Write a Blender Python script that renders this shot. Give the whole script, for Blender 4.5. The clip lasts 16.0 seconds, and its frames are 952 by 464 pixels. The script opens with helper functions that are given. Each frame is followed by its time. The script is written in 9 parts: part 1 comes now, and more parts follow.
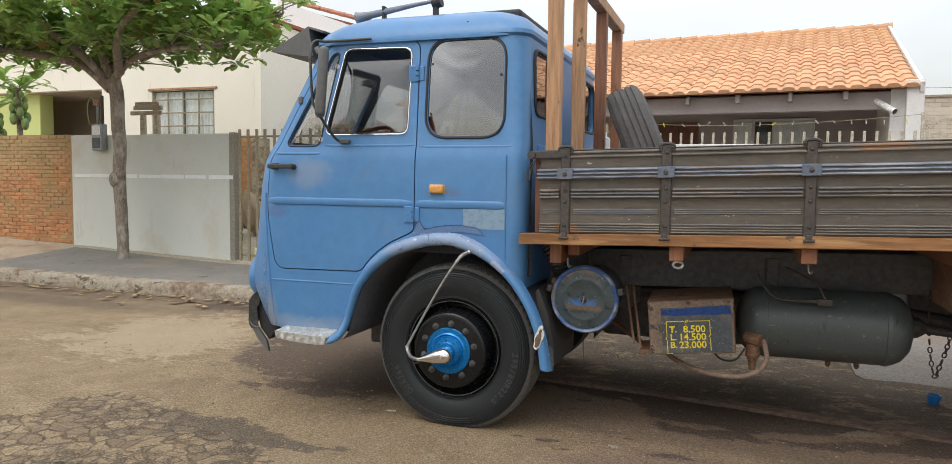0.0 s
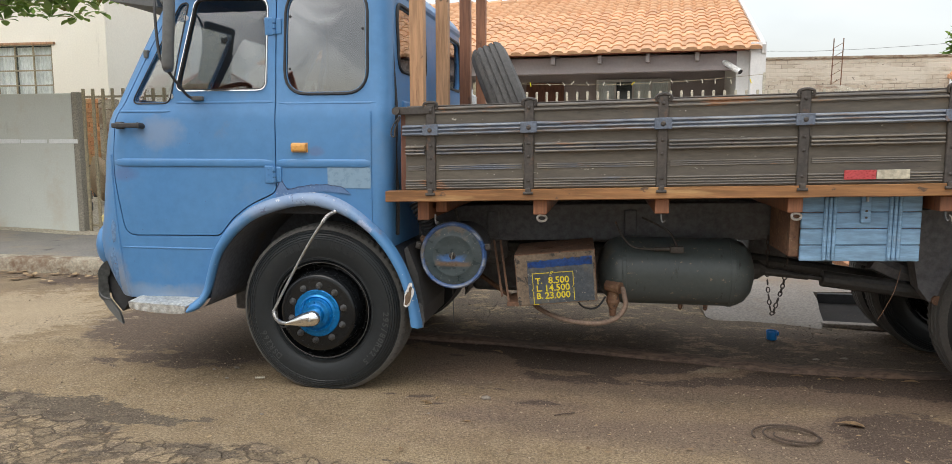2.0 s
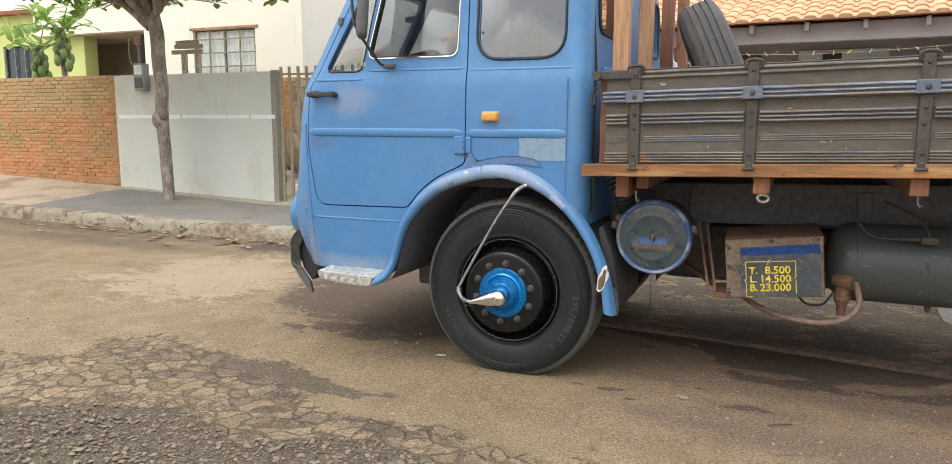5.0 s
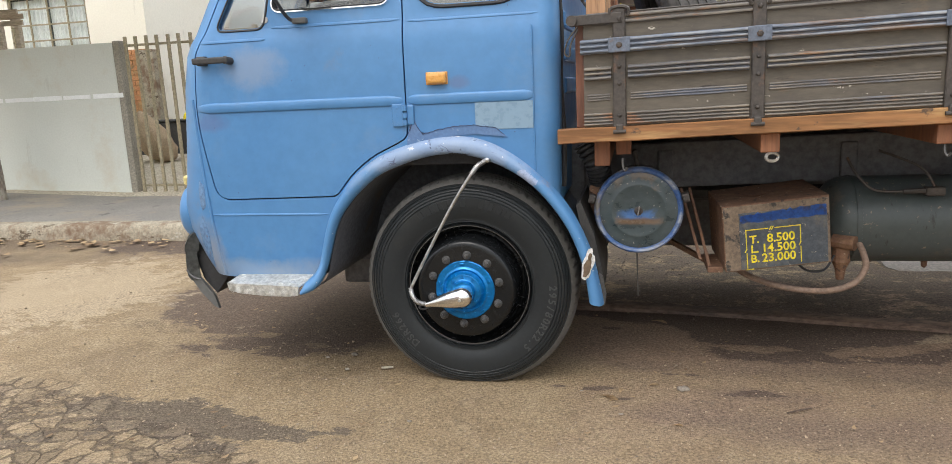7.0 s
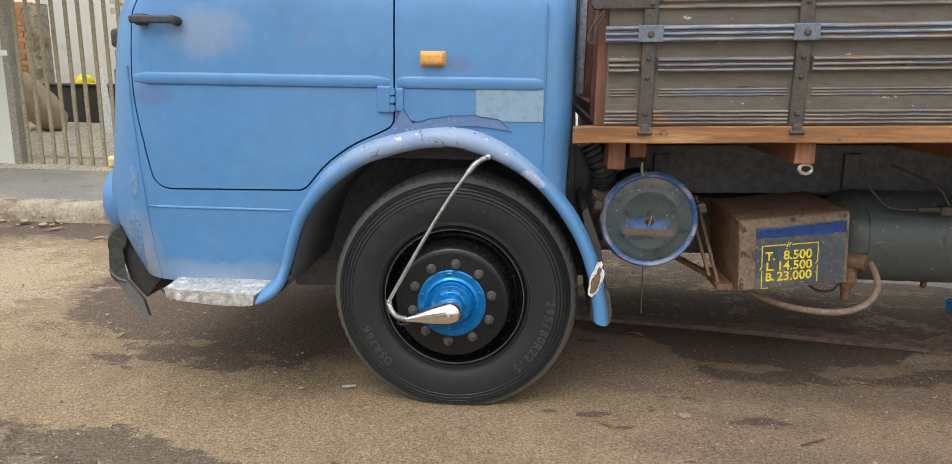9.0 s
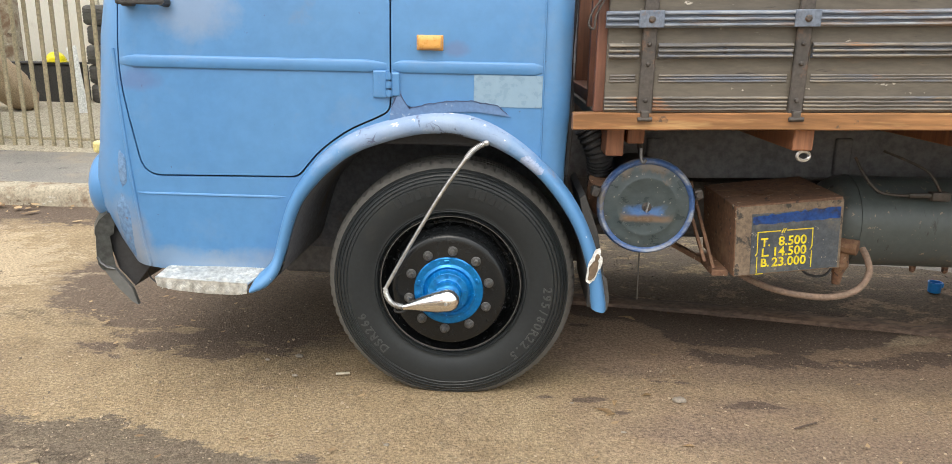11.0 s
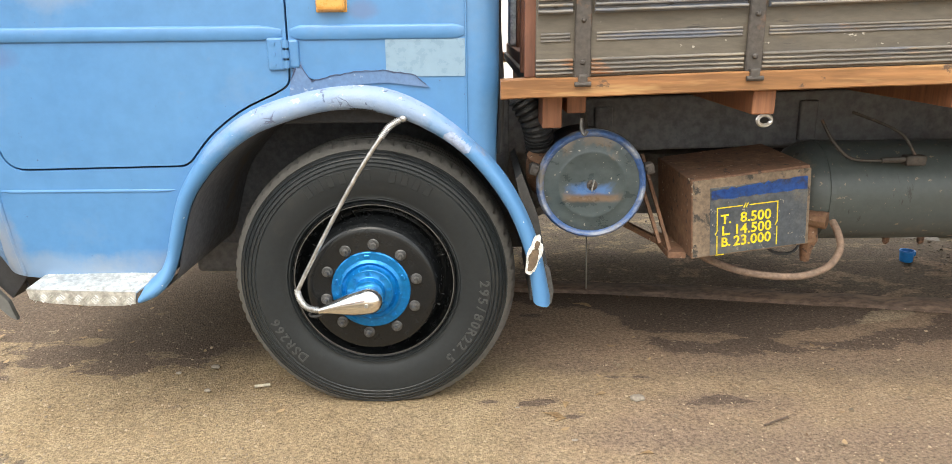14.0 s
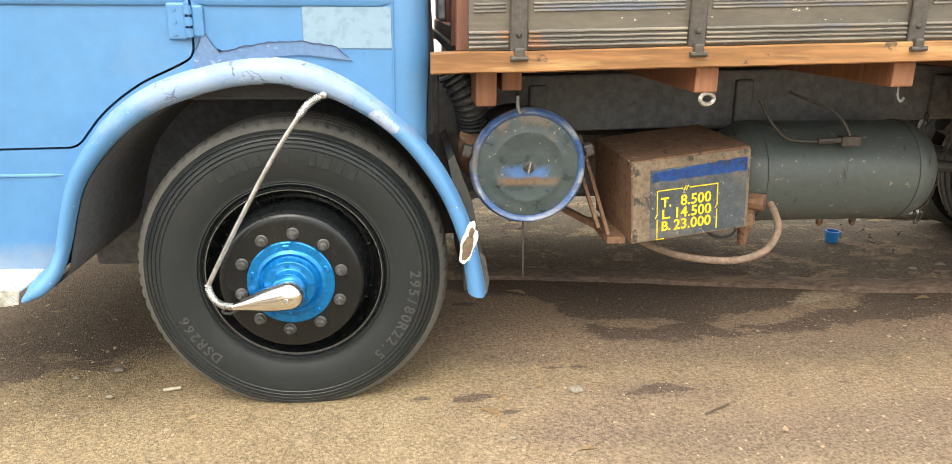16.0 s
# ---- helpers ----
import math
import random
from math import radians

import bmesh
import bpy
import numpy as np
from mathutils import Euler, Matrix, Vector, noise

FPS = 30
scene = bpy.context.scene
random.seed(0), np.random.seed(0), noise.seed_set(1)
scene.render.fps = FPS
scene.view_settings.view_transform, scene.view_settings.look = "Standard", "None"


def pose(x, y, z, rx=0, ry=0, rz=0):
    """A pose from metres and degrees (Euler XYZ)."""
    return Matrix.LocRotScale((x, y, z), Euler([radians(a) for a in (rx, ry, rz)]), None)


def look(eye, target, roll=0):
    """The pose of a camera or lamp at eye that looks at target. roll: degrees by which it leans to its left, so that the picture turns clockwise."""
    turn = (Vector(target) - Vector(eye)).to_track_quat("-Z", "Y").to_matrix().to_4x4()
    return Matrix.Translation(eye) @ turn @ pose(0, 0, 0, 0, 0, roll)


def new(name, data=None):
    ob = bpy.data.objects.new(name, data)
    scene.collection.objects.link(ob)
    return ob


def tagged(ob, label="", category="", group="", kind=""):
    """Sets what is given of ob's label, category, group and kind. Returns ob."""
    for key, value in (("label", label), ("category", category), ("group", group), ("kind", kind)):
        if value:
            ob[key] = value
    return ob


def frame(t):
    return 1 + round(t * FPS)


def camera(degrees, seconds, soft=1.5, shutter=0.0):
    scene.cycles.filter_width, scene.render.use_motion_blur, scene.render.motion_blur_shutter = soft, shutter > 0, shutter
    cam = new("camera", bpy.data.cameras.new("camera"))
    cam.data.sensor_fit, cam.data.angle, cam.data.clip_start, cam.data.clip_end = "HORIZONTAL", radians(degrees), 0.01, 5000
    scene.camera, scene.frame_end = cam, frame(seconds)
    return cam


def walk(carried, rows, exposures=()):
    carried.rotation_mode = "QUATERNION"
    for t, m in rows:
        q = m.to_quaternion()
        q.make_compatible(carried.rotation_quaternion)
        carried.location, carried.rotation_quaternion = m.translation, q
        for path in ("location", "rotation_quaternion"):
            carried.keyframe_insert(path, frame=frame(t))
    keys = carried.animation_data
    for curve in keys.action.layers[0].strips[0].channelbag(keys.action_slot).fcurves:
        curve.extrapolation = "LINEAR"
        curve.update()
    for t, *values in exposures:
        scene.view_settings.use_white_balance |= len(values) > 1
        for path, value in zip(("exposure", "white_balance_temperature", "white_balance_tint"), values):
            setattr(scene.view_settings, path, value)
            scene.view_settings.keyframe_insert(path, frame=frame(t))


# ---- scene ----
cam = camera(66.0, 16.0, soft=0.5)
PATH = [
    (0, (1.639, -4.151, 1.545), (0.963, -2.274, 1.407), 0.7),
    (0.5, (1.629, -4.158, 1.537), (0.959, -2.279, 1.402), 0.6),
    (1, (1.621, -4.167, 1.538), (0.962, -2.283, 1.415), 0.5),
    (1.5, (1.663, -4.154, 1.531), (1.132, -2.233, 1.361), -0.2),
    (2, (1.678, -4.122, 1.513), (1.332, -2.167, 1.276), -0.0),
    (2.5, (1.734, -4.11, 1.51), (1.428, -2.15, 1.258), -0.0),
    (3, (1.71, -4.069, 1.505), (1.306, -2.131, 1.218), 0.2),
    (3.5, (1.605, -4.056, 1.494), (1.054, -2.154, 1.212), 2.0),
    (4, (1.511, -4.05, 1.472), (0.865, -2.183, 1.159), 1.5),
    (4.5, (1.47, -3.977, 1.499), (0.733, -2.152, 1.144), 0.1),
    (4.7, (1.47, -3.925, 1.458), (0.691, -2.105, 1.174), 0.3),
    (6.8, (0.853, -3.349, 1.443), (0.235, -1.493, 1.03), -0.8),
    (7, (0.791, -3.309, 1.451), (0.362, -1.395, 1.062), -2.7),
    (7.5, (0.631, -3.276, 1.504), (0.331, -1.348, 1.065), -1.0),
    (8, (0.534, -3.133, 1.475), (0.126, -1.213, 1.092), -2.1),
    (8.5, (0.432, -2.969, 1.477), (0.057, -1.04, 1.102), -0.1),
    (8.7, (0.361, -2.951, 1.46), (0.161, -1.007, 1.034), 0.6),
    (10.8, (0.259, -2.896, 1.471), (0.176, -0.95, 1.017), 1.4),
    (11, (0.242, -2.91, 1.481), (0.15, -0.973, 0.993), 1.2),
    (11.5, (0.227, -2.898, 1.465), (0.152, -0.962, 0.969), 1.4),
    (12, (0.21, -2.884, 1.469), (0.137, -0.955, 0.944), 1.2),
    (12.5, (0.206, -2.874, 1.463), (0.121, -0.949, 0.928), 1.4),
    (13, (0.225, -2.822, 1.47), (0.237, -0.902, 0.908), 0.5),
    (13.5, (0.32, -2.684, 1.407), (0.345, -0.752, 0.893), -0.3),
    (14, (0.397, -2.542, 1.421), (0.382, -0.617, 0.879), -0.6),
    (14.5, (0.381, -2.503, 1.434), (0.603, -0.579, 0.934), -0.3),
    (15, (0.33, -2.478, 1.431), (0.577, -0.58, 0.852), 0.0),
    (15.5, (0.318, -2.433, 1.414), (0.624, -0.552, 0.807), -0.2),
    (16, (0.389, -2.367, 1.383), (0.57, -0.463, 0.796), 0.4),
]
walk(cam, [(t, look(eye, target, roll)) for t, eye, target, roll in PATH],
     [(0, 0.06, 6380, 10), (1, -0.05, 6400, 10), (2, 0.14, 6340, 9), (3.5, 0.32, 6360, 9), (4.5, 0.44, 6400, 10), (7, 0.47, 6360, 10), (7.5, 0.58, 6360, 10), (8, 0.58, 6360, 10), (8.7, 0.43, 6330, 10), (11, 0.80, 6580, 8), (13, 0.93, 6620, 8), (14, 1.13, 6720, 7), (14.5, 1.26, 6760, 6.5), (15, 1.35, 6800, 6), (16, 1.42, 6880, 4.5)])

# ---- light ----
SUN_UP, SUN_TURN = 52.0, 200.0
world = bpy.data.worlds.new("world")
scene.world = world
world.use_nodes = True
wn, wl = world.node_tree.nodes, world.node_tree.links
wn.clear()
sky = wn.new("ShaderNodeTexSky")
sky.sky_type = "NISHITA"
sky.sun_disc = False
sky.sun_elevation, sky.sun_rotation = radians(SUN_UP), radians(SUN_TURN)
sky.air_density, sky.dust_density = 1.5, 4.0
sky_bg = wn.new("ShaderNodeBackground")
sky_bg.inputs[1].default_value = 0.05
wl.new(sky.outputs[0], sky_bg.inputs[0])
# overcast deck: soft grey clouds all round
w_co = wn.new("ShaderNodeTexCoord")
w_map = wn.new("ShaderNodeMapping")
w_map.inputs["Scale"].default_value = (1.0, 1.0, 2.6)
w_noise = wn.new("ShaderNodeTexNoise")
w_noise.inputs["Scale"].default_value = 2.6
w_noise.inputs["Detail"].default_value = 5.0
w_noise.inputs["Distortion"].default_value = 0.5
w_ramp = wn.new("ShaderNodeValToRGB")
w_ramp.color_ramp.elements[0].position, w_ramp.color_ramp.elements[0].color = 0.40, (0.30, 0.31, 0.325, 1)
w_ramp.color_ramp.elements[1].position, w_ramp.color_ramp.elements[1].color = 0.60, (0.88, 0.875, 0.865, 1)
wl.new(w_co.outputs["Generated"], w_map.inputs[0])
wl.new(w_map.outputs[0], w_noise.inputs["Vector"])
wl.new(w_noise.outputs[0], w_ramp.inputs[0])
cloud_bg = wn.new("ShaderNodeBackground")
# an overcast sky is brighter overhead than at the horizon
w_sep = wn.new("ShaderNodeSeparateXYZ")
wl.new(w_co.outputs["Generated"], w_sep.inputs[0])
w_up = wn.new("ShaderNodeMapRange")
w_up.inputs[1].default_value, w_up.inputs[2].default_value, w_up.inputs[3].default_value, w_up.inputs[4].default_value = 0.05, 1.0, 0.78, 2.55
wl.new(w_sep.outputs[2], w_up.inputs[0])
wl.new(w_up.outputs[0], cloud_bg.inputs[1])
# the deck thins to an even white haze near the horizon
w_haze = wn.new("ShaderNodeMapRange")
w_haze.inputs[1].default_value, w_haze.inputs[2].default_value, w_haze.inputs[3].default_value, w_haze.inputs[4].default_value = 0.08, 0.26, 0.85, 0.0
wl.new(w_sep.outputs[2], w_haze.inputs[0])
w_mix = wn.new("ShaderNodeMix")
w_mix.data_type = "RGBA"
w_mix.inputs[7].default_value = (0.75, 0.745, 0.735, 1)
w_high = wn.new("ShaderNodeMapRange")
w_high.inputs[1].default_value, w_high.inputs[2].default_value, w_high.inputs[3].default_value, w_high.inputs[4].default_value = 0.20, 0.70, 0.9, 0.0
wl.new(w_sep.outputs[2], w_high.inputs[0])
w_side = wn.new("ShaderNodeMapRange")
w_side.inputs[1].default_value, w_side.inputs[2].default_value = -0.3, 0.5
wl.new(w_sep.outputs[1], w_side.inputs[0])
w_even = wn.new("ShaderNodeMath")
w_even.operation = "MULTIPLY"
wl.new(w_high.outputs[0], w_even.inputs[0])
wl.new(w_side.outputs[0], w_even.inputs[1])
w_all = wn.new("ShaderNodeMath")
w_all.operation = "MAXIMUM"
wl.new(w_haze.outputs[0], w_all.inputs[0])
wl.new(w_even.outputs[0], w_all.inputs[1])
wl.new(w_all.outputs[0], w_mix.inputs[0])
wl.new(w_ramp.outputs[0], w_mix.inputs[6])
wl.new(w_mix.outputs[2], cloud_bg.inputs[0])
w_add = wn.new("ShaderNodeAddShader")
wl.new(sky_bg.outputs[0], w_add.inputs[0])
wl.new(cloud_bg.outputs[0], w_add.inputs[1])
w_out = wn.new("ShaderNodeOutputWorld")
wl.new(w_add.outputs[0], w_out.inputs[0])

sun_data = bpy.data.lights.new("sun", "SUN")
sun_data.energy, sun_data.angle, sun_data.color = 0.7, radians(35), (1.0, 0.96, 0.90)
sun = new("sun", sun_data)
sun_from = Vector((math.sin(radians(SUN_TURN)) * math.cos(radians(SUN_UP)), math.cos(radians(SUN_TURN)) * math.cos(radians(SUN_UP)), math.sin(radians(SUN_UP))))
sun.matrix_world = look(sun_from * 30, (0, 0, 0))

# ---- materials ----
def nodes_of(name):
    m = bpy.data.materials.new(name)
    m.use_nodes = True
    nt = m.node_tree
    return m, nt, nt.nodes, nt.links, nt.nodes["Principled BSDF"]


def noise_of(nt, vec, scale, detail=4.0, rough=0.55, distort=0.0):
    n = nt.nodes.new("ShaderNodeTexNoise")
    n.inputs["Scale"].default_value, n.inputs["Detail"].default_value = scale, detail
    n.inputs["Roughness"].default_value, n.inputs["Distortion"].default_value = rough, distort
    nt.links.new(vec, n.inputs["Vector"])
    return n.outputs[0]


def ramp_of(nt, fac, lo, hi, a=0.0, b=1.0):
    n = nt.nodes.new("ShaderNodeMapRange")
    n.inputs[1].default_value, n.inputs[2].default_value, n.inputs[3].default_value, n.inputs[4].default_value = lo, hi, a, b
    nt.links.new(fac, n.inputs[0])
    return n.outputs[0]


def mix_of(nt, fac, a, b, mode="MIX"):
    n = nt.nodes.new("ShaderNodeMix")
    n.data_type, n.blend_type = "RGBA", mode
    for socket, value in ((n.inputs[0], fac), (n.inputs[6], a), (n.inputs[7], b)):
        if isinstance(value, (int, float)):
            socket.default_value = value
        elif isinstance(value, tuple):
            socket.default_value = (*value, 1.0)
        else:
            nt.links.new(value, socket)
    return n.outputs[2]


def math_of(nt, op, a, b=0.0, clamp=False):
    n = nt.nodes.new("ShaderNodeMath")
    n.operation, n.use_clamp = op, clamp
    for socket, value in ((n.inputs[0], a), (n.inputs[1], b)):
        if isinstance(value, (int, float)):
            socket.default_value = value
        else:
            nt.links.new(value, socket)
    return n.outputs[0]


def place_of(nt, scale=(1, 1, 1)):
    co = nt.nodes.new("ShaderNodeNewGeometry").outputs["Position"]
    mp = nt.nodes.new("ShaderNodeMapping")
    mp.inputs["Scale"].default_value = scale
    nt.links.new(co, mp.inputs[0])
    return mp.outputs[0]


def bump_of(nt, height, strength, distance, bsdf):
    b = nt.nodes.new("ShaderNodeBump")
    b.inputs["Strength"].default_value, b.inputs["Distance"].default_value = strength, distance
    nt.links.new(height, b.inputs["Height"])
    nt.links.new(b.outputs[0], bsdf.inputs["Normal"])


def surface(name, base, second, rough=0.7, metal=0.0, coarse=3.0, fine=60.0, stretch=(1, 1, 1), amount=0.6, bump=0.2,
            dirt=None, dirt_scale=5.0, dirt_from=0.55, dirt_to=0.7, grain=0.25, vary=0.0, coat=0.0, chips=(), fades=(), crest=None):
    """Two-scale worn surface: base and second mixed by coarse noise, fine grain over it, dirt or rust in patches; chips are further sets of sharp-edged marks."""
    m, nt, nodes, links, bsdf = nodes_of(name)
    vec = place_of(nt, stretch)
    big = ramp_of(nt, noise_of(nt, vec, coarse, 5), 0.3, 0.7)
    small = noise_of(nt, vec, fine, 4, 0.65)
    col = mix_of(nt, math_of(nt, "MULTIPLY", big, amount), base, second)
    shade = ramp_of(nt, small, 0.36, 0.64, 1.0 - grain, 1.0 + grain)
    comb = nodes.new("ShaderNodeCombineColor")
    for i in range(3):
        links.new(shade, comb.inputs[i])
    col = mix_of(nt, 1.0, col, comb.outputs[0], "MULTIPLY")
    if vary:
        rnd = nodes.new("ShaderNodeObjectInfo").outputs["Random"]
        v = ramp_of(nt, rnd, 0, 1, 1 - vary, 1 + vary)
        c2 = nodes.new("ShaderNodeCombineColor")
        for i in range(3):
            links.new(v, c2.inputs[i])
        col = mix_of(nt, 1.0, col, c2.outputs[0], "MULTIPLY")
    rr = ramp_of(nt, small, 0.2, 0.8, max(0.02, rough - 0.1), min(1, rough + 0.1))
    for tone, scale, lo, hi, way in chips:
        cm = ramp_of(nt, noise_of(nt, place_of(nt, way), scale, 6, 0.7), lo, hi)
        col = mix_of(nt, cm, col, tone)
    if fades:
        spot = nodes.new("ShaderNodeSeparateXYZ")
        links.new(place_of(nt), spot.inputs[0])
        cloud = noise_of(nt, place_of(nt), 9.0, 6, 0.7)
        for fx, fz, rx, rz, tone, strength in fades:
            u = math_of(nt, "DIVIDE", math_of(nt, "SUBTRACT", spot.outputs[0], fx), rx)
            w = math_of(nt, "DIVIDE", math_of(nt, "SUBTRACT", spot.outputs[2], fz), rz)
            far = math_of(nt, "ADD", math_of(nt, "MULTIPLY", u, u), math_of(nt, "MULTIPLY", w, w))
            far = math_of(nt, "ADD", far, math_of(nt, "MULTIPLY", math_of(nt, "SUBTRACT", cloud, 0.5), 2.4))
            col = mix_of(nt, ramp_of(nt, far, 0.1, 1.3, strength, 0.0), col, tone)
    if crest:
        # bare metal or pale undercoat where the raised edges have been rubbed
        sharp = ramp_of(nt, nodes.new("ShaderNodeNewGeometry").outputs["Pointiness"], 0.515, 0.56)
        rub = ramp_of(nt, noise_of(nt, place_of(nt, (0.25, 1, 1)), 14.0, 6, 0.7), 0.44, 0.60)
        col = mix_of(nt, math_of(nt, "MULTIPLY", math_of(nt, "MULTIPLY", sharp, rub), 0.8), col, crest)
    if dirt:
        mask = ramp_of(nt, noise_of(nt, vec, dirt_scale, 7, 0.68), dirt_from, dirt_to)
        col = mix_of(nt, mask, col, dirt)
        rr = math_of(nt, "MAXIMUM", rr, math_of(nt, "MULTIPLY", mask, 0.85))
        if metal:
            mm = ramp_of(nt, mask, 0, 1, metal, 0.0)
            links.new(mm, bsdf.inputs["Metallic"])
    links.new(col, bsdf.inputs["Base Color"])
    links.new(rr, bsdf.inputs["Roughness"])
    if not (dirt and metal):
        bsdf.inputs["Metallic"].default_value = metal
    if coat:
        bsdf.inputs["Coat Weight"].default_value = coat
        bsdf.inputs["Coat Roughness"].default_value = 0.25
    if bump:
        bump_of(nt, math_of(nt, "ADD", small, math_of(nt, "MULTIPLY", big, 0.5)), bump, 0.004, bsdf)
    return m


def glass_material(name, tint, ior=1.55):
    m, nt, nodes, links, bsdf = nodes_of(name)
    bsdf.inputs["Base Color"].default_value = (*tint, 1)
    bsdf.inputs["Roughness"].default_value = 0.0
    bsdf.inputs["Transmission Weight"].default_value = 1.0
    bsdf.inputs["IOR"].default_value = ior
    return m


M_paint = surface("blue_paint", (0.066, 0.204, 0.435), (0.086, 0.232, 0.455), 0.40, 0, 1.3, 14, amount=0.9, bump=0.05, grain=0.05, dirt=(0.15, 0.25, 0.39), dirt_scale=1.7, dirt_from=0.56, dirt_to=0.84, coat=0.15,
                  chips=(((0.14, 0.20, 0.31), 2.6, 0.63, 0.80, (1, 1, 1)), ((0.06, 0.10, 0.19), 30, 0.685, 0.70, (1, 1, 0.6)), ((0.62, 0.66, 0.68), 42, 0.735, 0.75, (1, 1, 1))),
                  fades=((-0.98, 1.585, 0.17, 0.10, (0.24, 0.30, 0.40), 0.60), (-1.22, 1.335, 0.09, 0.045, (0.10, 0.12, 0.25), 0.5), (-0.62, 0.60, 0.40, 0.07, (0.27, 0.31, 0.36), 0.55), (-1.33, 0.66, 0.10, 0.20, (0.27, 0.28, 0.30), 0.65), (0.02, 1.475, 0.05, 0.03, (0.12, 0.14, 0.26), 0.5), (-1.12, 0.60, 0.25, 0.06, (0.26, 0.31, 0.37), 0.5)))
M_filler = surface("worn_primer", (0.36, 0.42, 0.56), (0.20, 0.29, 0.48), 0.55, 0, 9, 60, amount=1.0, bump=0.25, grain=0.15, dirt=(0.10, 0.15, 0.30), dirt_scale=14, dirt_from=0.58, dirt_to=0.66)
M_black = surface("black_metal", (0.034, 0.035, 0.036), (0.060, 0.055, 0.050), 0.55, 0, 5, 40, bump=0.15, dirt=(0.085, 0.065, 0.050), dirt_scale=4, dirt_from=0.62, dirt_to=0.85)
M_under = surface("greasy_chassis", (0.118, 0.120, 0.130), (0.142, 0.140, 0.142), 0.75, 0, 4, 30, bump=0.25, dirt=(0.125, 0.102, 0.086), dirt_scale=3, dirt_from=0.6, dirt_to=0.9)
M_gloss = surface("gloss_black_paint", (0.007, 0.008, 0.009), (0.012, 0.013, 0.014), 0.24, 0, 4, 30, bump=0.02, grain=0.05, coat=0.15)
M_rubber = surface("tyre_rubber", (0.017, 0.0200, 0.0225), (0.025, 0.029, 0.031), 0.38, 0, 4, 60, bump=0.08, grain=0.1, chips=(((0.040, 0.039, 0.037), 5, 0.574, 0.758, (1, 1, 1)),))
M_treadrubber = surface("dusty_tread_rubber", (0.092, 0.090, 0.086), (0.125, 0.118, 0.108), 0.75, 0, 5, 60, bump=0.15, grain=0.15)
M_oldrubber = surface("old_tyre_rubber", (0.070, 0.068, 0.066), (0.125, 0.115, 0.105), 0.8, 0, 6, 40, bump=0.2)
for dull, level in ((M_gloss, 0.32), (M_rubber, 0.38)):
    dull.node_tree.nodes["Principled BSDF"].inputs["Specular IOR Level"].default_value = level
M_hub = surface("bright_blue_hub_paint", (0.001, 0.150, 0.45), (0.003, 0.230, 0.56), 0.22, 0.5, 10, 60, bump=0.05, grain=0.15, coat=0.3)
M_chrome = surface("chrome", (0.88, 0.87, 0.85), (0.80, 0.78, 0.75), 0.14, 1.0, 10, 80, bump=0.02, grain=0.05)
M_steel = surface("dull_steel", (0.55, 0.55, 0.55), (0.42, 0.41, 0.40), 0.38, 0.9, 8, 60, bump=0.05)
M_tread = surface("aluminium_chequer_plate", (0.66, 0.66, 0.63), (0.52, 0.51, 0.47), 0.42, 0.7, 5, 50, bump=0.1, dirt=(0.35, 0.29, 0.22), dirt_scale=7, dirt_from=0.62, dirt_to=0.8)
M_bed = surface("weathered_dark_planks", (0.088, 0.077, 0.064), (0.122, 0.104, 0.080), 0.66, 0, 2.2, 60, (0.25, 1, 1), 1.0, 0.2, grain=0.16, dirt=(0.066, 0.058, 0.055), dirt_scale=5, dirt_from=0.54, dirt_to=0.72, chips=(((0.46, 0.42, 0.36), 30, 0.665, 0.685, (0.5, 1, 1)), ((0.19, 0.125, 0.075), 3.0, 0.550, 0.68, (0.5, 1, 1)), ((0.12, 0.14, 0.17), 2.4, 0.570, 0.70, (0.3, 1, 1)), ((0.035, 0.030, 0.028), 30, 0.640, 0.67, (0.12, 1, 1))))
M_bedrib = surface("scuffed_ribbed_slat", (0.108, 0.102, 0.098), (0.155, 0.138, 0.118), 0.6, 0, 6, 50, (0.10, 1, 1), 1.0, 0.3, grain=0.16, dirt=(0.20, 0.175, 0.15), dirt_scale=12, dirt_from=0.62, dirt_to=0.72, crest=(0.27, 0.235, 0.185), chips=(((0.12, 0.14, 0.185), 4, 0.57, 0.68, (0.20, 1, 1)), ((0.28, 0.14, 0.07), 6, 0.58, 0.63, (0.25, 1, 1)), ((0.045, 0.04, 0.04), 24, 0.637, 0.685, (0.08, 1, 1))))
M_bedrail = surface("faded_blue_rail", (0.125, 0.152, 0.205), (0.18, 0.205, 0.25), 0.55, 0, 6, 50, (0.10, 1, 1), 1.0, 0.3, grain=0.16, dirt=(0.20, 0.145, 0.11), dirt_scale=10, dirt_from=0.56, dirt_to=0.64, crest=(0.40, 0.41, 0.42), chips=(((0.045, 0.042, 0.045), 22, 0.644, 0.692, (0.08, 1, 1)),))
M_plate = surface("faded_blue_plate", (0.10, 0.125, 0.175), (0.145, 0.165, 0.20), 0.55, 0, 9, 60, bump=0.2, dirt=(0.17, 0.11, 0.075), dirt_scale=14, dirt_from=0.58, dirt_to=0.66)
M_strap = surface("dark_iron_strap", (0.060, 0.055, 0.052), (0.11, 0.09, 0.075), 0.6, 0.3, 7, 50, bump=0.25, dirt=(0.19, 0.10, 0.055), dirt_scale=9, dirt_from=0.6, dirt_to=0.75)
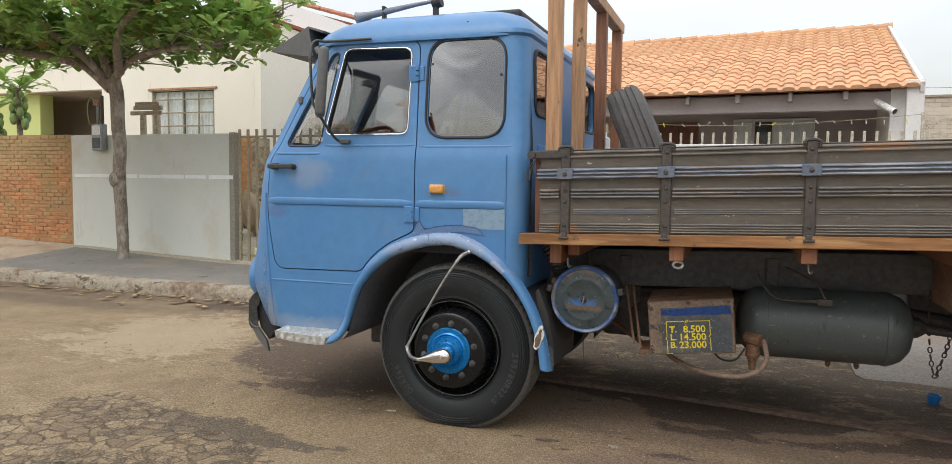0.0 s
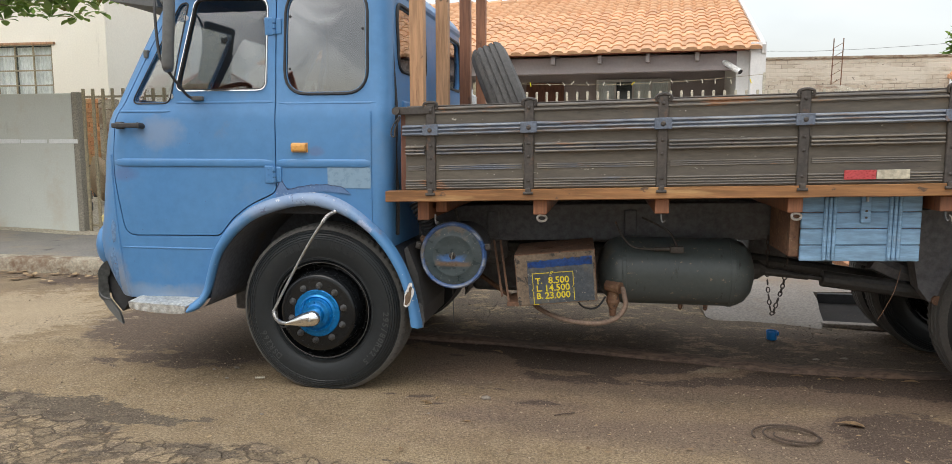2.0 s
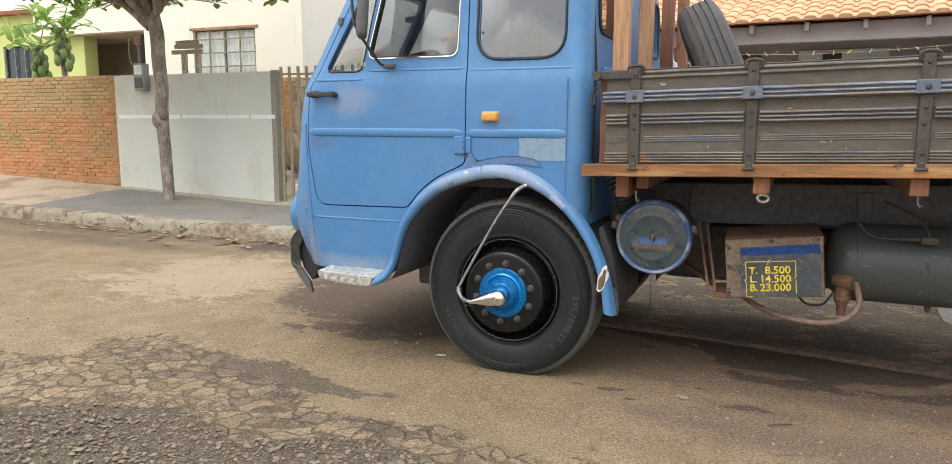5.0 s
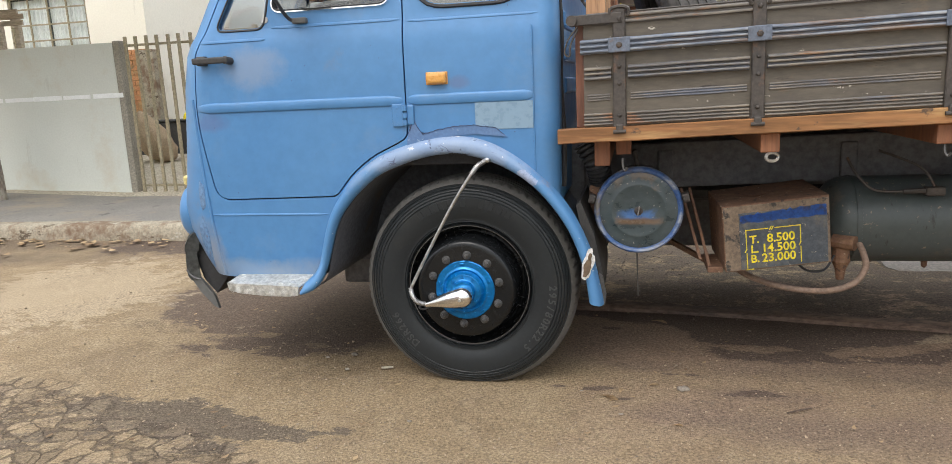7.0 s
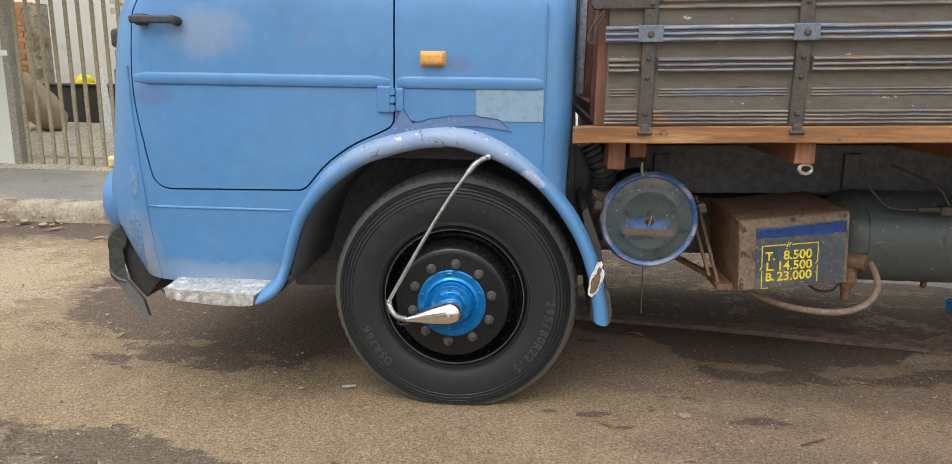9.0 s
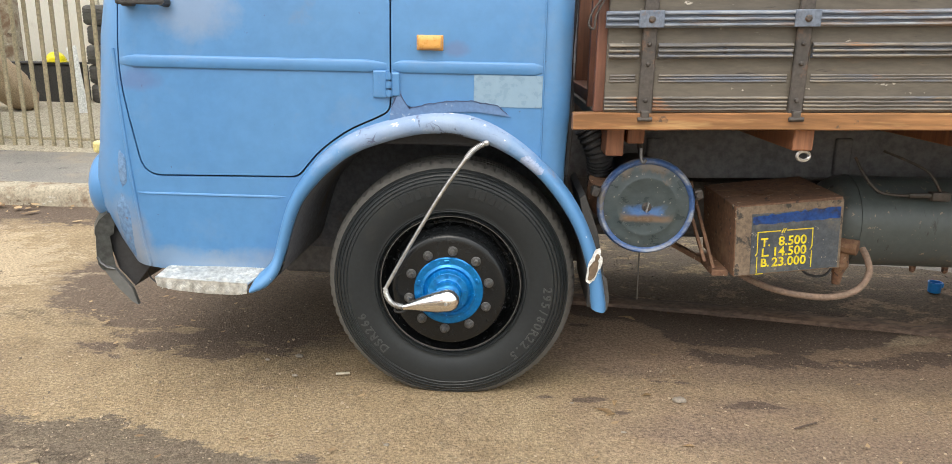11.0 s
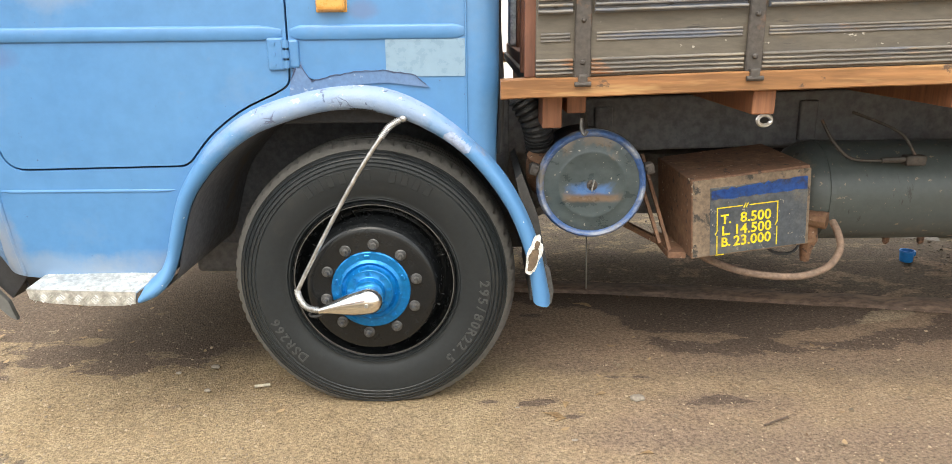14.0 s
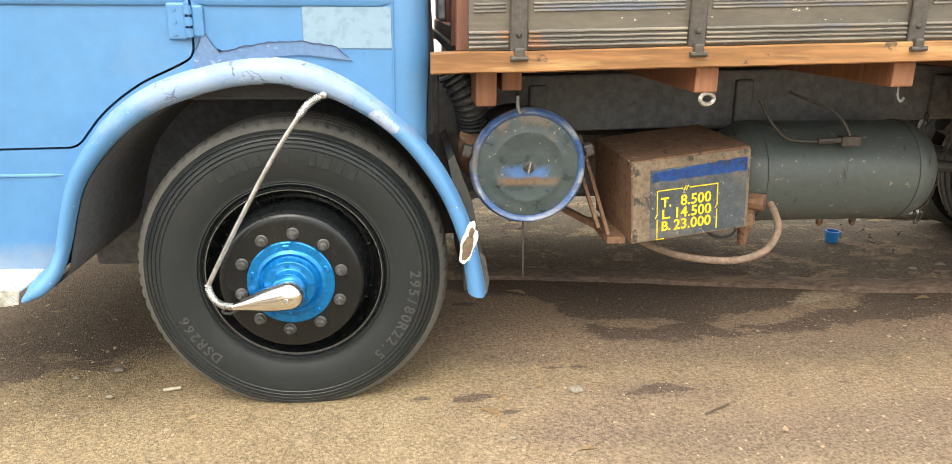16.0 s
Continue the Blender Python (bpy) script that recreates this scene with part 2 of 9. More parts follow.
M_newwood = surface("new_hardwood", (0.355, 0.182, 0.070), (0.235, 0.105, 0.040), 0.45, 0, 3, 34, (0.10, 1.3, 1.3), 1.0, 0.2, grain=0.28, chips=(((0.17, 0.075, 0.035), 12, 0.587, 0.667, (0.08, 1.2, 1.2)), ((0.48, 0.30, 0.13), 5, 0.562, 0.674, (0.12, 1.2, 1.2)), ((0.09, 0.055, 0.035), 7, 0.643, 0.675, (0.7, 1.2, 1.2))))
M_postwood = surface("raw_hardwood_post", (0.50, 0.30, 0.165), (0.35, 0.185, 0.092), 0.6, 0, 3, 34, (1.3, 1.3, 0.10), 1.0, 0.2, grain=0.25, chips=(((0.17, 0.085, 0.045), 12, 0.587, 0.667, (1.2, 1.2, 0.10)), ((0.13, 0.08, 0.05), 6, 0.630, 0.662, (1, 1, 0.6))))
M_redwood = surface("reddish_wood", (0.29, 0.125, 0.062), (0.19, 0.078, 0.042), 0.6, 0, 3, 34, (1.3, 1.3, 0.10), 1.0, 0.2, chips=(((0.09, 0.045, 0.03), 9, 0.574, 0.670, (1, 1, 0.4)),))
M_rust = surface("rusty_sheet", (0.195, 0.105, 0.062), (0.105, 0.060, 0.042), 0.8, 0, 5, 50, bump=0.4, dirt=(0.31, 0.195, 0.115), dirt_scale=7, dirt_from=0.55, dirt_to=0.75, chips=(((0.06, 0.04, 0.035), 18, 0.587, 0.635, (1, 1, 1)), ((0.40, 0.33, 0.25), 26, 0.624, 0.656, (1, 1, 1))))
M_boxface = surface("weathered_dark_blue_panel", (0.045, 0.056, 0.072), (0.100, 0.110, 0.118), 0.55, 0, 7, 50, bump=0.2, dirt=(0.17, 0.14, 0.10), dirt_scale=7, dirt_from=0.58, dirt_to=0.75, chips=(((0.30, 0.27, 0.22), 34, 0.624, 0.648, (1, 1, 1)),))
M_boxedge = surface("chipped_grey_edge", (0.20, 0.15, 0.105), (0.12, 0.085, 0.06), 0.75, 0, 10, 60, bump=0.4, dirt=(0.05, 0.045, 0.04), dirt_scale=16, dirt_from=0.55, dirt_to=0.62)
M_bluestripe = surface("royal_blue_stripe", (0.022, 0.092, 0.37), (0.055, 0.14, 0.40), 0.5, 0, 9, 50, bump=0.1, dirt=(0.07, 0.075, 0.085), dirt_scale=11, dirt_from=0.53, dirt_to=0.66)
M_yellow = surface("yellow_sign_paint", (0.72, 0.60, 0.02), (0.60, 0.48, 0.02), 0.5, 0, 12, 60, bump=0.05)
M_tank = surface("dark_green_tank_paint", (0.052, 0.065, 0.066), (0.085, 0.099, 0.097), 0.42, 0, 2, 40, bump=0.05, grain=0.08, dirt=(0.155, 0.12, 0.085), dirt_scale=5, dirt_from=0.60, dirt_to=0.80, chips=(((0.24, 0.19, 0.14), 30, 0.624, 0.656, (1, 1, 1)), ((0.03, 0.03, 0.03), 14, 0.612, 0.660, (1.5, 1, 0.4))))
M_filterblue = surface("blue_filter_paint", (0.032, 0.085, 0.24), (0.075, 0.135, 0.28), 0.42, 0, 7, 50, bump=0.1, dirt=(0.16, 0.15, 0.14), dirt_scale=8, dirt_from=0.50, dirt_to=0.62, crest=(0.36, 0.38, 0.40))
M_boxblue = surface("faded_light_blue_boards", (0.155, 0.285, 0.45), (0.23, 0.36, 0.49), 0.65, 0, 4, 45, (0.15, 1, 1), 1.0, 0.3, dirt=(0.20, 0.18, 0.17), dirt_scale=7, dirt_from=0.62, dirt_to=0.75)
M_amber = surface("amber_plastic", (0.70, 0.36, 0.09), (0.50, 0.24, 0.07), 0.3, 0, 8, 50, bump=0.03, grain=0.08)
M_tape = surface("greyish_adhesive_sheet", (0.205, 0.315, 0.425), (0.235, 0.335, 0.435), 0.3, 0, 3, 30, bump=0.03, grain=0.05)
M_white = surface("white_plastic", (0.78, 0.78, 0.76), (0.66, 0.66, 0.64), 0.5, 0, 5, 40, bump=0.05)
M_red = surface("red_reflector", (0.45, 0.065, 0.07), (0.34, 0.05, 0.055), 0.3, 0, 20, 90, bump=0.1)
M_bluecap = surface("blue_plastic", (0.015, 0.20, 0.60), (0.02, 0.25, 0.65), 0.35, 0, 10, 60, bump=0.03, grain=0.08)
M_hose = surface("dusty_rubber_hose", (0.22, 0.15, 0.11), (0.15, 0.11, 0.085), 0.8, 0, 10, 60, bump=0.1)
M_fabric = surface("dark_seat_cloth", (0.018, 0.016, 0.017), (0.035, 0.028, 0.028), 0.95, 0, 6, 90, bump=0.2)
M_trim = surface("dark_cab_lining", (0.030, 0.032, 0.038), (0.045, 0.046, 0.052), 0.85, 0, 4, 60, bump=0.1)
M_seal = surface("black_rubber_seal", (0.022, 0.022, 0.024), (0.04, 0.04, 0.041), 0.6, 0, 8, 60, bump=0.05)
M_glass = glass_material("window_glass", (0.40, 0.41, 0.41), 1.9)
M_ventglass = glass_material("quarter_glass", (0.86, 0.88, 0.88), 1.6)
M_filmglass = glass_material("film_tinted_glass", (0.12, 0.13, 0.14), 2.7)
M_plaster = surface("grey_cement_plaster", (0.62, 0.640, 0.585), (0.54, 0.555, 0.50), 0.9, 0, 0.9, 40, bump=0.15, grain=0.04, dirt=(0.52, 0.46, 0.35), dirt_scale=1.1, dirt_from=0.54, dirt_to=0.80, chips=(((0.40, 0.39, 0.34), 4, 0.62, 0.80, (1, 1, 0.2)),))
M_plasterdark = surface("stained_plaster_edge", (0.30, 0.275, 0.225), (0.22, 0.20, 0.16), 0.9, 0, 4, 40, bump=0.3)
M_limewash = surface("white_limewash_band", (0.82, 0.83, 0.82), (0.74, 0.76, 0.75), 0.9, 0, 9, 60, bump=0.1, grain=0.05)
M_beige = surface("cream_house_paint", (0.88, 0.84, 0.74), (0.81, 0.76, 0.65), 0.9, 0, 0.8, 30, bump=0.1, grain=0.03, dirt=(0.50, 0.45, 0.37), dirt_scale=1.4, dirt_from=0.62, dirt_to=0.95, chips=(((0.55, 0.50, 0.42), 3, 0.62, 0.78, (1.4, 1, 0.2)),))
M_bluewall = surface("pale_blue_house_paint", (0.80, 0.84, 0.85), (0.73, 0.77, 0.78), 0.9, 0, 0.7, 30, bump=0.1, grain=0.05, chips=(((0.58, 0.58, 0.55), 2.5, 0.599, 0.751, (1, 1, 0.3)),))
M_lime = surface("lime_house_paint", (0.60, 0.66, 0.26), (0.54, 0.60, 0.24), 0.9, 0, 1, 30, bump=0.1, grain=0.06)
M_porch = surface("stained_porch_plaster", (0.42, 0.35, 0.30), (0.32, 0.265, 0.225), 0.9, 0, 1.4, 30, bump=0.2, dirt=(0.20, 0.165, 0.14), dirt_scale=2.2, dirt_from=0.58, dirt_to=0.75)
M_nut = surface("dusty_black_steel", (0.10, 0.10, 0.10), (0.14, 0.135, 0.13), 0.35, 0.5, 8, 60, bump=0.1)
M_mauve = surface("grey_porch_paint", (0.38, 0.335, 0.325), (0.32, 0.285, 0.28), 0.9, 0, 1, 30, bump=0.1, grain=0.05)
M_whitewall = surface("white_house_paint", (0.72, 0.71, 0.69), (0.62, 0.60, 0.57), 0.9, 0, 1, 30, bump=0.1, grain=0.05)
M_brick = surface("orange_hollow_brick", (0.45, 0.195, 0.088), (0.47, 0.275, 0.125), 0.9, 0, 1.2, 50, bump=0.4, vary=0.18, dirt=(0.29, 0.225, 0.105), dirt_scale=1.2, dirt_from=0.48, dirt_to=0.66, chips=(((0.43, 0.30, 0.16), 9, 0.56, 0.62, (0.5, 1, 1)), ((0.20, 0.155, 0.085), 5, 0.60, 0.68, (0.6, 1, 1))), fades=((-11.6, 2.05, 2.2, 0.55, (0.40, 0.31, 0.16), 0.8),))
M_mortar = surface("cement_mortar", (0.38, 0.215, 0.100), (0.34, 0.225, 0.115), 0.95, 0, 2, 50, bump=0.5)
M_tile = surface("terracotta_roof_tile", (0.60, 0.325, 0.170), (0.67, 0.425, 0.255), 0.8, 0, 1.6, 40, bump=0.15, vary=0.16, grain=0.1)
M_oldtile = surface("old_red_tile", (0.33, 0.12, 0.07), (0.24, 0.09, 0.06), 0.9, 0, 3, 40, bump=0.2)
M_concrete = surface("kerb_concrete", (0.35, 0.31, 0.235), (0.26, 0.215, 0.155), 0.9, 0, 2.5, 40, bump=0.6, dirt=(0.17, 0.11, 0.07), dirt_scale=3.2, dirt_from=0.48, dirt_to=0.62, chips=(((0.10, 0.075, 0.05), 10, 0.574, 0.622, (0.5, 1, 1)), ((0.45, 0.42, 0.35), 7, 0.60, 0.65, (0.7, 1, 1))))
M_pave = surface("dark_tar_pavement", (0.180, 0.168, 0.152), (0.250, 0.228, 0.20), 0.9, 0, 1.4, 60, bump=0.4, dirt=(0.29, 0.235, 0.175), dirt_scale=1.2, dirt_from=0.52, dirt_to=0.72, chips=(((0.09, 0.085, 0.08), 7, 0.60, 0.68, (1, 0.5, 1)),))
M_drive = surface("light_concrete_drive", (0.265, 0.232, 0.20), (0.20, 0.172, 0.145), 0.9, 0, 1.5, 50, bump=0.3, dirt=(0.24, 0.17, 0.11), dirt_scale=1.5, dirt_from=0.5, dirt_to=0.8)
M_driveold = surface("dusty_worn_concrete", (0.44, 0.345, 0.25), (0.33, 0.25, 0.17), 0.9, 0, 1.5, 50, bump=0.4, dirt=(0.28, 0.18, 0.11), dirt_scale=1.5, dirt_from=0.5, dirt_to=0.65)
M_well = surface("dusty_inner_wing", (0.105, 0.114, 0.135), (0.080, 0.087, 0.103), 0.9, 0, 4, 40, bump=0.4, dirt=(0.12, 0.100, 0.085), dirt_scale=4, dirt_from=0.55, dirt_to=0.7)
M_bumper = surface("scuffed_bumper_paint", (0.100, 0.105, 0.100), (0.140, 0.143, 0.135), 0.38, 0, 5, 40, bump=0.2, dirt=(0.17, 0.15, 0.13), dirt_scale=8, dirt_from=0.60, dirt_to=0.66)
M_yard = surface("gravelly_yard", (0.42, 0.37, 0.28), (0.30, 0.26, 0.20), 0.95, 0, 3, 35, bump=0.8, grain=0.4)
M_fence = surface("olive_iron_bars", (0.29, 0.25, 0.165), (0.35, 0.295, 0.19), 0.7, 0.1, 6, 40, bump=0.15)
M_picket = surface("pale_fence_bars", (0.50, 0.46, 0.36), (0.40, 0.36, 0.28), 0.8, 0, 5, 40, bump=0.1)
M_bark = surface("grey_brown_bark", (0.27, 0.222, 0.178), (0.175, 0.140, 0.112), 0.95, 0, 6, 40, (1, 1, 0.5), 1.0, 0.8, dirt=(0.40, 0.36, 0.30), dirt_scale=6, dirt_from=0.50, dirt_to=0.62, chips=(((0.11, 0.08, 0.06), 14, 0.574, 0.638, (1, 1, 0.35)),))
M_oldwood = surface("grey_old_boards", (0.52, 0.45, 0.36), (0.36, 0.29, 0.22), 0.9, 0, 4, 40, (0.2, 1, 1), 1.0, 0.3)
M_curtain = surface("white_net_curtain", (0.70, 0.74, 0.72), (0.58, 0.63, 0.62), 0.95, 0, 3, 40, (5, 1, 0.3), 1.0, 0.1)
M_darkglass = surface("dark_window_pane", (0.05, 0.06, 0.06), (0.09, 0.10, 0.10), 0.1, 0, 2, 30, bump=0.0)
M_door = surface("brown_wood_door", (0.16, 0.062, 0.035), (0.12, 0.05, 0.03), 0.5, 0, 3, 30, (1, 1, 0.2), 1.0, 0.1)
M_sack = surface("tan_woven_sack", (0.34, 0.255, 0.165), (0.27, 0.20, 0.125), 0.95, 0, 4, 90, bump=0.4)
M_papaya = surface("green_papaya_skin", (0.21, 0.30, 0.10), (0.15, 0.24, 0.08), 0.5, 0, 6, 40, bump=0.05)
M_helmet = surface("yellow_plastic", (0.80, 0.68, 0.01), (0.74, 0.60, 0.01), 0.3, 0, 6, 50, bump=0.02, grain=0.05)
M_stone = surface("grey_road_stone", (0.30, 0.26, 0.21), (0.20, 0.17, 0.14), 0.95, 0, 12, 90, bump=0.5, vary=0.3)
M_drybits = surface("dry_leaf", (0.44, 0.31, 0.17), (0.30, 0.18, 0.09), 0.9, 0, 9, 60, bump=0.2)
M_meter = surface("grey_meter_case", (0.30, 0.31, 0.31), (0.22, 0.23, 0.23), 0.6, 0, 6, 50, bump=0.1)


def leaf_material(name, a, b, c):
    m, nt, nodes, links, bsdf = nodes_of(name)
    rnd = nodes.new("ShaderNodeNewGeometry").outputs["Random Per Island"]
    col = mix_of(nt, rnd, a, b)
    col = mix_of(nt, ramp_of(nt, rnd, 0.92, 0.97), col, c)
    links.new(col, bsdf.inputs["Base Color"])
    bsdf.inputs["Roughness"].default_value = 0.42
    bsdf.inputs["Subsurface Weight"].default_value = 0.0
    tr = nodes.new("ShaderNodeBsdfTranslucent")
    links.new(mix_of(nt, 0.5, col, (0.25, 0.42, 0.06)), tr.inputs[0])
    ms = nodes.new("ShaderNodeMixShader")
    ms.inputs[0].default_value = 0.50
    links.new(bsdf.outputs[0], ms.inputs[1])
    links.new(tr.outputs[0], ms.inputs[2])
    links.new(ms.outputs[0], nodes["Material Output"].inputs[0])
    return m


M_leaf = leaf_material("almond_leaf", (0.165, 0.290, 0.085), (0.45, 0.60, 0.20), (0.36, 0.20, 0.08))
M_farleaf = leaf_material("far_leaf", (0.10, 0.16, 0.06), (0.20, 0.28, 0.10), (0.22, 0.26, 0.10))


def bend_of(nt, vec, scale, amount):
    """A small vector to bend a pattern with."""
    n = nt.nodes.new("ShaderNodeTexNoise")
    n.inputs["Scale"].default_value, n.inputs["Detail"].default_value = scale, 3.0
    nt.links.new(vec, n.inputs["Vector"])
    s = nt.nodes.new("ShaderNodeVectorMath")
    s.operation = "SUBTRACT"
    s.inputs[1].default_value = (0.5, 0.5, 0.5)
    nt.links.new(n.outputs["Color"], s.inputs[0])
    k = nt.nodes.new("ShaderNodeVectorMath")
    k.operation = "SCALE"
    k.inputs["Scale"].default_value = amount
    nt.links.new(s.outputs[0], k.inputs[0])
    return k.outputs[0]


def block_wall_material():
    """Rough hollow-brick courses, half hidden under smeared mortar."""
    m, nt, nodes, links, bsdf = nodes_of("weathered_block_wall")
    pos = nodes.new("ShaderNodeSeparateXYZ")
    links.new(nodes.new("ShaderNodeNewGeometry").outputs["Position"], pos.inputs[0])
    flat = nodes.new("ShaderNodeCombineXYZ")
    links.new(pos.outputs[0], flat.inputs[0])
    links.new(pos.outputs[2], flat.inputs[1])
    vec = place_of(nt)
    bent = mix_of(nt, 1.0, flat.outputs[0], bend_of(nt, vec, 3.0, 0.05), "ADD")
    br = nodes.new("ShaderNodeTexBrick")
    br.inputs["Scale"].default_value = 1.0
    br.inputs["Brick Width"].default_value, br.inputs["Row Height"].default_value = 0.27, 0.098
    br.inputs["Mortar Size"].default_value, br.inputs["Mortar Smooth"].default_value = 0.009, 0.5
    br.inputs["Color1"].default_value, br.inputs["Color2"].default_value, br.inputs["Mortar"].default_value = (0.56, 0.51, 0.42, 1), (0.47, 0.42, 0.33, 1), (0.36, 0.32, 0.26, 1)
    links.new(bent, br.inputs["Vector"])
    smear = ramp_of(nt, noise_of(nt, place_of(nt, (0.6, 1, 1.5)), 2.5, 7, 0.65), 0.42, 0.54)
    col = mix_of(nt, smear, br.outputs["Color"], (0.60, 0.56, 0.47))
    col = mix_of(nt, ramp_of(nt, noise_of(nt, vec, 6, 6, 0.7), 0.62, 0.66), col, (0.16, 0.14, 0.11))
    links.new(col, bsdf.inputs["Base Color"])
    bsdf.inputs["Roughness"].default_value = 0.95
    bump_of(nt, math_of(nt, "ADD", math_of(nt, "MULTIPLY", br.outputs["Fac"], -1.0), smear), 0.6, 0.012, bsdf)
    return m


M_block = block_wall_material()


def road_material():
    """Worn asphalt under red dust: tan dust, dark damp stains, alligator cracks and loose gravel, each by its own mask."""
    m, nt, nodes, links, bsdf = nodes_of("dusty_asphalt")
    vec = place_of(nt)
    attr = nodes.new("ShaderNodeVertexColor")
    attr.layer_name = "wear"
    sep = nodes.new("ShaderNodeSeparateColor")
    links.new(attr.outputs[0], sep.inputs[0])
    damp, crack, gravel, dust = sep.outputs[0], sep.outputs[1], sep.outputs[2], attr.outputs["Alpha"]
    big = noise_of(nt, vec, 1.1, 6, 0.6)
    mid = noise_of(nt, vec, 4.2, 9, 0.68)
    rag = noise_of(nt, place_of(nt, (0.8, 1.25, 1.0)), 3.4, 12, 0.74, 0.4)
    rough_edge = noise_of(nt, place_of(nt, (0.7, 1.4, 1.0)), 11.0, 8, 0.75)
    fine = noise_of(nt, vec, 75.0, 6, 0.75)
    grit = nodes.new("ShaderNodeTexVoronoi")
    grit.inputs["Scale"].default_value = 85.0
    links.new(vec, grit.inputs["Vector"])
    # two sizes of alligator cracks, bent so that no cell is regular
    wob = mix_of(nt, 1.0, vec, bend_of(nt, vec, 2.6, 0.18), "ADD")
    wob = mix_of(nt, 1.0, wob, bend_of(nt, vec, 12.0, 0.040), "ADD")
    wob = mix_of(nt, 1.0, wob, bend_of(nt, vec, 45.0, 0.006), "ADD")

    blotch = ramp_of(nt, noise_of(nt, vec, 8.0, 6, 0.7), 0.44, 0.68, 0.0, 0.12)

    def crack_lines(scale, width):
        vor = nodes.new("ShaderNodeTexVoronoi")
        vor.feature = "DISTANCE_TO_EDGE"
        vor.inputs["Scale"].default_value = scale
        vor.inputs["Randomness"].default_value = 1.0
        links.new(wob, vor.inputs["Vector"])
        return ramp_of(nt, math_of(nt, "SUBTRACT", vor.outputs["Distance"], blotch), 0.2 * width, width, 1.0, 0.0)

    cells = nodes.new("ShaderNodeTexVoronoi")
    cells.inputs["Scale"].default_value = 8.0
    links.new(wob, cells.inputs["Vector"])
    csep = nodes.new("ShaderNodeSeparateColor")
    links.new(cells.outputs["Color"], csep.inputs[0])
    cell_tone = csep.outputs[0]
    where = ramp_of(nt, math_of(nt, "ADD", crack, math_of(nt, "MULTIPLY", math_of(nt, "SUBTRACT", rag, 0.5), 1.2)), 0.34, 0.58)
    some = ramp_of(nt, noise_of(nt, vec, 2.2, 4), 0.52, 0.60)
    worn = ramp_of(nt, noise_of(nt, vec, 7.0, 4), 0.30, 0.52, 0.35, 1.0)
    cr = math_of(nt, "MAXIMUM", math_of(nt, "MULTIPLY", crack_lines(8.0, 0.045), where), math_of(nt, "MULTIPLY", crack_lines(15.0, 0.050), math_of(nt, "MULTIPLY", where, some)))
    cr = math_of(nt, "MULTIPLY", cr, worn)
    col = mix_of(nt, ramp_of(nt, big, 0.35, 0.65), (0.298, 0.222, 0.133), (0.222, 0.162, 0.099))
    col = mix_of(nt, ramp_of(nt, mid, 0.42, 0.70, 0, 0.7), col, (0.355, 0.276, 0.176))
    ragged_edge = math_of(nt, "ADD", math_of(nt, "MULTIPLY", math_of(nt, "SUBTRACT", rag, 0.5), 2.6), math_of(nt, "MULTIPLY", math_of(nt, "SUBTRACT", rough_edge, 0.5), 1.3))
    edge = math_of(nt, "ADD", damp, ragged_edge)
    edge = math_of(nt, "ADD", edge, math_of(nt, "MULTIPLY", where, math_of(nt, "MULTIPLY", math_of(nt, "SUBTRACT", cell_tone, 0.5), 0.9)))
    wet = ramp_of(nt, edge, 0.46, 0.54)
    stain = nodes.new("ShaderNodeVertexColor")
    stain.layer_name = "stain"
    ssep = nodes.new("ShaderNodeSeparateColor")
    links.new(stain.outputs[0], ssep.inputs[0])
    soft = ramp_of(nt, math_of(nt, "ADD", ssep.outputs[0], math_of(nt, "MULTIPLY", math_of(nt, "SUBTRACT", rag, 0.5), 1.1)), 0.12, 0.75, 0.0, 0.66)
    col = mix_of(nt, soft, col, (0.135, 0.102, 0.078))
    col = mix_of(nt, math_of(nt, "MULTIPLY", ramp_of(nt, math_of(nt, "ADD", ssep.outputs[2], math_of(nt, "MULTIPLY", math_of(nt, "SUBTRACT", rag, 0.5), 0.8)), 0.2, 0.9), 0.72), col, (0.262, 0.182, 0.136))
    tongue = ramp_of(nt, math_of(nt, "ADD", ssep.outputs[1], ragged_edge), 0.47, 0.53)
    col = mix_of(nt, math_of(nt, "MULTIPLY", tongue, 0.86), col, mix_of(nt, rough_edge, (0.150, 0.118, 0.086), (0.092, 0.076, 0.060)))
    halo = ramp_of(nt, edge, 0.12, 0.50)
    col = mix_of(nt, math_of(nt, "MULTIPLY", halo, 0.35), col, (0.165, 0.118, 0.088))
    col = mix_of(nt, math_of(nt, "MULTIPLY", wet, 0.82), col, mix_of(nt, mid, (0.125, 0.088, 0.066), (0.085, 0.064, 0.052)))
    pale = ramp_of(nt, math_of(nt, "ADD", dust, ragged_edge), 0.46, 0.60)
    col = mix_of(nt, math_of(nt, "MULTIPLY", pale, 0.50), col, (0.46, 0.37, 0.255))
    mud = math_of(nt, "MULTIPLY", where, ramp_of(nt, cell_tone, 0.2, 0.9, 0.0, 0.30))
    col = mix_of(nt, mud, col, (0.42, 0.325, 0.212))
    sunk = math_of(nt, "MULTIPLY", where, ramp_of(nt, math_of(nt, "ADD", cell_tone, math_of(nt, "MULTIPLY", math_of(nt, "SUBTRACT", rough_edge, 0.5), 1.5)), 0.18, 0.40, 0.40, 0.0))
    col = mix_of(nt, sunk, col, (0.135, 0.105, 0.078))
    col = mix_of(nt, math_of(nt, "MULTIPLY", cr, 0.70), col, (0.090, 0.068, 0.050))
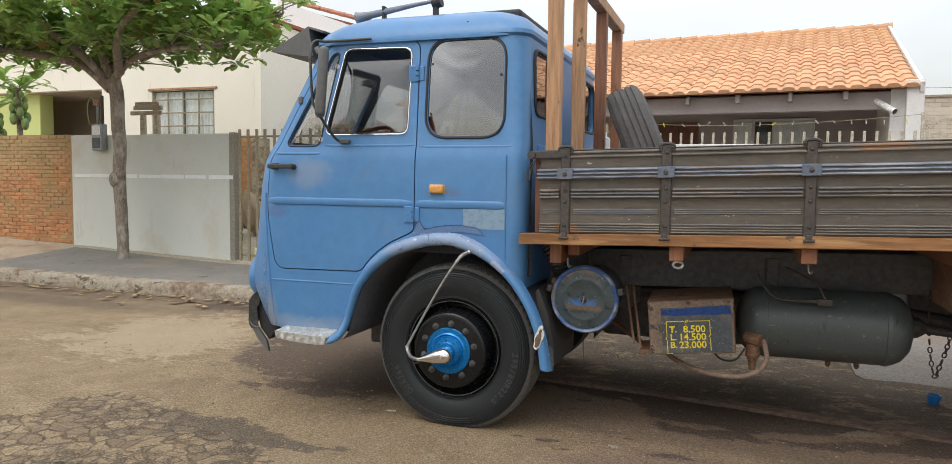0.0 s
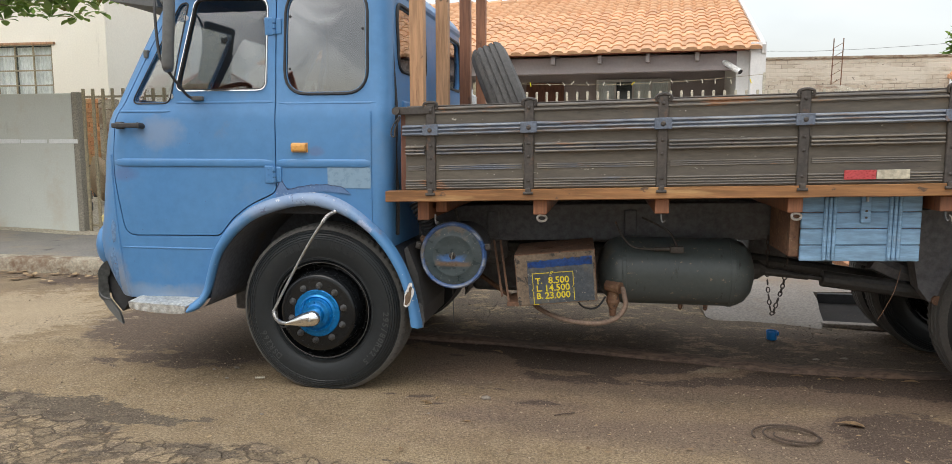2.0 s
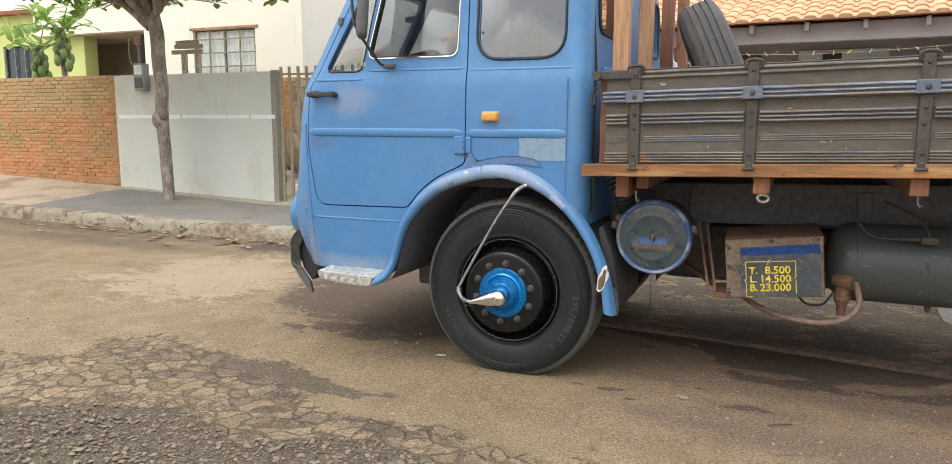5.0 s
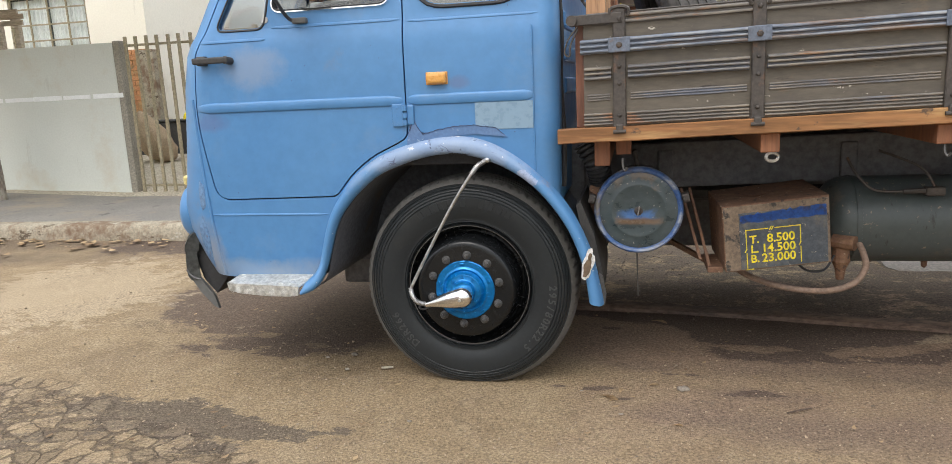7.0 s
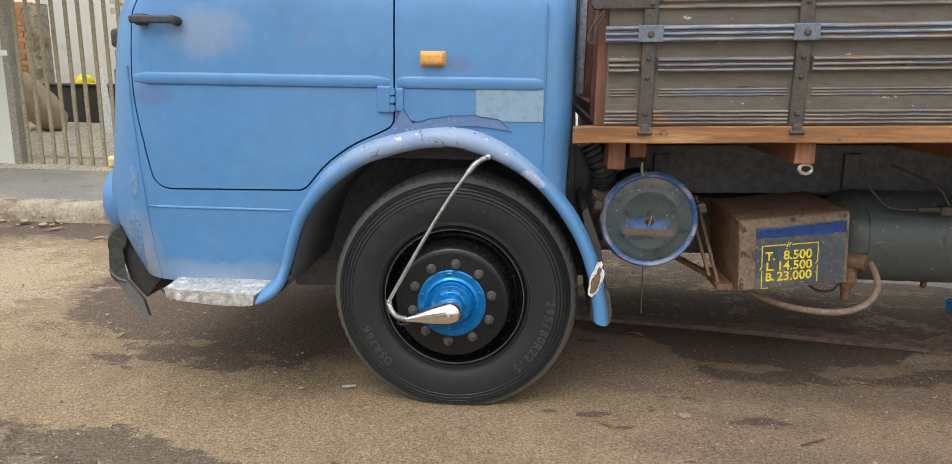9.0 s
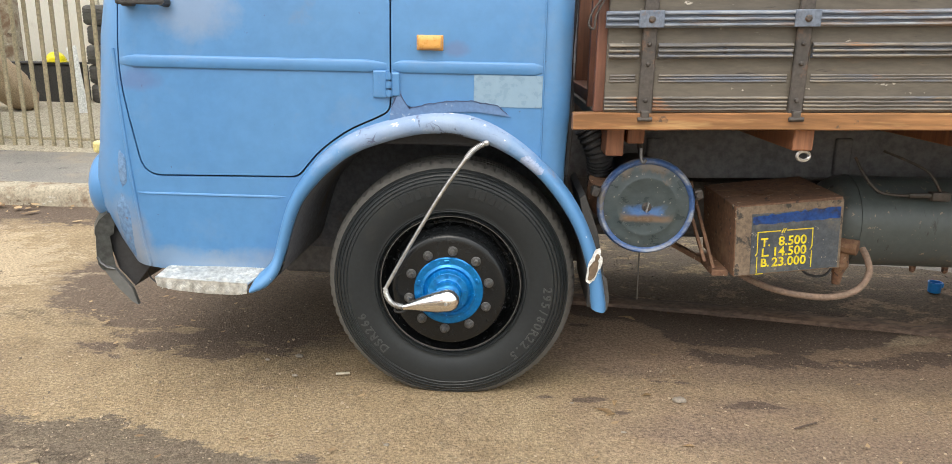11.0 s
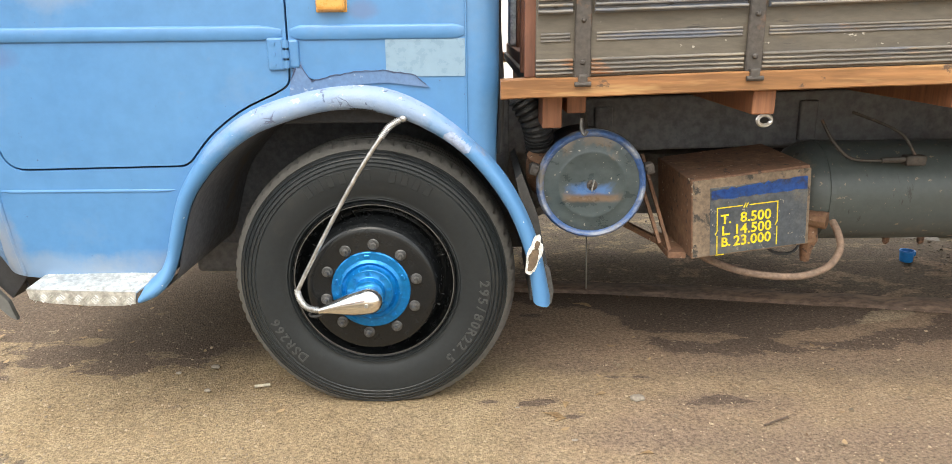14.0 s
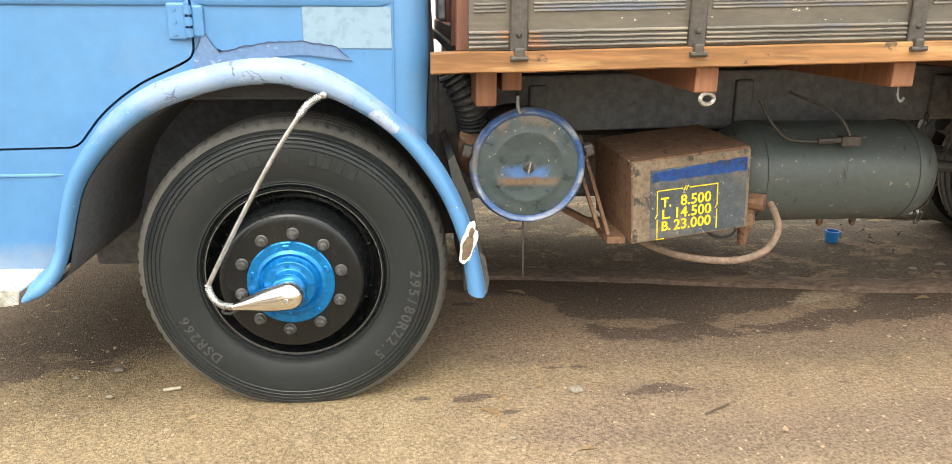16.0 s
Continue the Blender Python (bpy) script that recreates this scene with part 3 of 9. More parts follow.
    gmask = ramp_of(nt, math_of(nt, "ADD", gravel, math_of(nt, "MULTIPLY", math_of(nt, "SUBTRACT", rag, 0.5), 1.0)), 0.42, 0.58)
    pebble = nodes.new("ShaderNodeTexVoronoi")
    pebble.inputs["Scale"].default_value = 55.0
    links.new(vec, pebble.inputs["Vector"])
    pcol = mix_of(nt, ramp_of(nt, pebble.outputs["Distance"], 0.1, 0.6), mix_of(nt, pebble.outputs["Color"], (0.26, 0.210, 0.148), (0.175, 0.138, 0.098)), (0.130, 0.102, 0.074))
    col = mix_of(nt, gmask, col, pcol)
    shade = ramp_of(nt, fine, 0.38, 0.62, 0.60, 1.40)
    cc = nodes.new("ShaderNodeCombineColor")
    for i in range(3):
        links.new(shade, cc.inputs[i])
    col = mix_of(nt, 1.0, col, cc.outputs[0], "MULTIPLY")
    for scale, keep_light, keep_dark in ((85.0, 0.84, 0.66), (42.0, 0.92, 0.86)):
        if scale == 85.0:
            vor = grit
        else:
            vor = nodes.new("ShaderNodeTexVoronoi")
            vor.inputs["Scale"].default_value = scale
            links.new(vec, vor.inputs["Vector"])
        gsep = nodes.new("ShaderNodeSeparateColor")
        links.new(vor.outputs["Color"], gsep.inputs[0])
        near = ramp_of(nt, vor.outputs["Distance"], 0.12, 0.32, 1.0, 0.0)
        col = mix_of(nt, math_of(nt, "MULTIPLY", near, ramp_of(nt, gsep.outputs[0], keep_light, keep_light + 0.04, 0.0, 0.42)), col, (0.50, 0.41, 0.30))
        col = mix_of(nt, math_of(nt, "MULTIPLY", near, ramp_of(nt, gsep.outputs[1], keep_dark, keep_dark + 0.04, 0.0, 0.45)), col, (0.095, 0.072, 0.055))
    links.new(col, bsdf.inputs["Base Color"])
    links.new(ramp_of(nt, wet, 0, 1, 0.95, 0.85), bsdf.inputs["Roughness"])
    bsdf.inputs["Specular IOR Level"].default_value = 0.2
    h = math_of(nt, "ADD", math_of(nt, "MULTIPLY", fine, 0.5), math_of(nt, "MULTIPLY", grit.outputs["Distance"], 0.4))
    h = math_of(nt, "SUBTRACT", h, math_of(nt, "MULTIPLY", cr, 1.2))
    h = math_of(nt, "SUBTRACT", h, math_of(nt, "MULTIPLY", gmask, math_of(nt, "MULTIPLY", pebble.outputs["Distance"], 2.0)))
    tiny = nodes.new("ShaderNodeTexVoronoi")
    tiny.inputs["Scale"].default_value = 190.0
    links.new(vec, tiny.inputs["Vector"])
    h = math_of(nt, "SUBTRACT", h, math_of(nt, "MULTIPLY", tiny.outputs["Distance"], 0.35))
    bump_of(nt, h, 1.0, 0.0080, bsdf)
    return m


M_road = road_material()


# ---- building helpers ----
def mesh_of(bm, smooth=0):
    me = bpy.data.meshes.new("mesh")
    bmesh.ops.recalc_face_normals(bm, faces=bm.faces)
    bm.to_mesh(me)
    bm.free()
    if smooth:
        me.polygons.foreach_set("use_smooth", [True] * len(me.polygons))
        me.set_sharp_from_angle(angle=radians(smooth))
    return me


def part(name, bm, material, parent=None, label="", smooth=0):
    """Links a bmesh (or a mesh) as one mesh object under a thing or a part."""
    me = bm if isinstance(bm, bpy.types.Mesh) else mesh_of(bm, smooth)
    if material and not me.materials:
        me.materials.append(material)
    ob = new(name, me)
    if parent is not None:
        ob.parent = parent
        ob.matrix_parent_inverse = world_of(parent).inverted()
    if label:
        ob["label"] = label
    return ob


def world_of(ob):
    m = ob.matrix_basis.copy()
    while ob.parent is not None:
        m = ob.parent.matrix_basis @ ob.matrix_parent_inverse @ m
        ob = ob.parent
    return m


def thing(name, x, y, z, label, category, group=""):
    ob = new(name)
    ob.empty_display_size = 0.1
    ob.matrix_basis = pose(x, y, z)
    return tagged(ob, label, category, group)


def box(x0, x1, y0, y1, z0, z1, bevel=0.0, segs=2, bm=None):
    own = bm is None
    bm = bm or bmesh.new()
    geom = bmesh.ops.create_cube(bm, size=1.0)["verts"]
    for v in geom:
        v.co = Vector(((x0 + x1) / 2 + v.co.x * (x1 - x0), (y0 + y1) / 2 + v.co.y * (y1 - y0), (z0 + z1) / 2 + v.co.z * (z1 - z0)))
    if bevel:
        edges = list({e for v in geom for e in v.link_edges})
        bmesh.ops.bevel(bm, geom=edges, offset=bevel, segments=segs, affect="EDGES", profile=0.5)
    return bm


def turn_bm(bm, m):
    bmesh.ops.transform(bm, matrix=m, verts=bm.verts)
    return bm


def tube(points, radius, sides=8, bm=None, closed=False, caps=True):
    """A round tube along points; radius may be one number or one for each point."""
    bm = bm or bmesh.new()
    pts = [Vector(p) for p in points]
    n = len(pts)
    rings, up = [], None
    for i, p in enumerate(pts):
        a, b = (pts[(i - 1) % n], pts[(i + 1) % n]) if closed else (pts[max(i - 1, 0)], pts[min(i + 1, n - 1)])
        d = (b - a).normalized()
        if up is None:
            up = d.orthogonal().normalized()
        up = (up - d * up.dot(d))
        up = up.normalized() if up.length > 1e-6 else d.orthogonal().normalized()
        side = d.cross(up)
        r = radius[i] if isinstance(radius, (list, tuple)) else radius
        rings.append([bm.verts.new(p + (up * math.cos(t) + side * math.sin(t)) * r) for t in (2 * math.pi * k / sides for k in range(sides))])
    for i in range(n if closed else n - 1):
        q, s = rings[i], rings[(i + 1) % n]
        for k in range(sides):
            bm.faces.new((q[k], q[(k + 1) % sides], s[(k + 1) % sides], s[k]))
    if caps and not closed:
        bm.faces.new(rings[0][::-1])
        bm.faces.new(rings[-1])
    return bm


def smooth_path(points, steps=6):
    pts = [Vector(p) for p in points]
    out = []
    for i in range(len(pts) - 1):
        p0, p1, p2, p3 = pts[max(i - 1, 0)], pts[i], pts[i + 1], pts[min(i + 2, len(pts) - 1)]
        for k in range(steps):
            t = k / steps
            out.append(0.5 * ((2 * p1) + (p2 - p0) * t + (2 * p0 - 5 * p1 + 4 * p2 - p3) * t * t + (3 * p1 - p0 - 3 * p2 + p3) * t ** 3))
    out.append(pts[-1])
    return out


def lathe(profile, segs=48, bm=None, closed=False):
    """Turns (radius, along) pairs round the y axis."""
    bm = bm or bmesh.new()
    rings = []
    for r, y in profile:
        if r < 1e-5:
            rings.append([bm.verts.new((0, y, 0))])
        else:
            rings.append([bm.verts.new((r * math.cos(t), y, r * math.sin(t))) for t in (2 * math.pi * k / segs for k in range(segs))])
    pairs = list(zip(rings, rings[1:])) + ([(rings[-1], rings[0])] if closed else [])
    for q, s in pairs:
        for k in range(segs):
            j = (k + 1) % segs
            if len(q) == 1 and len(s) == 1:
                continue
            if len(q) == 1:
                bm.faces.new((q[0], s[j], s[k]))
            elif len(s) == 1:
                bm.faces.new((q[k], q[j], s[0]))
            else:
                bm.faces.new((q[k], q[j], s[j], s[k]))
    return bm


def prism(outline, y0, y1, bm=None):
    """A prism of an (x, z) outline from y0 to y1."""
    bm = bm or bmesh.new()
    a = [bm.verts.new((x, y0, z)) for x, z in outline]
    b = [bm.verts.new((x, y1, z)) for x, z in outline]
    n = len(outline)
    bm.faces.new(a)
    bm.faces.new(b[::-1])
    for i in range(n):
        bm.faces.new((a[i], b[i], b[(i + 1) % n], a[(i + 1) % n]))
    return bm


def round_outline(corners, radius, steps=6):
    """An outline with its corners rounded; radius may be one number or one a corner."""
    out, n = [], len(corners)
    for i in range(n):
        p, a, b = Vector(corners[i]), Vector(corners[i - 1]), Vector(corners[(i + 1) % n])
        r = radius[i] if isinstance(radius, (list, tuple)) else radius
        u, v = (a - p).normalized(), (b - p).normalized()
        r = min(r, (a - p).length * 0.49, (b - p).length * 0.49)
        s, e = p + u * r, p + v * r
        for k in range(steps + 1):
            t = k / steps
            q = s * (1 - t) ** 2 + p * 2 * t * (1 - t) + e * t ** 2
            out.append((q.x, q.y))
    return out


def grow(outline, d):
    n, out = len(outline), []
    area = sum(outline[i][0] * outline[(i + 1) % n][1] - outline[(i + 1) % n][0] * outline[i][1] for i in range(n))
    s = 1 if area > 0 else -1
    for i in range(n):
        a, p, b = Vector(outline[i - 1]), Vector(outline[i]), Vector(outline[(i + 1) % n])
        t = (b - a).normalized()
        out.append((p.x + t.y * d * s, p.y - t.x * d * s))
    return out


def carve(base, cutters, operation="DIFFERENCE"):
    """The mesh that is left of base when the cutters are taken away (or intersected), all given as meshes."""
    ob = new("blank", base)
    helpers = []
    for c in cutters:
        h = new("blank", c)
        helpers.append(h)
        mod = ob.modifiers.new("cut", "BOOLEAN")
        mod.operation, mod.object, mod.solver = operation, h, "EXACT"
    deps = bpy.context.evaluated_depsgraph_get()
    deps.update()
    me = bpy.data.meshes.new_from_object(ob.evaluated_get(deps))
    for o in (ob, *helpers):
        bpy.data.objects.remove(o)
    return me


def smoothed(me, angle=35):
    me.polygons.foreach_set("use_smooth", [True] * len(me.polygons))
    me.set_sharp_from_angle(angle=radians(angle))
    return me


def text_mesh(body, size, depth=0.001, bold=0.0):
    cu = bpy.data.curves.new("text", "FONT")
    cu.body, cu.size, cu.extrude, cu.offset = body, size, depth, bold
    cu.align_x, cu.align_y = "CENTER", "CENTER"
    cu.resolution_u = 3
    ob = new("blank", cu)
    deps = bpy.context.evaluated_depsgraph_get()
    deps.update()
    me = bpy.data.meshes.new_from_object(ob.evaluated_get(deps))
    bpy.data.objects.remove(ob)
    return me


# ---- ground ----
def steps_to(a, b, n):
    return [a + (b - a) * i / n for i in range(n)]


def LIP(x):
    """Where the asphalt's broken lip runs along the gutter."""
    return np.interp(x, [0.0, 0.5, 0.9, 1.3, 1.9, 2.5, 2.7, 3.3, 5.0], [1.38, 1.345, 1.30, 1.25, 1.14, 1.03, 0.99, 0.94, 0.90])


def GRAVEL(x):
    """The upper edge of the loose gravel at the broken side of the road."""
    return np.interp(x, [-6.0, -2.2, -1.9, -1.36, -0.79, -0.56, -0.23, 0.03, 0.23, 0.81, 1.0, 1.3], [-1.75, -1.48, -1.28, -1.16, -1.32, -1.18, -1.07, -1.12, -1.20, -1.15, -1.4, -2.4])


def road_sheet():
    xs = np.array([-900, -300, -120, -60, -35, -22, -16, -12, -9] + steps_to(-7, -4, 12) + steps_to(-4, 4.6, 215) + steps_to(4.6, 8, 14) + [8, 10, 14, 20, 35, 60, 120, 300, 900.0])
    ys = np.array([-900, -300, -120, -60, -30, -15, -9, -6] + steps_to(-4.5, -2.6, 12) + steps_to(-2.6, 1.40, 110) + steps_to(1.40, 3.6, 36) + [3.6, 4.5, 6, 10, 20, 40, 80, 160, 300, 900.0])
    X, Y = np.meshgrid(xs, ys)
    near = np.exp(-((X / 9) ** 2) - ((Y / 7) ** 2))
    Z = 0.010 * near * (np.sin(X * 1.7 + 0.6 * Y) * np.cos(Y * 2.1 - 0.4 * X) + 0.5 * np.sin(4.3 * X + 1.1) * np.sin(3.7 * Y))
    lip = np.clip((Y - LIP(X) - 0.03) / 0.04, 0, 1) * np.clip((X + 0.6) / 0.4, 0, 1)
    Z = Z + 0.024 * lip * np.clip((3.6 - Y) / 1.2, 0, 1)
    Z = Z + 0.05 * np.clip((-X - 6.5) / 4, 0, 1) * np.clip((14 + X) / 2, 0, 1) * np.clip((Y - 1) / 2.4, 0, 1)
    seat = np.exp(-(X / 0.45) ** 2) + np.exp(-((X - 4.12) / 0.45) ** 2)
    Z = Z * (1 - 0.9 * np.clip(seat, 0, 1) * np.clip((Y + 0.6) / 0.4, 0, 1)) + 0.022 * seat * np.clip((Y + 0.6) / 0.4, 0, 1) * np.clip((1.25 - Y) / 0.3, 0, 1)
    wide = np.sin(X * 2.3 + 1.9 * np.sin(Y * 1.7)) * 0.5 + np.sin(Y * 3.9 + 2.1 * np.sin(X * 1.3)) * 0.5

    def blob(cx, cy, rx, ry, turn=0.0):
        c, s = math.cos(turn), math.sin(turn)
        u, v = (X - cx) * c + (Y - cy) * s, -(X - cx) * s + (Y - cy) * c
        return np.clip(1.25 - np.sqrt((u / rx) ** 2 + (v / ry) ** 2), 0, 1)

    def patch(corners, soft):
        """1 well inside a plan outline, 0 well outside, with an edge of the given width."""
        best, inside = np.full(X.shape, 1e9), np.zeros(X.shape, bool)
        for (x0, y0), (x1, y1) in zip(corners, corners[1:] + corners[:1]):
            t = np.clip(((X - x0) * (x1 - x0) + (Y - y0) * (y1 - y0)) / ((x1 - x0) ** 2 + (y1 - y0) ** 2), 0, 1)
            best = np.minimum(best, np.hypot(X - x0 - t * (x1 - x0), Y - y0 - t * (y1 - y0)))
            if y0 != y1:
                inside ^= ((y0 > Y) != (y1 > Y)) & (X < (x1 - x0) * (Y - y0) / (y1 - y0) + x0)
        return np.clip(0.5 + np.where(inside, best, -best) / soft, 0, 1)

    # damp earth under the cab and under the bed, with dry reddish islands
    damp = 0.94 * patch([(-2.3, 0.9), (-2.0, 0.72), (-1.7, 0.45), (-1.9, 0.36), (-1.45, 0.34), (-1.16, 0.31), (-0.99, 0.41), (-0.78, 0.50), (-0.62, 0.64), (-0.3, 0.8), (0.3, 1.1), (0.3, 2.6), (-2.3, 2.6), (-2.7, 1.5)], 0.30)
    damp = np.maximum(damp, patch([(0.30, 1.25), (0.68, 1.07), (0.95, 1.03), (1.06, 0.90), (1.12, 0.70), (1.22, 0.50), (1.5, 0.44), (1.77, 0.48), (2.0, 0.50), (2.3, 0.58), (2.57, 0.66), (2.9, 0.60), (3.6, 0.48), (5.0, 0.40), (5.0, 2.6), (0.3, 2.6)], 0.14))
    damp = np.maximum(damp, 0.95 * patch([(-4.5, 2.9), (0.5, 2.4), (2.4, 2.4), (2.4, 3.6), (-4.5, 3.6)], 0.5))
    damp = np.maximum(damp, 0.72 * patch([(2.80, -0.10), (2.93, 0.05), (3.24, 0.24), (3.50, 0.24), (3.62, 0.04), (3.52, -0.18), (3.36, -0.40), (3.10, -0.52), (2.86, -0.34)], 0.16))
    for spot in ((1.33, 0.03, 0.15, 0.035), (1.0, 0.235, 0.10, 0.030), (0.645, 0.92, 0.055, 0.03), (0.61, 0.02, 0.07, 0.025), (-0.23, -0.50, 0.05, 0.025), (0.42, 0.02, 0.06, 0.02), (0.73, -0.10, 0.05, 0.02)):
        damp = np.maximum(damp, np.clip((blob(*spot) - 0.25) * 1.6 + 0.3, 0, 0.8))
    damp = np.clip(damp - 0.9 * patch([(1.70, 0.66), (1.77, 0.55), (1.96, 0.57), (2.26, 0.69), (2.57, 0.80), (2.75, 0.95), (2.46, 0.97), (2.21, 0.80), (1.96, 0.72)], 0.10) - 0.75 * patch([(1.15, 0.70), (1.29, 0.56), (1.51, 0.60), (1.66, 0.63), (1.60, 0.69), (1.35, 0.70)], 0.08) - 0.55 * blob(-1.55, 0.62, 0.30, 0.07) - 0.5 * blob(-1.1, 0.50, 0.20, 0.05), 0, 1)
    # grey silt tongues over the broken edge
    silt = 0.80 * patch([(-2.05, -0.38), (-1.65, -0.33), (-1.42, -0.29), (-1.12, -0.34), (-0.88, -0.48), (-0.61, -0.51), (-0.43, -0.54), (-0.61, -0.65), (-0.83, -0.68), (-1.1, -0.62), (-1.5, -0.62), (-1.9, -0.60)], 0.12)
    silt = np.maximum(silt, 0.42 * patch([(-2.5, -0.34), (-1.81, -0.27), (-1.34, -0.20), (-1.06, -0.36), (-0.80, -0.50), (-0.80, -0.80), (-1.1, -0.95), (-2.6, -0.85)], 0.2))
    silt = np.maximum(silt, 0.62 * patch([(-0.9, -0.83), (-0.6, -0.90), (-0.3, -0.80), (-0.05, -0.86), (0.10, -0.98), (-0.20, -1.04), (-0.8, -1.1)], 0.12))
    silt = np.maximum(silt, 0.9 * patch([(0.62, -0.85), (0.80, -0.86), (0.92, -0.97), (1.04, -1.05), (0.90, -1.08), (0.76, -0.93)], 0.08))
    # soft-edged darker smears by the middle of the bed
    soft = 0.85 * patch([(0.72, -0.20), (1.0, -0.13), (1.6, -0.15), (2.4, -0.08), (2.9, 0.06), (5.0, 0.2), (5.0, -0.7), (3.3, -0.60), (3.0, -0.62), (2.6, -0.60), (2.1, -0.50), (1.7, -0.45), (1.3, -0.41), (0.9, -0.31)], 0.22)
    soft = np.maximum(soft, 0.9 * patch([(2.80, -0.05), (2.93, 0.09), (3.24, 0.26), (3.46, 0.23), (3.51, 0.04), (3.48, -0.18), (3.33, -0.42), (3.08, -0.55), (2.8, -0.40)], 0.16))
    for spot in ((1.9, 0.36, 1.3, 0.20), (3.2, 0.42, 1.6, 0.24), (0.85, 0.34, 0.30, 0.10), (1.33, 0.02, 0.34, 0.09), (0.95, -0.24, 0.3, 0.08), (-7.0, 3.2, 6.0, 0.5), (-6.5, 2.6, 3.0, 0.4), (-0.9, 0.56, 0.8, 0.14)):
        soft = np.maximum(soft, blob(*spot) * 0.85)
    # red mud dried behind the wheel and along the gutter
    red = np.maximum(patch([(0.35, 0.35), (0.75, 0.28), (1.3, 0.30), (2.4, 0.35), (4.8, 0.1), (4.8, 2.4), (0.2, 1.7)], 0.5), 0.6 * patch([(0.5, -0.6), (4.8, -0.7), (4.8, 0.4), (0.5, 0.4)], 0.8))
    gutter = np.clip((Y - LIP(X) - 0.05) / 0.06, 0, 1) * np.clip((X + 1.2) / 0.6, 0, 1) * np.clip((3.5 - Y) / 0.3, 0, 1)
    silt = np.maximum(silt, 0.66 * gutter)
    damp = damp * (1 - 0.75 * gutter)
    crack = patch([(-5.0, -0.9), (-2.8, -0.85), (-2.62, -0.68), (-2.77, -0.42), (-2.5, -0.15), (-2.2, -0.18), (-1.95, -0.32), (-1.4, -0.55), (-0.95, -0.70), (-0.5, -0.88), (-0.06, -0.80), (0.25, -0.88), (0.52, -0.93), (0.8, -1.05), (1.0, -1.3), (0.3, -1.5), (-5.0, -1.9)], 0.24)
    crack = np.maximum(crack, 0.48 * patch([(-2.9, 0.75), (-2.2, 0.55), (-1.6, 0.35), (-1.5, 0.62), (-2.2, 1.0), (-2.8, 1.1)], 0.4))
    dust = np.maximum(0.92 * patch([(-4.6, 1.0), (-4.55, 1.5), (-4.5, 1.95), (-4.2, 2.35), (-3.6, 2.55), (-3.0, 2.1), (-2.55, 1.45), (-2.75, 1.0), (-2.8, 0.66), (-3.3, 0.55), (-3.9, 0.62)], 1.1), 0.95 * blob(2.42, 0.90, 0.22, 0.09, 0.35))
    gravel = np.clip(0.5 + (GRAVEL(X) - Y + 0.05 * wide) / 0.16, 0, 1) * np.clip((1.05 - X + 0.15 * wide) / 0.3, 0, 1) * np.clip((X + 9) / 3, 0, 1) * np.clip((Y + 3.4 + 0.3 * wide) / 0.5, 0, 1)
    nx, ny = len(xs), len(ys)
    verts = np.stack([X, Y, Z], -1).reshape(-1, 3)
    idx = np.arange(nx * ny).reshape(ny, nx)
    faces = np.stack([idx[:-1, :-1], idx[:-1, 1:], idx[1:, 1:], idx[1:, :-1]], -1).reshape(-1, 4)
    me = bpy.data.meshes.new("road")
    me.from_pydata(verts.tolist(), [], faces.tolist())
    layer = me.color_attributes.new("wear", "FLOAT_COLOR", "POINT")
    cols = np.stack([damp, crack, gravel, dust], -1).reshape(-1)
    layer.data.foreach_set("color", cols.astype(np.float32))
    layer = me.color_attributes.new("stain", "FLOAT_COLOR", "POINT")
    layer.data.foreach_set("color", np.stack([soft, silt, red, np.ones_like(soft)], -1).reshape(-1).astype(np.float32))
    me.polygons.foreach_set("use_smooth", [True] * len(me.polygons))
    return me


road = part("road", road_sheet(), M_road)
tagged(road, "worn asphalt street covered in red dust, cracked and stained", "road", kind="structure")


def rise(x, y):
    """How high the pavement lies."""
    if y > 5.56:
        return 0.17 + 0.048 * min(max(0.0, -6.2 - x), 8.0) * 0.9 * max(0.0, 1 - (y - 5.56) / 1.5) + 0.088 * min(y - 5.56, 3.4)
    return 0.17 + 0.048 * min(max(0.0, -6.2 - x), 8.0) * min(max((y - 3.6) / 2.2, 0), 1)


def slab(name, x0, x1, y0, y1, nx, ny, material, low=0.0, lift=0.0, wobble=0.006):
    bm = bmesh.new()
    grid = [[bm.verts.new((x0 + (x1 - x0) * i / nx, y0 + (y1 - y0) * j / ny, rise(x0 + (x1 - x0) * i / nx, y0 + (y1 - y0) * j / ny) + lift + wobble * noise.noise((i * 0.7, j * 0.9, x0)))) for i in range(nx + 1)] for j in range(ny + 1)]
    for j in range(ny):
        for i in range(nx):
            bm.faces.new((grid[j][i], grid[j][i + 1], grid[j + 1][i + 1], grid[j + 1][i]))
    rim = bmesh.ops.extrude_face_region(bm, geom=list(bm.faces))
    for v in rim["geom"]:
        if isinstance(v, bmesh.types.BMVert):
            v.co.z = low
    return part(name, bm, material, smooth=40)


pavement = slab("pavement", -9.35, 2.55, 3.66, 5.56, 90, 16, M_pave)
tagged(pavement, "dark tarred pavement beside the kerb", "pavement", kind="structure")
drive_left = slab("pavement_left", -24, -9.352, 3.66, 5.56, 40, 12, M_driveold)
tagged(drive_left, "pale worn concrete pavement before the brick wall", "pavement", kind="structure")
yard = slab("ground_yard", -24, 2.55, 5.562, 26, 60, 60, M_yard, wobble=0.03)
tagged(yard, "gravelly front yard behind the fence", "yard", kind="structure")


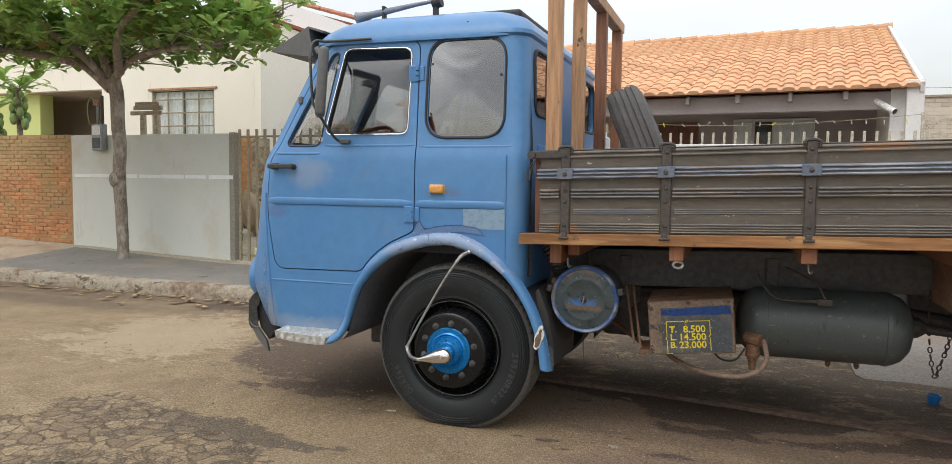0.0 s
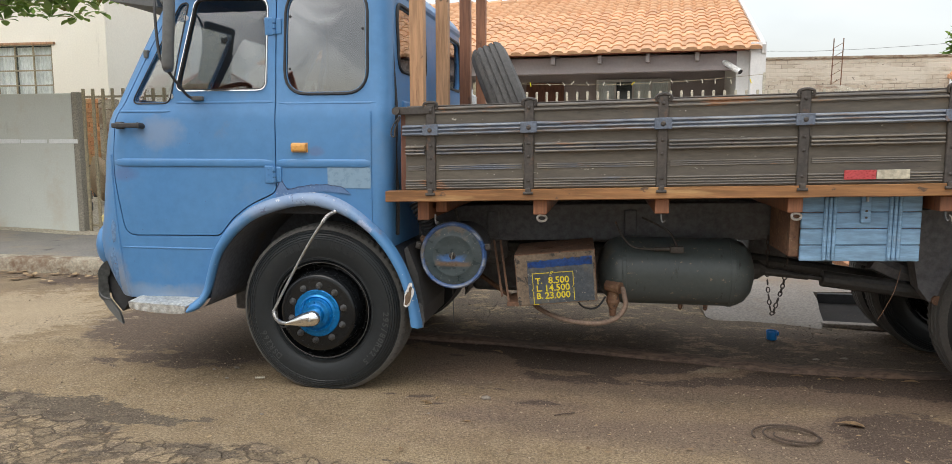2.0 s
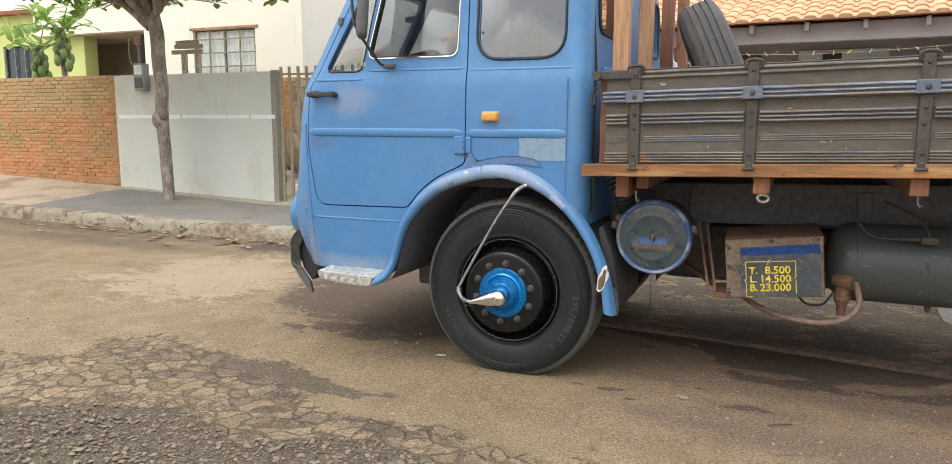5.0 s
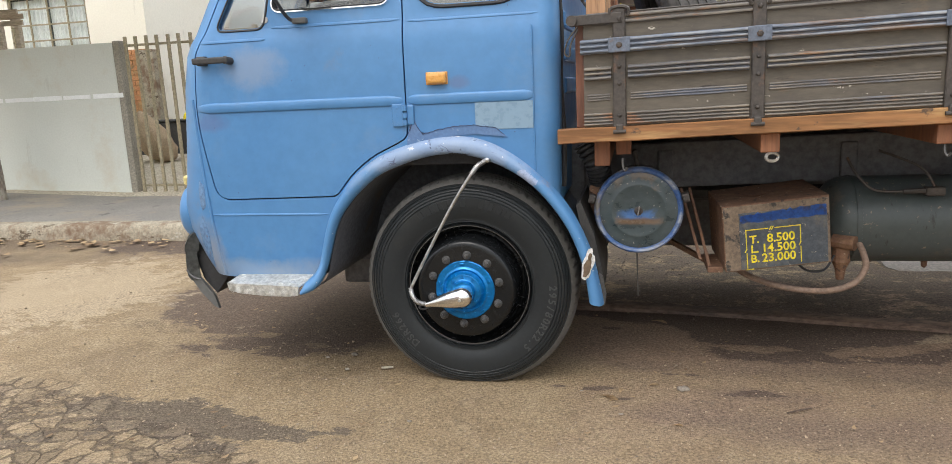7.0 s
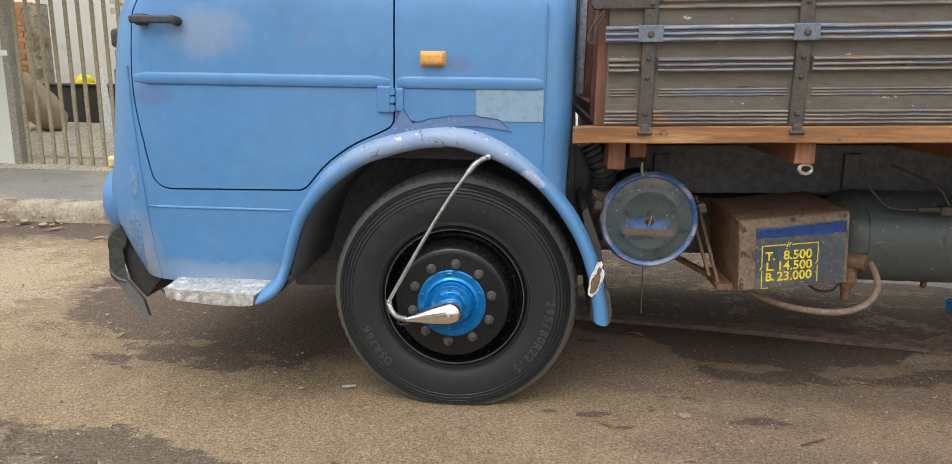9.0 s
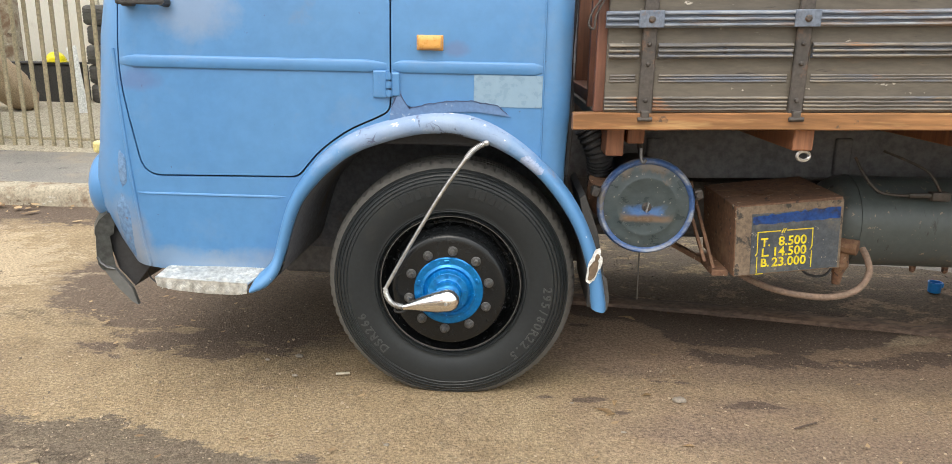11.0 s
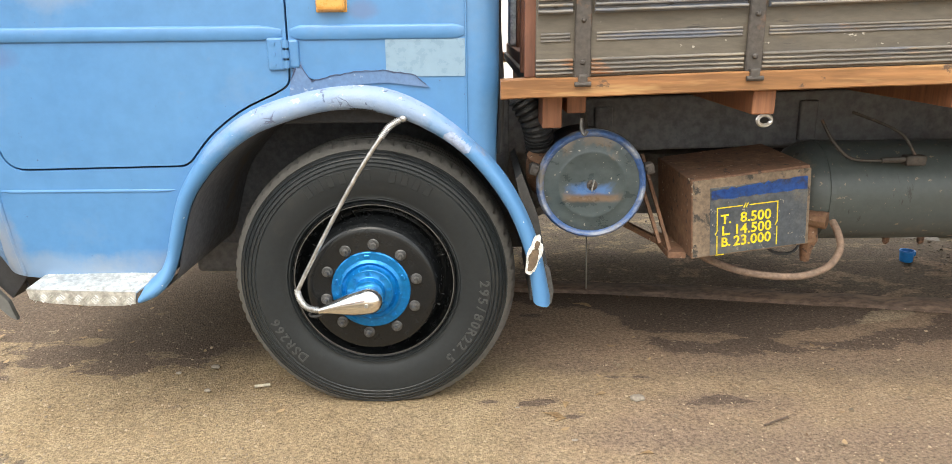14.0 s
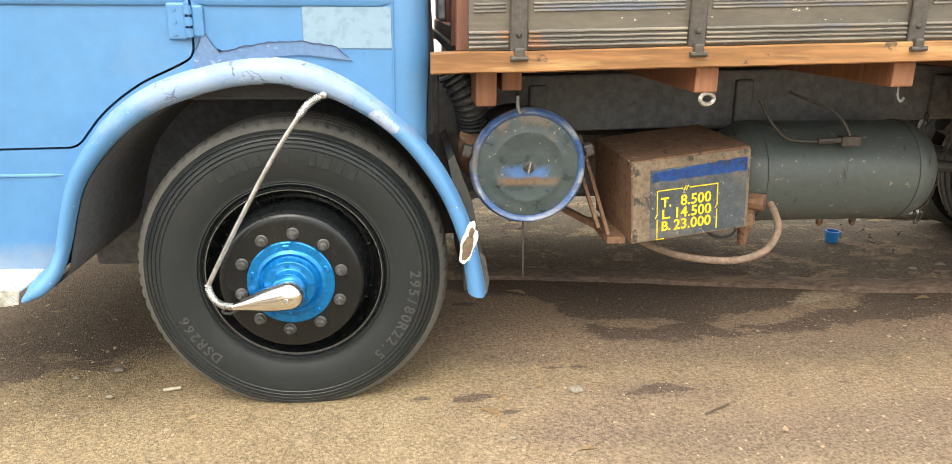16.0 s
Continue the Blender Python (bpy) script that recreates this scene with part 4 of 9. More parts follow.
def drive_right():
    """A sloping concrete apron with a ragged notch at the drain."""
    bm = bmesh.new()
    rows = [(2.10, 3.42, 0.012), (2.34, 3.50, 0.035), (2.6, 3.545, 0.065), (2.9, 3.60, 0.105), (3.14, 3.63, 0.13), (3.18, 4.06, 0.135), (3.5, 4.20, 0.155), (4.2, 4.22, 0.17), (5.0, 4.24, 0.185), (5.78, 4.3, 0.20), (26, 4.4, 0.30)]
    top = []
    for y, right, z in rows:
        left = 2.552 if y > 2.3 else 2.72
        top.append([bm.verts.new((left + (right - left) * k / 6 + (0.015 * noise.noise((y * 5, k, 2)) if k == 6 else 0), y + (0.03 * noise.noise((k * 1.3, y, 4)) if y < 2.4 else 0), z + 0.006 * noise.noise((k, y, 3)))) for k in range(7)])
    for a, b in zip(top, top[1:]):
        for i in range(6):
            bm.faces.new((a[i], a[i + 1], b[i + 1], b[i]))
    ex = bmesh.ops.extrude_face_region(bm, geom=list(bm.faces))
    for v in ex["geom"]:
        if isinstance(v, bmesh.types.BMVert):
            v.co.z = -0.08
    return part("driveway", bm, M_drive, smooth=30)


tagged(drive_right(), "pale concrete driveway ramp across the pavement", "driveway", kind="structure")
M_soil = surface("red_soil", (0.40, 0.20, 0.105), (0.28, 0.13, 0.068), 0.95, 0, 4, 40, bump=0.8, grain=0.35)
verge = slab("ground_verge", 4.405, 30, 3.66, 26, 30, 20, M_soil, wobble=0.05)
tagged(verge, "bare red soil verge with rubble", "soil", kind="structure")


def kerb(name, x0, x1, y0, y1, height):
    bm = bmesh.new()
    n = int((x1 - x0) / 0.08)
    prof = [(y0 - 0.01, -0.05), (y0, 0.04), (y0 + 0.012, height - 0.05), (y0 + 0.035, height - 0.012), (y0 + 0.07, height), (y1, height + 0.004), (y1, -0.05)]
    rings = []
    for i in range(n + 1):
        x = x0 + (x1 - x0) * i / n
        lift = 0.05 * min(max((-x - 6.5) / 4, 0), 1)
        rings.append([bm.verts.new((x, y + (0.016 * noise.noise((x * 2.1, z * 7, 4)) + 0.012 * noise.noise((x * 9, z * 9, 1)) if j < 5 else 0), z + (lift if j > 1 else 0) + (0.012 * noise.noise((x * 3.3, j, 7)) if 1 < j < 5 else 0))) for j, (y, z) in enumerate(prof)])
    for a, b in zip(rings, rings[1:]):
        for j in range(len(prof) - 1):
            bm.faces.new((a[j], b[j], b[j + 1], a[j + 1]))
    bm.faces.new(rings[0])
    bm.faces.new(rings[-1][::-1])
    ob = part(name, bm, M_concrete, smooth=50)
    return tagged(ob, "rough weathered concrete kerb with dirt along its foot", "kerb", kind="structure")


kerb("kerb_1", -24, 2.55, 3.44, 3.658, 0.17)
kerb("kerb_2", 4.602, 30, 3.44, 3.658, 0.17)

def gutter_edge():
    """The broken reddish lip where the asphalt ends at the gutter."""
    bm = bmesh.new()
    rings, n = [], 110
    for i in range(n + 1):
        x = 0.15 + 4.3 * i / n
        lip_y = float(LIP(x)) - 1.30
        w = lip_y + 0.020 * noise.noise((x * 2.2, 0, 3)) + 0.010 * noise.noise((x * 9, 0, 8))
        h = 0.012 * noise.noise((x * 5, 2, 1))
        rings.append([bm.verts.new((x, y, z)) for y, z in ((1.245 + w, -0.01), (1.25 + w, 0.020 + h), (1.275 + w, 0.034 + h), (1.345 + w, 0.036 + h), (1.375 + w, 0.022), (1.38 + w, -0.01))])
    for a, b in zip(rings, rings[1:]):
        for j in range(5):
            bm.faces.new((a[j], b[j], b[j + 1], a[j + 1]))
    bm.faces.new(rings[0])
    bm.faces.new(rings[-1][::-1])
    return part("trim_gutter", bm, M_lip, smooth=40)


M_lip = surface("red_dusty_asphalt_edge", (0.170, 0.112, 0.080), (0.105, 0.080, 0.066), 0.95, 0, 3, 50, (0.4, 1, 1), 1.0, 0.8, grain=0.35, dirt=(0.25, 0.165, 0.11), dirt_scale=5, dirt_from=0.56, dirt_to=0.66)
tagged(gutter_edge(), "broken reddish asphalt edge along the gutter", "road edge", kind="structure")

# storm drain mouth in the gutter
drain = thing("storm_drain", 3.95, 2.55, 0, "dark open storm drain mouth with a worn concrete lip", "storm drain")
M_mud = surface("wet_black_mud", (0.030, 0.026, 0.024), (0.055, 0.043, 0.036), 0.8, 0, 6, 50, bump=0.5)
drain_floor = bmesh.new()
drain_rows = [[drain_floor.verts.new((3.48 + 0.66 * i / 8 + 0.02 * noise.noise((j, i, 1)), 2.34 + 0.82 * j / 8, 0.030 + 0.010 * noise.noise((i * 0.8, j * 0.8, 6)))) for i in range(9)] for j in range(9)]
for p, q in zip(drain_rows, drain_rows[1:]):
    for i in range(8):
        drain_floor.faces.new((p[i], p[i + 1], q[i + 1], q[i]))
bmesh.ops.solidify(drain_floor, geom=list(drain_floor.faces), thickness=0.02)
part("drain_floor", drain_floor, M_mud, drain, "wet black mud", smooth=50)
# solid black block in place of the shade inside the opening
part("drain_mouth", box(3.66, 4.08, 3.115, 3.165, 0.02, 0.122, 0.008), M_seal, drain, "black block standing in for the shaded inlet")
for bx_, by_, bs_, bt_ in ((4.10, 2.95, 0.07, 20), (4.12, 2.78, 0.055, 65), (4.06, 2.68, 0.045, 110), (4.14, 3.06, 0.06, 160)):
    part("broken_piece", turn_bm(box(-bs_, bs_, -bs_ * 0.6, bs_ * 0.6, 0, bs_ * 0.9, 0.012, 1), pose(bx_, by_, 0.02, 12, 8, bt_)), M_drive, drain, "broken concrete lump")
part("drain_lip", turn_bm(box(-0.33, 0.36, -0.05, 0.05, 0, 0.035, 0.010), pose(3.80, 2.24, 0.012, 0, 0, -4)), M_drive, drain, "dusty concrete lip")


# ---- pale grey garden wall and brick wall ----
def garden_wall():
    bm = bmesh.new()
    n = 24
    x0, x1 = -9.66, -6.25
    front = [(x0 + (x1 - x0) * i / n) for i in range(n + 1)]
    ring = []
    for x in front:
        base = rise(x, 5.8) - 0.02
        ring.append([bm.verts.new((x, 5.80, base)), bm.verts.new((x, 5.80, 2.275 + 0.012 * noise.noise((x * 2, 0, 0)))), bm.verts.new((x, 5.94, 2.285 + 0.012 * noise.noise((x * 2, 1, 0)))), bm.verts.new((x, 5.94, base))])
    for a, b in zip(ring, ring[1:]):
        for j in range(4):
            bm.faces.new((a[j], b[j], b[(j + 1) % 4], a[(j + 1) % 4]))
    bm.faces.new(ring[0])
    bm.faces.new(ring[-1][::-1])
    return bm


gw = part("wall_garden", garden_wall(), M_plaster)
tagged(gw, "grey cement-plastered garden wall with a white band", "wall", kind="structure")
for i in range(7):
    a = -9.60 + i * 0.49
    part("trim", box(a, a + 0.485 - 0.02 * (i % 3), 5.792, 5.802, 1.528 + 0.004 * (i % 2), 1.588 + 0.005 * ((i + 1) % 2), 0.003), M_limewash, gw, "white limewash band")
part("wall_end", box(-6.248, -6.15, 5.795, 5.95, 0.15, 2.295, 0.012), M_plasterdark, gw, "stained raw end of the wall")

bw = part("wall_brick", box(-13.4, -9.67, 5.815, 5.945, 0.20, 2.29), M_mortar)
tagged(bw, "low orange hollow-brick wall with uneven mortar joints", "wall", kind="structure")


# ---- iron fence between wall and truck ----
def fence_run(name, x0, x1, step, z_of, top, material, label):
    f = thing(name, x0, 5.85, z_of(x0), label, "fence")
    part("rail", box(x0, x1, 5.845, 5.885, top - 0.13, top - 0.10, 0.004), material, f)
    part("rail", box(x0, x1, 5.845, 5.885, z_of(x0) + 0.12, z_of(x0) + 0.15, 0.004), material, f)
    n = int(round((x1 - x0) / step))
    me = None
    for i in range(n + 1):
        x = x0 + step * i
        if me is None:
            me = mesh_of(box(-0.021, 0.021, -0.016, 0.016, 0, top - z_of(x0), 0.003, 1))
            me.materials.append(material)
        b = part("bar", me, None, f)
        b.matrix_basis = pose(x, 5.83, z_of(x0), 0, 0, 0) @ pose(0, 0, 0, random.uniform(-0.3, 0.3), random.uniform(-0.3, 0.3), 0)
        b.matrix_parent_inverse = world_of(f).inverted()
    return f


fence_run("iron_fence", -6.06, 0.4, 0.1655, lambda x: 0.15, 2.34, M_fence, "olive painted iron bar fence of thin square bars")

# low wall with pale pickets before the tiled house
pick = thing("picket_fence", 3.4, 5.85, 0.2, "pale pickets standing on a low white wall", "fence")
part("low_wall", box(0.45, 9.0, 5.85, 5.97, 0.10, 2.06, 0.01), M_whitewall, pick)
pm = mesh_of(box(-0.015, 0.015, -0.015, 0.015, 0, 0.165, 0.004, 1))
pm.materials.append(M_picket)
for i in range(40):
    b = part("picket", pm, None, pick)
    b.matrix_basis = pose(0.47 + 0.1345 * i, 5.88, 2.045, 0, random.uniform(-1, 1), 0)
    b.matrix_parent_inverse = world_of(pick).inverted()
line = thing("washing_line", 2.2, 6.3, 2.3, "thin washing line with a few wooden pegs", "washing line")
part("cord", tube(smooth_path([(0.4, 6.3, 2.36), (1.6, 6.3, 2.33), (2.8, 6.3, 2.37), (3.72, 6.3, 2.44)]), 0.003, 5), M_fence, line)
for lx in (0.4, 3.72):
    part("line_post", tube([(lx, 6.3, 0.15), (lx, 6.3, 2.46)], 0.02, 8), M_picket, line)
for i in range(15):
    x = 0.6 + 0.21 * i + random.uniform(-0.05, 0.05)
    part("peg", turn_bm(box(-0.006, 0.006, -0.006, 0.006, -0.04, 0.02, 0.002, 1), pose(x, 6.3, 2.35 + 0.02 * random.random(), 0, random.uniform(-50, 50), 0)), M_picket if i % 7 else M_helmet, line)


# ---- cream house ----
house = thing("cream_house", -10.6, 9.4, 0.3, "cream painted single-storey house with barred window and dark porch", "house")
HY = 9.4


def wall_with_holes(x0, x1, z0, z1, y0, y1, holes):
    bm = box(x0, x1, y0, y1, z0, z1)
    me = mesh_of(bm)
    cuts = [mesh_of(box(a, b, y0 - 0.1, y1 + 0.1, c, d)) for a, b, c, d in holes]
    return carve(me, cuts) if cuts else me


part("wall", wall_with_holes(-12.75, -8.25, 0.15, 5.0, HY, HY + 0.2, [(-11.25, -9.49, 2.35, 3.53)]), M_beige, house)
part("wall", box(-8.45, -8.252, HY + 0.2, 13, 0.15, 5.0), M_beige, house)
part("lintel_wall", box(-16.5, -12.752, HY, HY + 0.2, 3.62, 5.0), M_beige, house)
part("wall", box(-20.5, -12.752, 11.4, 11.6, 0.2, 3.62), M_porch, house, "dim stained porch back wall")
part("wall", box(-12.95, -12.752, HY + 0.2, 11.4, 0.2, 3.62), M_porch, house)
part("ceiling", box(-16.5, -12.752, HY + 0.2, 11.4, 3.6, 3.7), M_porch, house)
part("column", box(-15.95, -15.12, HY + 0.3, HY + 0.7, 0.2, 3.62, 0.02), M_lime, house, "lime green column")
lime_house = thing("lime_house", -19.5, 10.0, 0.3, "neighbouring house painted pale lime green", "house")
part("wall", wall_with_holes(-24, -15.97, 0.2, 4.3, 10.0, 10.2, [(-18.6, -17.0, 2.3, 3.5)]), M_lime, lime_house)
lw = part("window", box(-18.6, -17.0, 10.09, 10.11, 2.3, 3.5), M_darkglass, lime_house, "teal framed window")
for k in range(5):
    part("window_bar", box(-18.6 + k * 0.39, -18.56 + k * 0.39, 10.03, 10.06, 2.3, 3.5, 0.004, 1), M_filterblue, lw)
part("roof", box(-24, -16.5, 9.8, 14, 4.3, 4.4, 0.01), M_oldtile, lime_house)
part("gutter_band", box(-16.5, -8.25, HY - 0.07, HY, 4.9, 5.02, 0.01), M_beige, house)
part("roof", box(-16.6, -8.2, HY - 0.1, 13.5, 5.02, 5.10, 0.01), M_oldtile, house)
win = part("window", box(-11.25, -9.49, HY + 0.10, HY + 0.12, 2.35, 3.53), M_darkglass, house, "steel window with white net curtains")
part("lintel", box(-11.34, -9.40, HY - 0.03, HY + 0.05, 3.535, 3.585, 0.008), M_postwood, win, "weathered wooden lintel")
for i in range(2):
    bm = bmesh.new()
    for k in range(18):
        x = -11.22 + i * 0.86 + k * 0.045
        y = HY + 0.085 + 0.012 * (k % 2)
        if k:
            bm.faces.new((pa, bm.verts.new((x, y, 2.36)), bm.verts.new((x, y, 3.5)), pb))
            bm.verts.ensure_lookup_table()
            pa, pb = bm.verts[-2], bm.verts[-1]
        else:
            pa, pb = bm.verts.new((x, y, 2.36)), bm.verts.new((x, y, 3.5))
    part("curtain", bm, M_curtain, win)
for i in range(5):
    x = -11.23 + i * 0.43
    part("window_bar", box(x - 0.017, x + 0.017, HY + 0.015, HY + 0.04, 2.35, 3.53, 0.003, 1), M_fence, win)
for z in (2.42, 2.72, 3.02, 3.32):
    part("window_bar", box(-11.25, -9.49, HY + 0.0, HY + 0.014, z - 0.015, z + 0.015, 0.003, 1), M_fence, win)
# raw brick at the foot of the house corner
raw = part("raw_brick_panel", box(-9.1, -8.28, HY - 0.05, HY - 0.004, 0.15, 2.44), M_mortar, house, "unplastered orange brick")
for r in range(24):
    for c in range(4):
        x = -9.09 + c * 0.205 + (0.1 if r % 2 else 0)
        if x + 0.19 < -8.2:
            part("brick", box(x, min(x + 0.195, -8.28), HY - 0.065, HY - 0.04, 0.18 + r * 0.094, 0.18 + r * 0.094 + 0.082, 0.004, 1), M_brick, raw)
part("pillar", box(-8.42, -8.10, HY - 0.12, HY + 0.1, 0.15, 2.42, 0.01), M_concrete, house, "rough cement pillar")

# pale blue house behind
M_gabletile = surface("weathered_gable_tile", (0.50, 0.24, 0.16), (0.40, 0.18, 0.12), 0.9, 0, 4, 40, bump=0.2, vary=0.15)
bh = thing("pale_blue_house", -6.0, 12.4, 0.3, "pale blue rendered house with a tiled gable edge", "house")
part("wall", prism([(-8.25, 0.2), (1.0, 0.2), (1.0, 3.3), (-7.0, 5.15), (-9.9, 6.2), (-9.9, 4.9), (-8.25, 4.9)], 12.4, 12.6), M_bluewall, bh)
for i in range(26):
    t = i / 25
    x, z = -9.9 + 9.0 * t, 6.25 - 2.62 * t + 0.02
    part("roof_tile", turn_bm(tube([(-0.20, 0, 0), (0.20, 0, 0)], [0.050, 0.062], 8), pose(x, 12.42, z, 0, 16, 0)), M_gabletile, bh)
part("roof", turn_bm(box(0.3, 9.3, 0.22, 4, -0.14, -0.09), pose(-10.0, 12.4, 6.25, 0, 16.2, 0)), M_oldtile, bh)


# ---- tiled house ----
th = thing("tiled_house", 1.2, 7.9, 0.3, "single-storey house with an orange clay tile roof and grey porch", "house")
TH = Matrix.Translation((3.75, 7.8, 0)) @ pose(0, 0, 0, 0, 0, -4.5) @ Matrix.Translation((-3.75, -7.8, 0))


def th_part(name, bm, material, label="", parent=None):
    return part(name, turn_bm(bm, TH), material, parent or th, label)


EZ, RY, RZ, EY = 2.96, 13.3, 4.80, 7.75
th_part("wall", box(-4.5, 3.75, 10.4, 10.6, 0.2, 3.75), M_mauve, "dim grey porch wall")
th_part("gable_wall", turn_bm(prism([(7.95, 0.1), (16.0, 0.1), (16.0, 3.9), (13.3, RZ - 0.10), (7.95, EZ + 0.0)], -3.80, -3.62), pose(0, 0, 0, 0, 0, 90)), M_whitewall, "white side wall")
th_part("pillar", box(3.80, 4.02, 7.75, 8.05, 0.1, 3.05, 0.01), M_whitewall, "white end pillar")
th_part("fascia_beam", box(-4.5, 3.62, 7.95, 8.10, 2.66, 2.92, 0.01), M_mauve)
th_part("ceiling", box(-4.5, 3.62, 8.10, 10.4, 2.90, 2.95), M_mauve)
th_part("door", box(-0.13, 0.62, 10.34, 10.398, 0.35, 2.72, 0.01), M_door, "brown wooden door")
wf = th_part("window", box(1.25, 2.65, 10.35, 10.398, 1.55, 2.76, 0.01), M_whitewall, "white framed sliding window")
for i in range(4):
    x = 1.30 + i * 0.335
    th_part("pane", box(x, x + 0.295, 10.325, 10.348, 1.6, 2.70, 0.005, 1), M_curtain if i != 1 else M_darkglass, "", wf)
for i in range(9):
    x = -3.0 + i * 0.75
    th_part("rafter_end", box(x, x + 0.06, 7.80, 8.0, 2.80, 2.93, 0.006, 1), M_mauve)
th_part("downpipe", tube([(3.66, 7.70, 2.60), (3.42, 8.0, 2.80)], 0.044, 14, caps=False), M_white, "white plastic rain pipe")
# black core stands in for the shade inside the pipe's open end
th_part("downpipe", tube([(3.655, 7.706, 2.604), (3.42, 8.0, 2.80)], 0.037, 14), M_black)
th_part("roof_deck", turn_bm(box(-4.6, 3.95, 0.12, 5.86, -0.06, -0.02), pose(0, EY, EZ, math.degrees(math.atan2(RZ - EZ, RY - EY)), 0, 0)), M_oldtile)
th_part("barge_board", turn_bm(box(3.95, 4.01, -0.05, 5.9, -0.08, 0.07, 0.01), pose(0, EY, EZ, math.degrees(math.atan2(RZ - EZ, RY - EY)), 0, 0)), M_whitewall, "pale verge board")
th_part("roof_back", turn_bm(box(-4.6, 4.0, 0, 5.9, -0.06, 0.06), pose(0, RY, RZ, -math.degrees(math.atan2(RZ - EZ, RY - EY)), 0, 0)), M_oldtile)

# far brick wall, roof and rubble at the side
fw = part("wall_far", wall_with_holes(4.9, 24, 0.1, 3.55, 15.0, 15.2, [(9.55, 10.6, 2.55, 3.15)]), M_block)
tagged(fw, "long weathered grey brick boundary wall", "wall", kind="structure")
part("coping", box(4.9, 24, 14.97, 15.23, 3.55, 3.61, 0.01), M_concrete, fw)
rebar = thing("rebar_cage", 6.8, 14.4, 2.0, "rusty column of bare reinforcing rods", "rebar")
for x, lean in ((6.78, 0.01), (6.98, 0.02)):
    part("rod", tube([(x, 14.4, 0.2), (x + lean, 14.4, 3.0), (x + lean + 0.015, 14.4, 3.95)], 0.012, 6), M_rust, rebar)
for z in (2.9, 3.1, 3.3, 3.5, 3.7):
    part("tie", tube([(6.77, 14.4, z), (7.0, 14.4, z + 0.14)], 0.007, 5), M_rust, rebar)
fr = thing("far_tiled_roof", 11.0, 14.0, 0.2, "low orange tiled roof beyond the wall", "roof")
part("roof", turn_bm(box(9.5, 14, -0.1, 2.5, 0, 0.08), pose(0, 13.0, 2.42, 18, 0, 0)), M_tile, fr)
for i in range(30):
    part("roof_tile", turn_bm(tube([(9.6 + i * 0.15, 0, 0.08), (9.6 + i * 0.15, 2.5, 0.08)], 0.06, 6), pose(0, 13.0, 2.42, 18, 0, 0)), M_tile, fr)
part("wall", box(9.6, 14, 13.2, 13.4, 0.1, 2.5), M_whitewall, fr)
rub = thing("sand_heap", 5.45, 9.4, 0.2, "grey heap of building sand", "sand heap")
heap = bmesh.new()
bmesh.ops.create_icosphere(heap, subdivisions=4, radius=1.0)
for v in heap.verts:
    v.co = Vector((5.45 + v.co.x * 1.3, 9.4 + v.co.y * 1.0, max(0.05, 0.2 + v.co.z * 2.3 + 0.14 * noise.noise(v.co * 2.5))))
part("sand", heap, M_concrete, rub, smooth=60)
# house across the street, mirrored in the cab windows
back = thing("opposite_house", -11, -11, 0, "grey rendered house with a faded pink tile roof across the street", "house")
M_pinktile = surface("faded_pink_tile", (0.52, 0.27, 0.23), (0.44, 0.21, 0.18), 0.9, 0, 2, 40, bump=0.2)
part("wall", box(-21, -8.6, -15.0, -10.0, 0, 3.5), M_mauve, back)
part("roof", turn_bm(box(-21.4, -8.2, -4.4, 0.0, 0, 0.12), pose(0, -9.55, 3.45, -22, 0, 0)), M_pinktile, back)
part("roof", turn_bm(box(-21.4, -8.2, -4.0, 0.0, 0, 0.12), pose(0, -13.6, 5.08, 22, 0, 0)), M_pinktile, back)
for x in (-19, -15, -11):
    part("window", box(x, x + 1.4, -10.0, -9.96, 1.2, 2.4, 0.01), M_darkglass, back)
far_row = thing("opposite_wall", 5, -16, 0, "plain white boundary wall across the street", "wall")
part("wall", box(-5.5, 26, -16.2, -16, 0, 2.5), M_whitewall, far_row)


# ---- the truck ----
truck = thing("truck", 0.0, 1.08, 0.0, "old sky-blue cab-over flatbed truck with dark wooden side boards", "truck")
MID = 1.08


def section(z, xf, xr, ys, rf, rr, steps=9):
    """A rounded plan outline of the cab, from the near rear corner round the front to the far rear corner."""
    ye = 2 * MID - ys
    pts = []
    for cx, cy, r, a0 in ((xr - rr, ys + rr, rr, 0), (xf + rf, ys + rf, rf, -90), (xf + rf, ye - rf, rf, -180), (xr - rr, ye - rr, rr, -270)):
        for k in range(steps + 1):
            a = radians(a0 - 90 * k / steps)
            pts.append((cx + r * math.cos(a), cy + r * math.sin(a), z))
    return pts


def loft(levels):
    bm = bmesh.new()
    rings = [[bm.verts.new(p) for p in section(*lv)] for lv in levels]
    n = len(rings[0])
    for a, b in zip(rings, rings[1:]):
        for k in range(n):
            bm.faces.new((a[k], a[(k + 1) % n], b[(k + 1) % n], b[k]))
    bm.faces.new(rings[0][::-1])
    bm.faces.new(rings[-1])
    return bm


